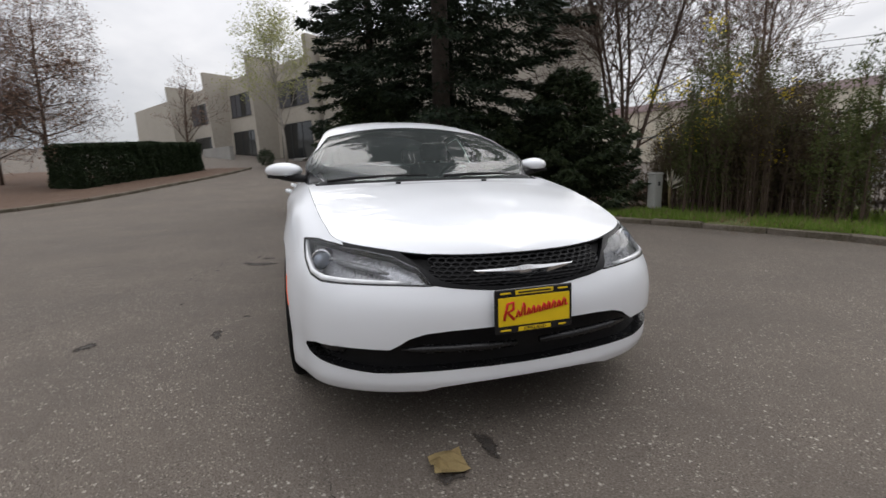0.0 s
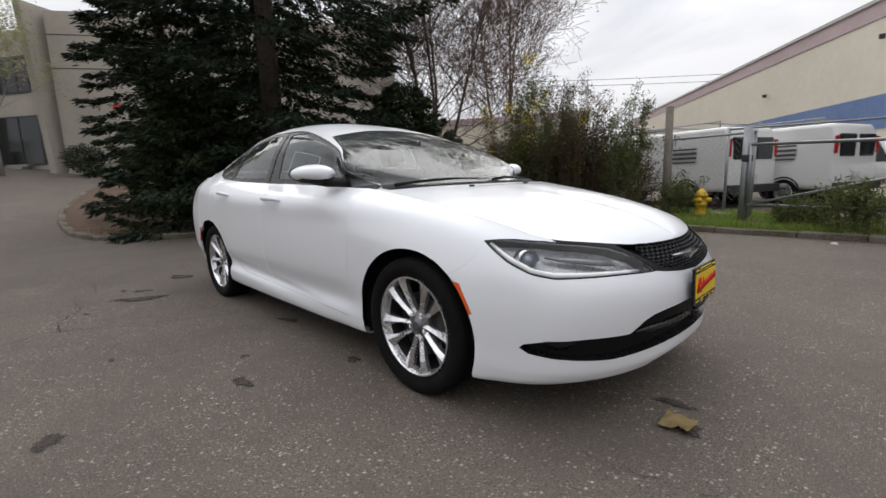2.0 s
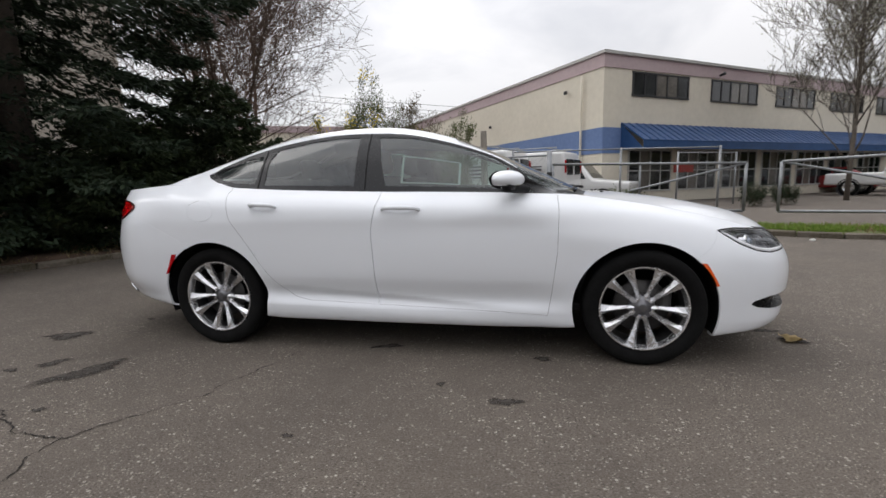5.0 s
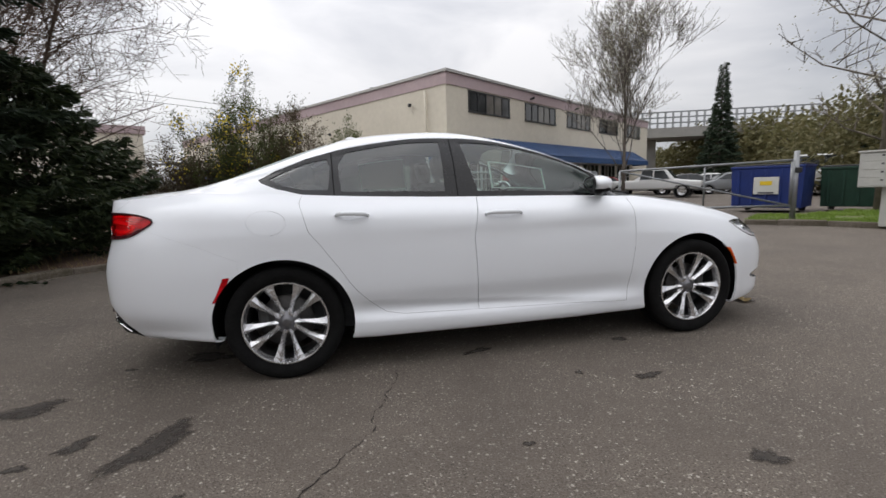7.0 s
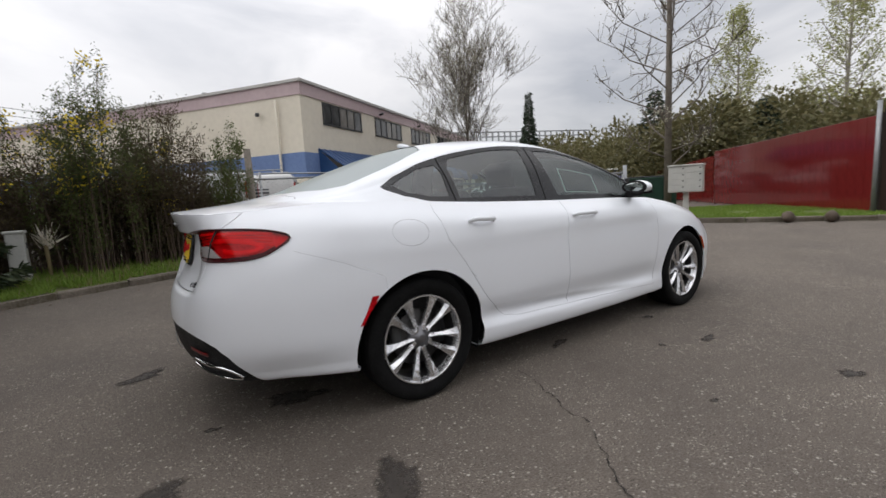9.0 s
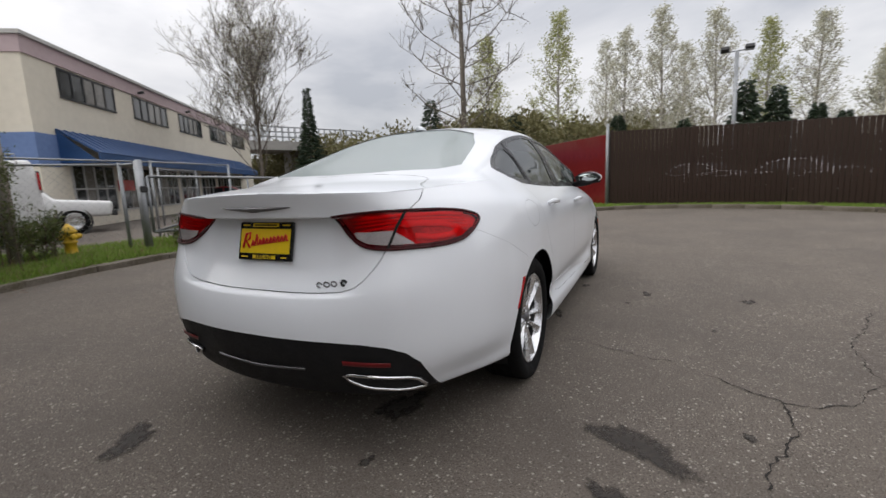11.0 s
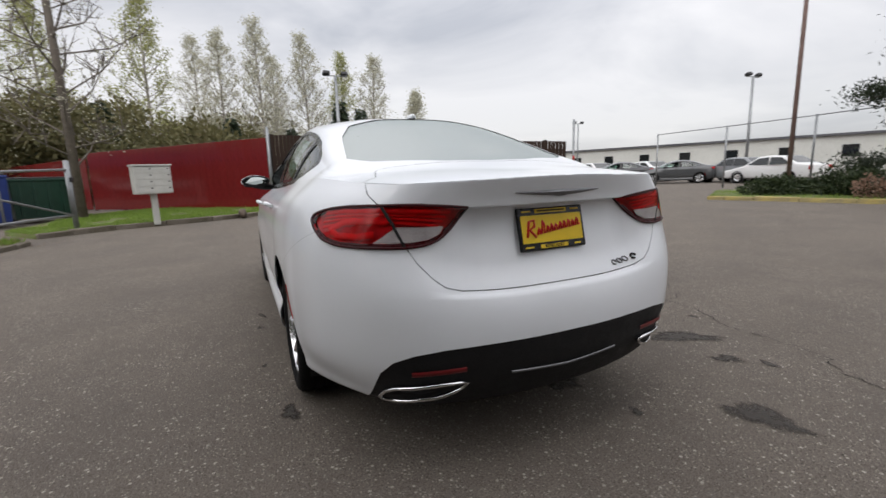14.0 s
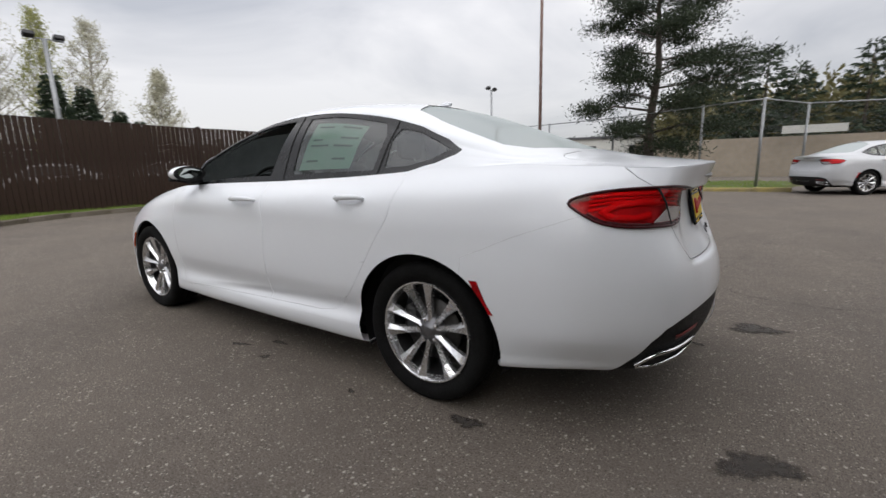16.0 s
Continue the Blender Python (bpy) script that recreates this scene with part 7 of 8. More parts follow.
# ---- taupe offices with tall fins
office = thing("office_building", "taupe two-storey office building with tall concrete fins", "building")
FINS = [(-29.2, -.15), (-35.7, -4.65), (-42.5, -9.2), (-50.0, -14.2), (-65, -24.0)]
OD = Vector((-35.8, -23.7, 0)).normalized()
ON = Vector((OD.y, -OD.x, 0))
if ON.dot(Vector((30, 0, 0))) < 0:
    ON = -ON
TOP, BASE = 10.5, 1.6
for k, (x, y) in enumerate(FINS[:4]):
    base = Vector((x, y, 0))
    a, b, c, d_ = base, base + OD * .45, base + OD * .45 - ON * 2.2, base - ON * 2.2
    v, f = prism([(q.x, q.y) for q in (a, b, c, d_)], BASE - .5, TOP)
    # fins lean out towards the top
    v = [(vx + ON.x * .5 * (i >= 4 and i in (4, 5)), vy + ON.y * .5 * (i >= 4 and i in (4, 5)), vz) for i, (vx, vy, vz) in enumerate(v)]
    mesh_ob("fin", v, f, TAUPE, False, office)
for k in range(len(FINS) - 1):
    p, q = FINS[k], FINS[k + 1]
    L = math.hypot(q[0] - p[0], q[1] - p[1])
    v, f = slab(p, OD, ON, .45, L, -2.3, -1.5, BASE - .5, TOP - .55)
    wall = mesh_ob("wall", v, f, TAUPE, False, office)
    o = Vector((p[0], p[1], 0)) - ON * 1.5
    if k < 3:
        wall_window(office, (o.x, o.y), OD, ON, 1.2, L - .6, 6.6, 8.5, 7, FRAME_DARK, [LOUVRE, PANE, LOUVRE])
        wall_window(office, (o.x, o.y), OD, ON, 1.2, L - .6, 2.5, 5.2, 4, FRAME_DARK, [PANE])
# steps and landing at the entrance
for k in range(6):
    o = Vector((-29.2, -.7, 0)) + OD * 3.2 - ON * (.3 * k)
    v, f = slab((o.x, o.y), OD, ON, 0, 1.6, -.32, 0, BASE + .15 * k, BASE + .15 * k + .12)
    mesh_ob("entrance_step", v, f, CONCRETE, False, office)
o = Vector((-36.5, -6.2, 0)) + ON * 1.0
v, f = slab((o.x, o.y), OD, ON, 0, 5.2, -.3, 0, BASE, BASE + 2.0)
mesh_ob("ramp_wall", v, f, CONCRETE, False, office)
# the long end wall towards the evergreens
E0, E1 = Vector((-29.0, .3, 0)), Vector((-19.4, 15.8, 0))
ed = (E1 - E0).normalized()
en = Vector((ed.y, -ed.x, 0))
v, f = slab((E0.x, E0.y), ed, en, 0, (E1 - E0).length, -4, 0, 0, TOP - .3)
mesh_ob("end_wall", v, f, TAUPE, False, office)
for z in (7.3, 9.0):
    v, f = slab((E0.x, E0.y), ed, en, 0, (E1 - E0).length, -.1, .012, z, z + .05)
    mesh_ob("wall_joint", v, f, TAUPE_DARK, False, office)
v, f = slab((E0.x, E0.y), ed, en, 2.6, 3.1, 0, .03, 5.2, 5.5)
mesh_ob("wall_sign", v, f, material("red_sign_paint", (.45, .04, .03)), False, office)
white_hall = thing("white_hall", "low white building behind the budding trees", "building")
v, f = prism([(-62, -38), (-50, -45), (-56, -56), (-68, -49)], 0, 7.0)
mesh_ob("wall", v, f, OFF_WHITE, False, white_hall)
v, f = prism([(-61.6, -37.6), (-49.6, -45), (-56, -56.4), (-68.4, -49)], 7.0, 7.4)
mesh_ob("roof", v, f, FRAME_PALE, False, white_hall)


# ---- board fences: maroon and dark brown panels
def board_fence(name, label, p, q, top_p, top_q, step, mat_, z_base=.05, gap=-.0005):
    ob = thing(name, label, "fence")
    L = math.hypot(q[0] - p[0], q[1] - p[1])
    n = int(L / step)
    d, nn = frame_axes(p, q)
    ang = math.atan2(d.y, d.x)
    shared = {}
    for k in range(n):
        t = (k + .5) / n
        h = top_p + (top_q - top_p) * t + .006 * math.sin(k * 12.9)
        key = round(h, 1)
        if key not in shared:
            bm = box_bm((L / n - gap, .03 if gap < 0 else .016, 1.0), (0, 0, .5), .004, None, 1)
            me = bpy.data.meshes.new("board")
            bm.to_mesh(me)
            bm.free()
            me.materials.append(mat_)
            shared[key] = me
        b = new("board", shared[key])
        b.parent = ob
        b.matrix_world = Matrix.Translation((p[0] + (q[0] - p[0]) * t, p[1] + (q[1] - p[1]) * t, z_base)) @ Matrix.Rotation(ang, 4, "Z") @ Matrix.Translation((0, .0015 * math.sin(k * 7.7), 0)) @ Matrix.Diagonal((1, 1, h - z_base, 1))
    for z in (.5, 1.7):
        v, f = slab(p, d, nn, 0, L, .03, .09, z, z + .09)
        if nn.dot(Vector((p[0], p[1], 0))) < 0:
            v, f = slab(p, d, -nn, 0, L, .03, .09, z, z + .09)
        mesh_ob("rail", v, f, FENCE_FRAME, False, ob)
    for k in range(int(L / 2.4) + 1):
        s = min(k * 2.4, L)
        outw = nn if nn.dot(Vector((p[0], p[1], 0))) > 0 else -nn
        o = Vector((p[0], p[1], 0)) + d * s + outw * .13
        v, f = prism([(o.x - .05, o.y - .05), (o.x + .05, o.y - .05), (o.x + .05, o.y + .05), (o.x - .05, o.y + .05)], -.1, top_p + (top_q - top_p) * s / L + .05)
        mesh_ob("post", v, f, FENCE_FRAME, False, ob)
    return ob


board_fence("board_fence", "glossy maroon board fence rising towards the corner post", (12.35, .05), (18.4, 6.35), 2.42, 2.28, .3, RED_BOARD)
board_fence("board_fence", "glossy maroon board fence behind the dumpsters", (18.5, 6.45), (26, 13.2), 2.1, 1.8, .3, RED_BOARD)
board_fence("board_fence", "tall dark brown fence of narrow slats with open gaps", (12.25, -.1), (11.65, -4.8), 2.5, 2.34, .12, BROWN_BOARD, .05, .007)
board_fence("board_fence", "tall dark brown fence of narrow slats with open gaps", (11.645, -4.815), (8.6, -9.4), 2.34, 2.02, .12, BROWN_BOARD, .05, .008)
v, f = tube([(12.2, 0, -.1), (12.22, .0, 1.4), (12.2, .0, 2.75)], [.06, .055, .05], 8)
tagged(mesh_ob("corner_post", v, f, GALV, True), "tall grey steel post where the fences meet", "post")
v, f = slab((12.35, .05), *frame_axes((12.35, .05), (18.4, 6.35)), .3, .62, -.06, -.02, 2.05, 2.3)
v2, f2 = slab((12.35, .05), *frame_axes((12.35, .05), (18.4, 6.35)), 3.3, 3.6, .02, .05, 1.3, 1.6)
notice = mesh_ob("fence_notice", *slab((12.35, .05), *frame_axes((12.35, .05), (18.4, 6.35)), 3.4, 3.65, .025, .04, 1.45, 1.72), OFF_WHITE)
tagged(notice, "small white notice fixed to the maroon fence", "sign")


# red and white barrier pole at the open end of the slat fence
pole_end = thing("barrier_pole", "tall grey pole with red and white bands at the fence end", "pole", Matrix.Translation((8.45, -9.6, 0)))
v, f = tube([(0, 0, -.1), (0, 0, 2.75)], .04, 10)
mesh_ob("post", v, f, GALV, True, pole_end)
for k in range(7):
    v, f = tube([(0, 0, .35 + k * .17), (0, 0, .51 + k * .17)], .046, 10)
    mesh_ob("band", v, f, material("red_band_paint", (.40, .025, .02), rough=.5, vary=.2, scale=9) if k % 2 == 0 else OFF_WHITE, True, pole_end)


# ---- chain-link fence and the pipe gate
def mesh_net(p, q, z0, z1, cell=.11, r=.0013):
    """A wire net of crossing diagonals between two posts."""
    d = Vector((q[0] - p[0], q[1] - p[1], 0))
    L = d.length
    d.normalize()
    H = z1 - z0
    pieces = []
    for sgn in (1, -1):
        k = -H
        while k < L:
            s0, s1 = max(k, 0), min(k + H, L)
            if s1 > s0:
                za, zb = (s0 - k, s1 - k) if sgn > 0 else (H - (s0 - k), H - (s1 - k))
                a, b = Vector((p[0], p[1], z0 + za)) + d * s0, Vector((p[0], p[1], z0 + zb)) + d * s1
                pieces.append(tube([a, b], r, 3, False))
            k += cell
    v, f = join(pieces)
    return np.array([tuple(x) for x in v]), np.array(f)


def wire_fence(label, pts, top, net=True, post_r=.032, cell=.12):
    ob = thing("wire_fence", label, "fence")
    for x, y in pts:
        v, f = tube([(x, y, -.1), (x, y, top + .04)], post_r, 10)
        mesh_ob("post", v, f, GALV, True, ob)
    for (x0, y0), (x1, y1) in zip(pts, pts[1:]):
        v, f = tube([(x0, y0, top), (x1, y1, top)], .021, 8)
        mesh_ob("rail", v, f, GALV, True, ob)
        if net:
            vn, fn = mesh_net((x0, y0), (x1, y1), .08, top, cell)
            tagged(fast_mesh("wire_net", vn, fn, GALV, ob), kind="stuff")
    return ob


wire_fence("galvanised wire fence overgrown by brambles", [(-9.0, 8.6), (-6.2, 8.5), (-3.3, 8.2), (-.44, 7.72)], 1.85)
wire_fence("galvanised wire fence behind the hydrant", [(-.44, 7.9), (1.12, 7.4), (1.15, 6.95)], 1.66)
wire_fence("galvanised wire fence panel before the blue awning", [(5.9, 14.0), (8.43, 15.6)], 1.95)
wire_fence("galvanised wire fence of the van yard", [(.2, 9.6), (3.2, 9.9), (6.0, 10.6)], 1.9, False)
v, f = tube([(-.44, 7.7, -.1), (-.43, 7.69, 1.2), (-.44, 7.7, 2.32)], [.085, .08, .075], 10)
tagged(mesh_ob("timber_post", v, f, WOOD_POST, True), "thick weathered timber post at the end of the fence", "post")


def gate_leaf(p, q, label, flip):
    ob = thing("pipe_gate", label, "gate")
    zt, zb = 1.42, .42
    P, Q = Vector((p[0], p[1], 0)), Vector((q[0], q[1], 0))
    for a, b in ((P + up * zt, Q + up * (zt - .12)), (P + up * zb, Q + up * zb), (P + up * zb, P + up * zt), (Q + up * zb, Q + up * (zt - .12))):
        v, f = tube([a, b], .027, 8)
        mesh_ob("rail", v, f, GALV, True, ob)
    a, b = (P + up * zb, Q + up * (zt - .12)) if flip else (P + up * zt, Q + up * zb)
    v, f = tube([a, b], .022, 8)
    mesh_ob("brace", v, f, GALV, True, ob)
    m = (P + Q) / 2
    v, f = tube([m + up * zb, m + up * (zt - .06)], .02, 8)
    mesh_ob("upright", v, f, GALV, True, ob)
    return ob


for x, y, h in ((1.12, 6.8, 1.72), (8.75, 4.45, 1.62)):
    v, f = tube([(x, y, -.1), (x, y, h)], .055, 12)
    gp = mesh_ob("gate_post", v, f, GALV, True)
    tagged(gp, "stout galvanised gate post", "post")
    part("hinge", box_bm((.16, .1, .12), (x + .03, y - .02, 1.2), .02), FRAME_DARK, gp)
gate_leaf((1.2, 6.75), (4.6, 5.65), "long galvanised pipe gate leaf with a diagonal brace", True)
gate_leaf((8.65, 4.45), (5.1, 5.5), "long galvanised pipe gate leaf with a diagonal brace", True)
# wire fence across the turning circle
wire_fence("tall galvanised wire fence beside the retaining wall", [(2.4, -17.6), (-1.05, -15.5), (-2.73, -14.6), (-4.0, -17.4), (-7.5, -18.6), (-12, -19.4)], 2.75, True, .04, .16)
wire_fence("tall galvanised wire fence along the parking lot", [(2.4, -17.6), (5.6, -18.5), (9.4, -19.3), (13.6, -20.0)], 2.75, False, .04)
ret = thing("retaining_wall", "beige concrete retaining wall behind the wire fence", "wall", kind="structure")
v, f = prism([(-14, -24), (3, -25), (3, -25.4), (-14, -24.4)], 0, 1.9)
mesh_ob("wall", v, f, material("beige_concrete", (.34, .29, .23), rough=.9, vary=.2, scale=.5, bump=.2, bump_scale=15), False, ret)
v, f = prism([(-5.9, -23.9), (-3.6, -23.96), (-3.6, -24.0), (-5.9, -23.95)], 2.0, 2.35)
tagged(mesh_ob("street_sign", v, f, OFF_WHITE), "small white sign on the retaining wall", "sign")


# ---- poles and lights
def flood_mast(x, y, h, label, heads=2, r=.05):
    ob = thing("light_mast", label, "lamp", Matrix.Translation((x, y, 0)))
    v, f = tube([(0, 0, -.1), (0, 0, h)], [r * 1.4, r], 10)
    mesh_ob("mast", v, f, GALV, True, ob)
    v, f = tube([(-.1, -.7, h), (.1, .7, h)], .03, 6)
    mesh_ob("crossbar", v, f, GALV, True, ob)
    for k in range(heads):
        part("floodlight", box_bm((.34, .42, .2), (0, -.55 + 1.1 * k / max(1, heads - 1), h + .12), .04, Matrix.Rotation(radians(25), 4, "Y")), FRAME_DARK, ob)


flood_mast(25.0, -5.15, 7.2, "steel mast with two dark floodlights behind the fence", 2, .09)
flood_mast(16.2, -32.3, 7.0, "steel mast with floodlights over the parking lot", 2, .08)
flood_mast(40, -38, 6.5, "steel mast with floodlights over the parking lot", 2, .08)
v, f = tube([(5.05, -16.0, -.1), (5.05, -16.0, 5), (5.05, -16.0, 12.5)], [.075, .065, .05], 10)
tagged(mesh_ob("tall_pole", v, f, material("rusty_brown_pole", (.22, .14, .12), rough=.7, vary=.4, scale=5), True), "tall slim rusty brown pole by the kerb", "pole")
v, f = tube([(10.0, -7.4, -.05), (10.0, -7.4, .86)], .05, 10)
wp = mesh_ob("marker_post", v, f, OFF_WHITE, True)
tagged(wp, "short white post with a small box on top", "post")
part("post_box", box_bm((.12, .2, .12), (10.0, -7.45, .9), .02), OFF_WHITE, wp)
# ---- overhead cables beyond the bushes
for k, (za, zb) in enumerate(((10.6, 9.84), (10.05, 9.23))):
    a, b = Vector((-50.8, 30.6, za + 2.3)), Vector((21.3, 58.0, zb - 2.3))
    pts = [a.lerp(b, t / 14) - Vector((0, 0, 1.1 * (1 - (t / 7 - 1) ** 2))) + Vector((0, 0, .9)) for t in range(15)]
    v, f = tube(pts, .022, 5)
    tagged(mesh_ob("overhead_cable", v, f, FRAME_DARK, True), "thin dark overhead cable against the sky", "cable")
for k, (x, y) in enumerate(((-50.8, 30.6), (21.3, 58.0))):
    v, f = tube([(x, y, -.2), (x, y, 7), (x, y, 13.6 - 4.6 * k)], [.16, .14, .11], 10)
    tagged(mesh_ob("cable_pole", v, f, WOOD_POST, True), "weathered timber pole carrying the cables", "pole")

# ---- mailbox unit, dumpsters, hydrant, service box
mail = thing("mailbox_unit", "pale metal cluster mailbox on a square post", "mailbox", Matrix.Translation((9.12, 2.95, .08)) @ Matrix.Rotation(radians(200), 4, "Z"))
METAL_PALE = material("pale_painted_metal", (.46, .46, .43), rough=.45, vary=.15, scale=4)
part("post", box_bm((.13, .13, .78), (0, 0, .36), .012), METAL_PALE, mail)
cab = part("cabinet", box_bm((.42, .78, .66), (0, 0, 1.06), .015), METAL_PALE, mail)
part("cap", box_bm((.47, .83, .04), (0, 0, 1.41), .01), METAL_PALE, mail)
for j in range(4):
    for k in (0, 2):
        part("mail_door", box_bm((.006, .36, .145), (.2125, -.1875 + .1875 * k, 1.30 - .155 * j), .004), METAL_PALE, cab)
        part("mail_slot", box_bm((.004, .04, .03), (.2155, -.05 + .1875 * k, 1.33 - .155 * j), .002), FRAME_DARK, cab)


def dumpster(x, y, turn, size, mat_, label, sign):
    ob = thing("dumpster", label, "dumpster", Matrix.Translation((x, y, .05)) @ Matrix.Rotation(radians(turn), 4, "Z"))
    L, W, H = size
    bm = box_bm((L, W, H), (0, 0, H / 2 + .1), .02)
    for v in bm.verts:
        if v.co.z > H * .8:
            v.co.x *= 1.04
            v.co.y *= 1.06
    part("bin", bm, mat_, ob)
    for k in range(-2, 3):
        part("rib", box_bm((.07, W + .10, H * .85), (k * L / 5.0, 0, H / 2 + .1), .01), mat_, ob)
    part("rim", box_bm((L + .1, W + .12, .07), (0, 0, H + .08), .015), mat_, ob)
    part("lid", box_bm((L, W, .05), (0, 0, H + .14), .02), FRAME_DARK, ob)
    for k in (-1, 1):
        part("caster", box_bm((.16, .12, .14), (k * L * .4, W * .3, .04), .03), FRAME_DARK, ob)
    if sign:
        s = part("sign_panel", box_bm((.62, .012, .5), (.02, -W / 2 - .075, H * .62), .004), OFF_WHITE, ob)
        part("sign_mark", box_bm((.3, .008, .12), (.02, -W / 2 - .084, H * .68), .002), material("yellow_sign_mark", (.65, .45, .02), rough=.5), s)
        part("sign_bar", box_bm((.4, .008, .05), (.02, -W / 2 - .084, H * .45), .002), LOUVRE, s)


BLUE_BIN = material("blue_painted_steel", (.012, .030, .16), rough=.45, vary=.3, scale=3)
GREEN_BIN = material("dark_green_painted_steel", (.010, .045, .028), rough=.5, vary=.35, scale=3)
dumpster(11.75, 7.6, -62, (1.74, 1.3, 1.22), BLUE_BIN, "blue steel dumpster with a white sign", True)
dumpster(13.5, 6.4, -60, (1.6, 1.1, 1.12), GREEN_BIN, "dark green steel dumpster beside the blue one", False)

meter = thing("meter_post", "white post with a small box on the grass strip", "post", Matrix.Translation((9.15, -7.75, .06)))
v, f = tube([(0, 0, -.05), (.0, -.03, .5), (.02, -.06, .92)], [.045, .045, .04], 10)
mesh_ob("post", v, f, OFF_WHITE, True, meter)
part("meter_box", box_bm((.14, .26, .2), (.0, -.2, .88), .02), OFF_WHITE, meter)

HYDRANT = material("yellow_hydrant_paint", (.62, .40, .02), rough=.5, vary=.3, scale=12, second=(.45, .27, .02))
hyd = thing("fire_hydrant", "yellow cast iron fire hydrant in the grass", "hydrant", Matrix.Translation((.27, 7.6, .06)) @ Matrix.Diagonal((.88, .88, .88, 1)))
v, f = lathe([(.0, 0), (.15, 0), (.15, .03), (.105, .04), (.10, .30), (.125, .31), (.125, .34), (.10, .35), (.10, .50), (.135, .51), (.135, .54), (.115, .56), (.09, .62), (.05, .655), (.03, .66), (.03, .69), (0, .69)], 20)
mesh_ob("barrel", v, f, HYDRANT, True, hyd)
for a in (0, 180, 270):
    v, f = lathe([(0, .2), (.045, .2), (.05, .19), (.05, .15), (.06, .145), (.06, .12), (.045, .11), (.045, .05)], 12)
    o = mesh_ob("nozzle_cap", v, f, HYDRANT, True, hyd)
    o.matrix_local = Matrix.Translation((0, 0, .43)) @ Matrix.Rotation(radians(a), 4, "Z") @ Matrix.Rotation(radians(90), 4, "Y")
svc = thing("service_box", "small pale grey service pillar in the grass", "utility box", Matrix.Translation((-4.15, 6.35, .05)))
part("pillar", box_bm((.22, .2, .82), (0, 0, .40), .02), METAL_PALE, svc)
part("cover", box_bm((.25, .23, .05), (0, 0, .83), .015), METAL_PALE, svc)
part("lock", box_bm((.012, .05, .09), (.115, 0, .62), .004), FRAME_DARK, svc)

gp_ = np.random.default_rng(77)
tip_ = unit(gp_.normal(size=(26, 3)) * np.array([.7, .7, .3]) + np.array([.3, .2, .9]))
v, f = blades(np.tile([-3.82, 6.45, .62], (26, 1)) + gp_.normal(size=(26, 3)) * .03, tip_, gp_.uniform(.18, .42, 26), .035)
tagged(fast_mesh("grass_tuft", v, f, leafy("bleached_straw", (.62, .56, .46), (.75, .70, .60), .3)), "bleached tuft of dry grass by the service pillar", "grass", kind="stuff")
v, f = tube([(-3.82, 6.45, .0), (-3.83, 6.44, .64)], [.02, .03], 6)
tagged(mesh_ob("grass_stem", v, f, STRAW, True), "dry grass stem carrying a bleached tuft", "grass")

# ---- elevated road far off
via = thing("viaduct", "grey concrete elevated road with a truss railing", "bridge")
v, f = obox((38, 64.2), (68, 53), 9, 7.4, 8.8)
mesh_ob("deck", v, f, CONCRETE, False, via)
for k in range(4):
    t = k / 3
    x, y = 38 + 28 * t, 64.2 - 10.4 * t
    v, f = prism([(x - .9, y - .9), (x + .9, y - .9), (x + .9, y + .9), (x - .9, y + .9)], 0, 7.4)
    mesh_ob("pier", v, f, CONCRETE, False, via)
for z in (9.4, 10.2, 11.0):
    v, f = obox((36.5, 60.0), (66.5, 48.8), .16, z, z + .18)
    mesh_ob("railing", v, f, GALV, False, via)
for k in range(30):
    t = k / 29
    x, y = 36.5 + 30 * t, 60.0 - 11.2 * t
    v, f = prism([(x - .1, y - .1), (x + .1, y - .1), (x + .1, y + .1), (x - .1, y + .1)], 8.8, 11.1)
    mesh_ob("railing_post", v, f, GALV, False, via)
# ---- low white hall along the parking lot
hall = thing("parking_hall", "long low white hall beyond the parked cars", "building")
HP, HQ = (62.0, -46.0), (-4.0, -63.0)
hd, hn = frame_axes(HQ, HP)
HL = math.hypot(HP[0] - HQ[0], HP[1] - HQ[1])
if hn.dot(Vector((-HQ[0], -HQ[1], 0))) < 0:
    hn = -hn
v, f = slab(HQ, hd, hn, 0, HL, -14, 0, -.2, 3.6)
mesh_ob("wall", v, f, OFF_WHITE, False, hall)
v, f = slab(HQ, hd, hn, -.3, HL + .3, -14.3, .35, 3.6, 3.85)
mesh_ob("roof", v, f, LOUVRE, False, hall)
for k in range(12):
    wall_window(hall, HQ, hd, hn, 3 + k * 5.4, 4.3 + k * 5.4, 1.5, 2.6, 1, FRAME_DARK, [PANE])


# ---------------------------------------------------------------- other vehicles
GLASS_FAR = material("dark_vehicle_glass", (.02, .024, .026), rough=.06, vary=.2, scale=2, spec=.8)
TAIL_RED = material("tail_light_red", (.35, .01, .012), rough=.2, coat=.5)
LAMP_PALE = material("pale_lamp", (.6, .6, .58), rough=.2, coat=.5)


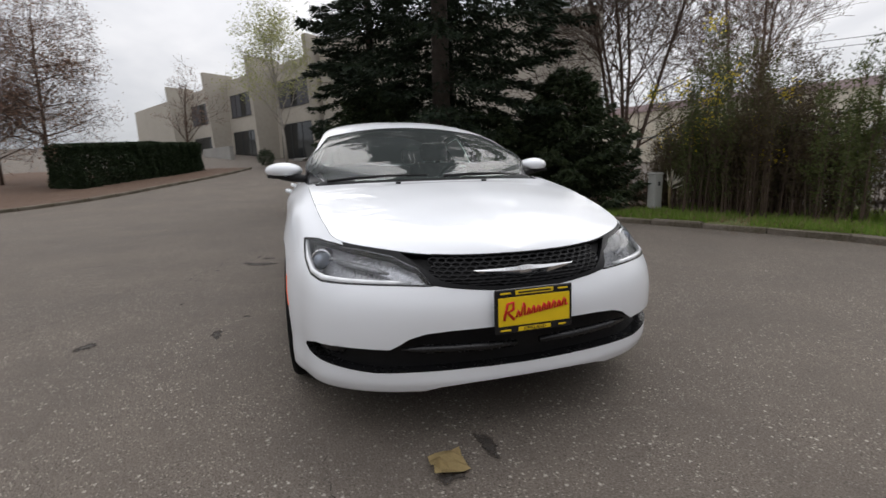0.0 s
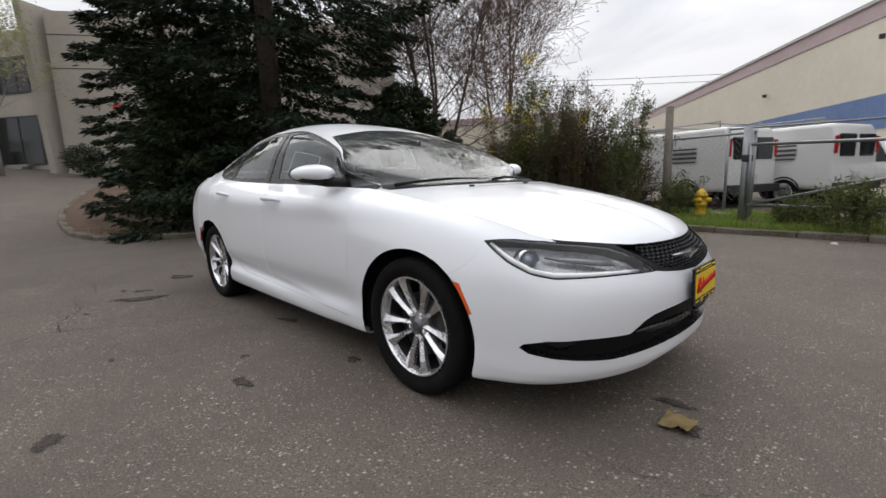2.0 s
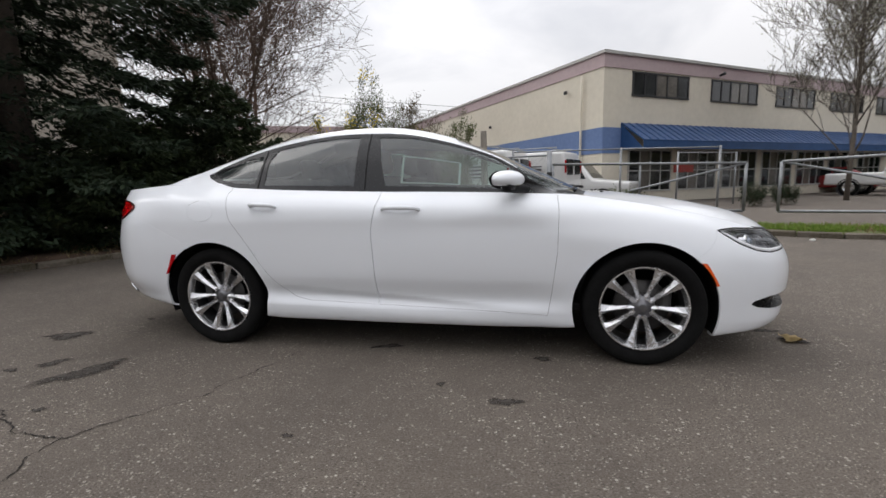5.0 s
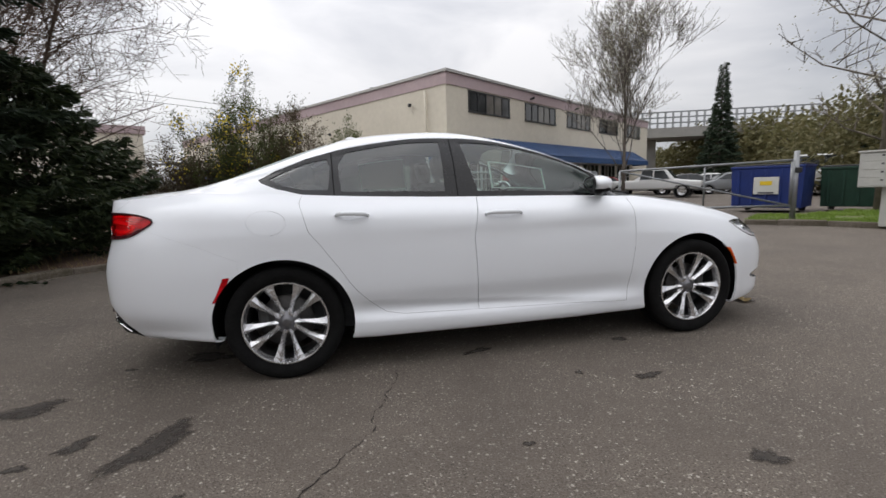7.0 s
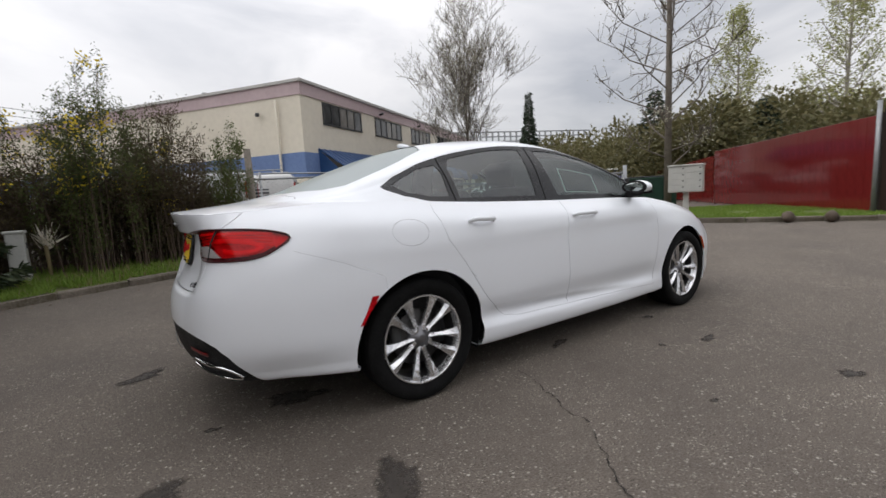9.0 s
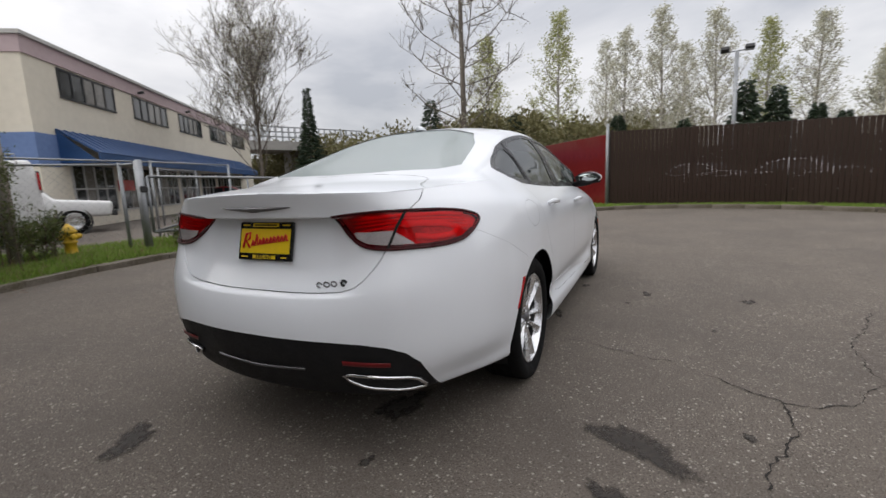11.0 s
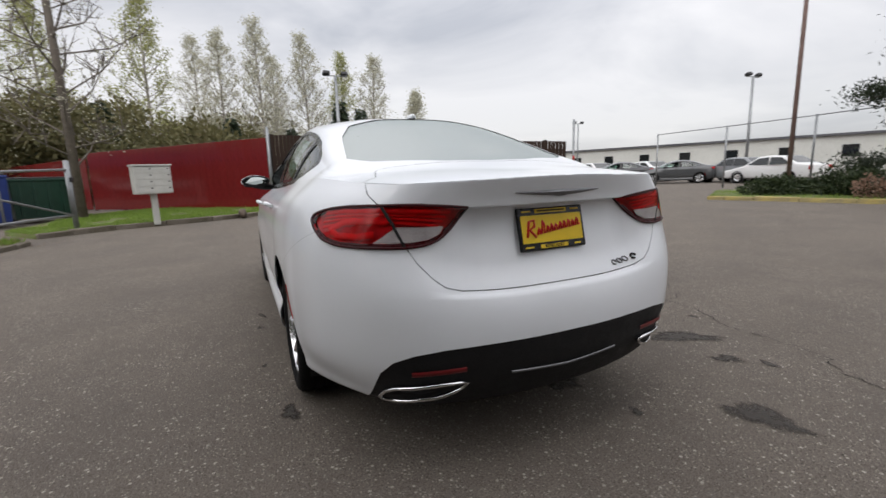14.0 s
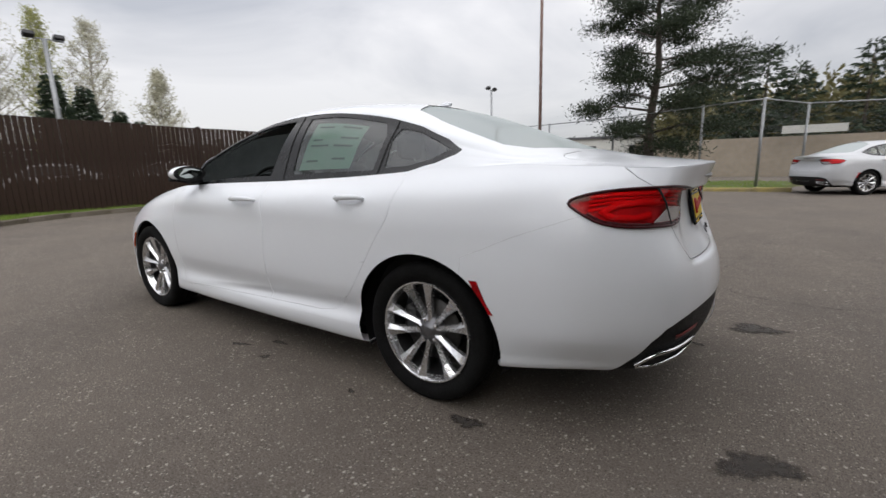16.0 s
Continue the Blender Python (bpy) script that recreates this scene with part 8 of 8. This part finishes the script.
def vehicle(name, label, category, x, y, turn, colour, profile, glass, width, wheels, wheel_r, extras=(), group="", z=0.0, narrow=.82):
    """A road vehicle from its side view (x forward, z up): body sides with tumblehome, glass, lamps, wheels."""
    ob = thing(name, label, category, Matrix.Translation((x, y, z)) @ Matrix.Rotation(radians(turn), 4, "Z"), group)
    paint = material("vehicle_paint_" + colour[0], colour[1], rough=.35, coat=.7, vary=.05, scale=2)
    belt = max(zz for xx, zz in profile) * .60
    high = max(zz for xx, zz in profile)

    def half(zz):
        return width / 2 * (1 - (1 - narrow) * max(0, zz - belt) / (high - belt) - (.05 if zz < .45 else 0))
    bm = bmesh.new()
    left = [bm.verts.new((px, half(pz), pz)) for px, pz in profile]
    right = [bm.verts.new((px, -half(pz), pz)) for px, pz in profile]
    n = len(profile)
    bm.faces.new(left)
    bm.faces.new(list(reversed(right)))
    for k in range(n):
        bm.faces.new((left[k], right[k], right[(k + 1) % n], left[(k + 1) % n]))
    bmesh.ops.recalc_face_normals(bm, faces=bm.faces[:])
    bmesh.ops.bevel(bm, geom=bm.edges[:], offset=.09 if high < 1.6 else .12, segments=3, affect="EDGES", profile=.6)
    bmesh.ops.triangulate(bm, faces=[f for f in bm.faces if len(f.verts) > 8])
    body_ = part("body", bm, paint, ob, "", True)
    body_.data.set_sharp_from_angle(angle=radians(42))
    for pane_poly in glass:
        for s in (1, -1):
            pts = [(px, s * (half(pz) + .012), pz) for px, pz in pane_poly]
            cx, cz = sum(p[0] for p in pane_poly) / len(pane_poly), sum(p[1] for p in pane_poly) / len(pane_poly)
            inner = [(px + (cx - px) * .03, s * (half(pz) - .01), pz) for px, pz in pane_poly]
            m = len(pts)
            mesh_ob("side_window", pts + inner, [tuple(range(m)) if s < 0 else tuple(reversed(range(m)))] + [(k, (k + 1) % m, m + (k + 1) % m, m + k) for k in range(m)], GLASS_FAR, False, ob)
    for kind_, a, b in extras:
        (x0, z0), (x1, z1) = a, b
        if kind_ in ("windscreen", "rear_window"):
            w0, w1 = half(z0) * .88, half(z1) * .88
            d = Vector((z1 - z0, 0, x0 - x1)).normalized() * (.012 if (x0 > 0) else .012)
            if d.z < 0:
                d = -d
            q = [(x0 + d.x, -w0, z0 + d.z), (x0 + d.x, w0, z0 + d.z), (x1 + d.x, w1, z1 + d.z), (x1 + d.x, -w1, z1 + d.z)]
            mesh_ob(kind_, q, [(0, 1, 2, 3)], GLASS_FAR, False, ob)
        else:
            mat_ = TAIL_RED if kind_ == "tail_light" else LAMP_PALE if kind_ == "headlight" else FRAME_DARK
            for s in (1, -1):
                yy = half((z0 + z1) / 2) * ((.86 if high < 1.9 else .93) if kind_ != "bumper" else .5)
                wide = width * ((.16 if high < 1.9 else .06) if kind_ != "bumper" else .5)
                part(kind_, box_bm((abs(x1 - x0) + .05, wide, abs(z1 - z0)), ((x0 + x1) / 2, s * yy, (z0 + z1) / 2), .02), mat_, ob)
    for wx in wheels:
        for s in (1, -1):
            hub = new("wheel")
            hub.parent = ob
            hub.matrix_local = Matrix.Translation((wx, s * (width / 2 - .10), wheel_r)) @ Matrix.Rotation(0 if s > 0 else math.pi, 4, "Z")
            k = wheel_r
            v, f = lathe([(k * .62, .08), (k * .8, .115), (k * .97, .10), (k, .06), (k, -.06), (k * .8, -.11)], 24, "y")
            mesh_ob("tyre", v, f, RUBBER, True, hub)
            v, f = lathe([(0, .085), (k * .2, .09), (k * .5, .07), (k * .58, .10), (k * .63, .09)], 24, "y")
            mesh_ob("rim", v, f, ALLOY, True, hub)
            v, f = lathe([(k * 1.16, .106), (k * 1.05, .10), (k * 1.05, -.1)], 24, "y")
            mesh_ob("arch_lining", v, f, FRAME_DARK, True, hub)
    return ob


SEDAN = [(2.15, .28), (2.2, .5), (2.1, .68), (1.0, .92), (.35, 1.36), (-.2, 1.43), (-.9, 1.40), (-1.6, 1.02), (-2.15, .96), (-2.2, .55), (-2.12, .28)]
SEDAN_GLASS = [[(.78, .97), (.28, 1.30), (-.25, 1.35), (-.25, .97)], [(-.32, .97), (-.32, 1.35), (-.85, 1.32), (-1.3, 1.02)]]
SEDAN_EX = [("windscreen", (.98, .95), (.40, 1.34)), ("rear_window", (-1.55, 1.05), (-.95, 1.38)), ("tail_light", (-2.17, .70), (-2.17, .90)), ("headlight", (2.12, .58), (2.12, .70))]


def sedan_car(x, y, turn, colour, label, group="parked cars", name="parked_car"):
    return vehicle(name, label, "car", x, y, turn, colour, SEDAN, SEDAN_GLASS, 1.76, (1.30, -1.30), .31, SEDAN_EX, group)


SILVER = ("silver", (.46, .47, .49))


def like_sedan(x, y, turn, size, colour, label, name="parked_car", group="parked cars"):
    """A plain copy of the sedan's shell in another paint, without its plates, sheets and badges."""
    ob = copy_thing(car, Matrix.Translation((x, y, 0)) @ Matrix.Rotation(radians(turn), 4, "Z") @ Matrix.Diagonal((size, size * .98, size, 1)))
    ob.name = name
    tagged(ob, label, "car")
    ob["group"] = group
    paint = material("vehicle_paint_" + colour[0], colour[1], rough=.35, coat=.7, vary=.05, scale=2)
    for o in list(ob.children_recursive):
        if o.name.split(".")[0] in ("front_plate", "rear_plate", "plate_frame", "plate_insert", "script_stroke", "frame_lettering", "frame_print", "town_lettering", "window_sheet", "window_notice", "print_bar", "model_badge"):
            bpy.data.objects.remove(o)
        elif o.type == "MESH" and o.material_slots and o.material_slots[0].material == PAINT:
            o.material_slots[0].link = "OBJECT"
            o.material_slots[0].material = paint
            if "label" in o:
                del o["label"]
    return ob


like_sedan(-5.6, -14.5, -144, .93, SILVER, "silver compact sedan parked before the wire fence", "compact_sedan", "silver sedan")
BLACK_C, WHITE_C, GREY_C, RED_C = ("black", (.012, .012, .014)), ("white", (.70, .70, .70)), ("grey", (.20, .21, .22)), ("red", (.22, .015, .015))
for k, (x, y, turn, c, lab) in enumerate(((21.5, -23.0, -12, WHITE_C, "white car parked in the lot"),
                                          (19.4, -26.0, -10, WHITE_C, "white car parked in the lot"), (12.6, -25.6, -6, GREY_C, "grey car parked in the lot"), (10.2, -24.6, -4, WHITE_C, "white car parked in the lot"),
                                          (32, -27.5, -14, WHITE_C, "white car parked far down the lot"), (36, -26.5, -14, RED_C, "red car parked far down the lot"), (28, -30, -12, GREY_C, "grey car parked far down the lot"), (13.6, -28.6, -6, WHITE_C, "white car parked in the lot"),
                                          (20.6, 25.4, 150, WHITE_C, "white car in the yard"), (22.2, 23.6, 150, BLACK_C, "black car in the yard"), (25.0, 24.6, 150, WHITE_C, "white car in the yard"), (24.0, 21.4, 148, GREY_C, "grey car in the yard"), (17.6, 26.2, 140, RED_C, "red car in the yard"))):
    sedan_car(x, y, turn, c, lab)
like_sedan(17.5, -21.0, 52, .93, BLACK_C, "black sedan parked in the lot")
like_sedan(15.2, -23.4, 50, .93, ("dark_grey", (.045, .047, .05)), "dark grey sedan parked in the lot")
like_sedan(19.9, -23.6, 50, .93, WHITE_C, "white sedan parked in the lot")

# white work vans with roof racks, nose to the yard wall
VAN = [(2.75, .42), (2.8, .85), (2.3, 1.12), (1.75, 1.25), (1.25, 1.95), (.95, 2.06), (-2.65, 2.06), (-2.75, 1.6), (-2.78, .45)]
VAN_GLASS = [[(1.55, 1.28), (1.12, 1.85), (.55, 1.85), (.55, 1.28)]]
VAN_EX = [("windscreen", (1.72, 1.3), (1.28, 1.92)), ("tail_light", (-2.75, 1.32), (-2.75, 1.75)), ("headlight", (2.75, .8), (2.75, .98)), ("bumper", (-2.86, .42), (-2.8, .62))]
VAN_TURN = math.degrees(math.atan2(.37, -.929))
for k, (x, y) in enumerate(((0.0, 10.5), (1.85, 12.15))):
    a = Vector((-.929, .37, 0))
    l = Vector((.37, .929, 0))
    c = Vector((x, y, 0)) + a * 2.76 + l * .95
    van = vehicle("work_van", "white work van with roof rack and lettering on its side", "van", c.x, c.y, VAN_TURN, ("van_white", (.66, .66, .65)), VAN, VAN_GLASS, 1.98, (1.75, -1.70), .36, VAN_EX, "work vans", 0, .90)
    for s in (1, -1):
        part("rear_door_window", box_bm((.10, .66, .56), (-2.735, s * .43, 1.52), .04), GLASS_FAR, van)
        # lettering as plain bars
        for j, (lx, lz, lw, lh) in enumerate(((-1.55, 1.56, .75, .045), (-1.50, 1.45, .85, .06), (-1.45, 1.33, .95, .06), (-1.5, 1.22, .8, .04))):
            part("side_lettering", box_bm((lw, .01, lh), (lx, s * .965, lz), .003), LOUVRE, van)
    part("number_plate", box_bm((.02, .31, .15), (-2.80, 0, .8), .004), OFF_WHITE, van)
    for s in (1, -1):
        v, f = tube([(-2.4, s * .8, 2.06), (-2.4, s * .8, 2.2), (.6, s * .8, 2.2), (.6, s * .8, 2.06)], .02, 6)
        mesh_ob("rack_rail", v, f, GALV, True, van)
    for xx in (-2.0, -.8, .4):
        v, f = tube([(xx, -.85, 2.2), (xx, .85, 2.2)], .018, 6)
        mesh_ob("rack_bar", v, f, GALV, True, van)
# white pickup in the yard
PICKUP = [(2.7, .5), (2.75, .95), (1.35, 1.08), (.85, 1.70), (-.45, 1.72), (-.62, 1.08), (-2.7, 1.06), (-2.72, .5)]
vehicle("pickup_truck", "white pickup truck in the yard behind the wire fence", "truck", 2.12, 15.8, -21.7, ("van_white", (.66, .66, .65)), PICKUP, [[(1.1, 1.1), (.78, 1.6), (.25, 1.62), (.25, 1.1)], [(.18, 1.1), (.18, 1.62), (-.4, 1.62), (-.52, 1.1)]], 1.9, (1.75, -1.75), .38,
             [("windscreen", (1.33, 1.12), (.88, 1.66)), ("headlight", (2.7, .75), (2.7, .92)), ("tail_light", (-2.71, .75), (-2.71, .98)), ("bumper", (2.72, .5), (2.8, .68))])
PICK_GLASS = [[(1.1, 1.1), (.78, 1.6), (.25, 1.62), (.25, 1.1)], [(.18, 1.1), (.18, 1.62), (-.4, 1.62), (-.52, 1.1)]]
PICK_EX = [("windscreen", (1.33, 1.12), (.88, 1.66)), ("headlight", (2.7, .75), (2.7, .92)), ("tail_light", (-2.71, .75), (-2.71, .98)), ("bumper", (2.72, .5), (2.8, .68))]
vehicle("pickup_truck", "white pickup truck under the street tree in the yard", "truck", 17.4, 20.4, -47, ("van_white", (.66, .66, .65)), PICKUP, PICK_GLASS, 1.9, (1.75, -1.75), .38, PICK_EX)
sedan_car(16.9, -6.0, 53, WHITE_C, "white car seen through the slat fence")
sedan_car(19.0, -3.0, 53, WHITE_C, "white car seen through the slat fence")
sedan_car(14.6, -11.6, 53, GREY_C, "grey car seen through the slat fence")
vehicle("box_truck", "white lorry parked behind the dumpsters", "truck", 24.6, 16.2, -142, ("van_white", (.66, .66, .65)), [(2.9, .5), (2.95, 1.2), (2.5, 1.35), (2.3, 2.1), (.6, 2.2), (-2.9, 2.2), (-2.9, .55)], [[(2.3, 1.4), (2.15, 2.0), (1.5, 2.0), (1.5, 1.4)]], 2.1, (2.0, -1.9), .45,
        [("windscreen", (2.52, 1.4), (2.32, 2.05)), ("headlight", (2.92, .8), (2.92, 1.0)), ("bumper", (2.95, .5), (3.05, .75))])
# litter: a crushed scrap of yellow paper and small stones
bm = bmesh.new()
rp = random.Random(9)
grid = [[bm.verts.new((2.40 + (i - 2) * .028 + rp.uniform(-.005, .005), -.35 + (j - 2) * .03 + rp.uniform(-.006, .006), .012 + rp.uniform(0, .03))) for j in range(5)] for i in range(5)]
for i in range(4):
    for j in range(4):
        bm.faces.new((grid[i][j], grid[i + 1][j], grid[i + 1][j + 1], grid[i][j + 1]))
geo = bmesh.ops.solidify(bm, geom=bm.faces[:], thickness=.004)
lit = part("paper_scrap", bm, material("crumpled_tan_card", (.45, .34, .16), rough=.85, vary=.3, scale=30))
tagged(lit, "crushed tan scrap of card lying on the asphalt", "litter")
for k, (x, y) in enumerate(((2.45, 5.5), (5.2, 4.6), (9.9, 1.0), (10.3, .3))):
    bm = bmesh.new()
    bmesh.ops.create_icosphere(bm, subdivisions=2, radius=.5)
    for v in bm.verts:
        v.co *= 1 + .3 * noise.noise(v.co * 2 + Vector((k, 0, 0)))
        v.co = Vector((v.co.x * (.5 if k > 1 else .09), v.co.y * (.22 if k > 1 else .07), v.co.z * (.28 if k > 1 else .05)))
    rk = part("stone", bm, material("brown_stone", (.10, .075, .055), rough=.9, vary=.4, scale=8) if k > 1 else OFF_WHITE, None, "", True)
    rk.location = (x, y, .13 if k > 1 else .012)
    tagged(rk, "brown boulder on the grass strip" if k > 1 else "white scrap of litter by the kerb", "stone" if k > 1 else "litter")
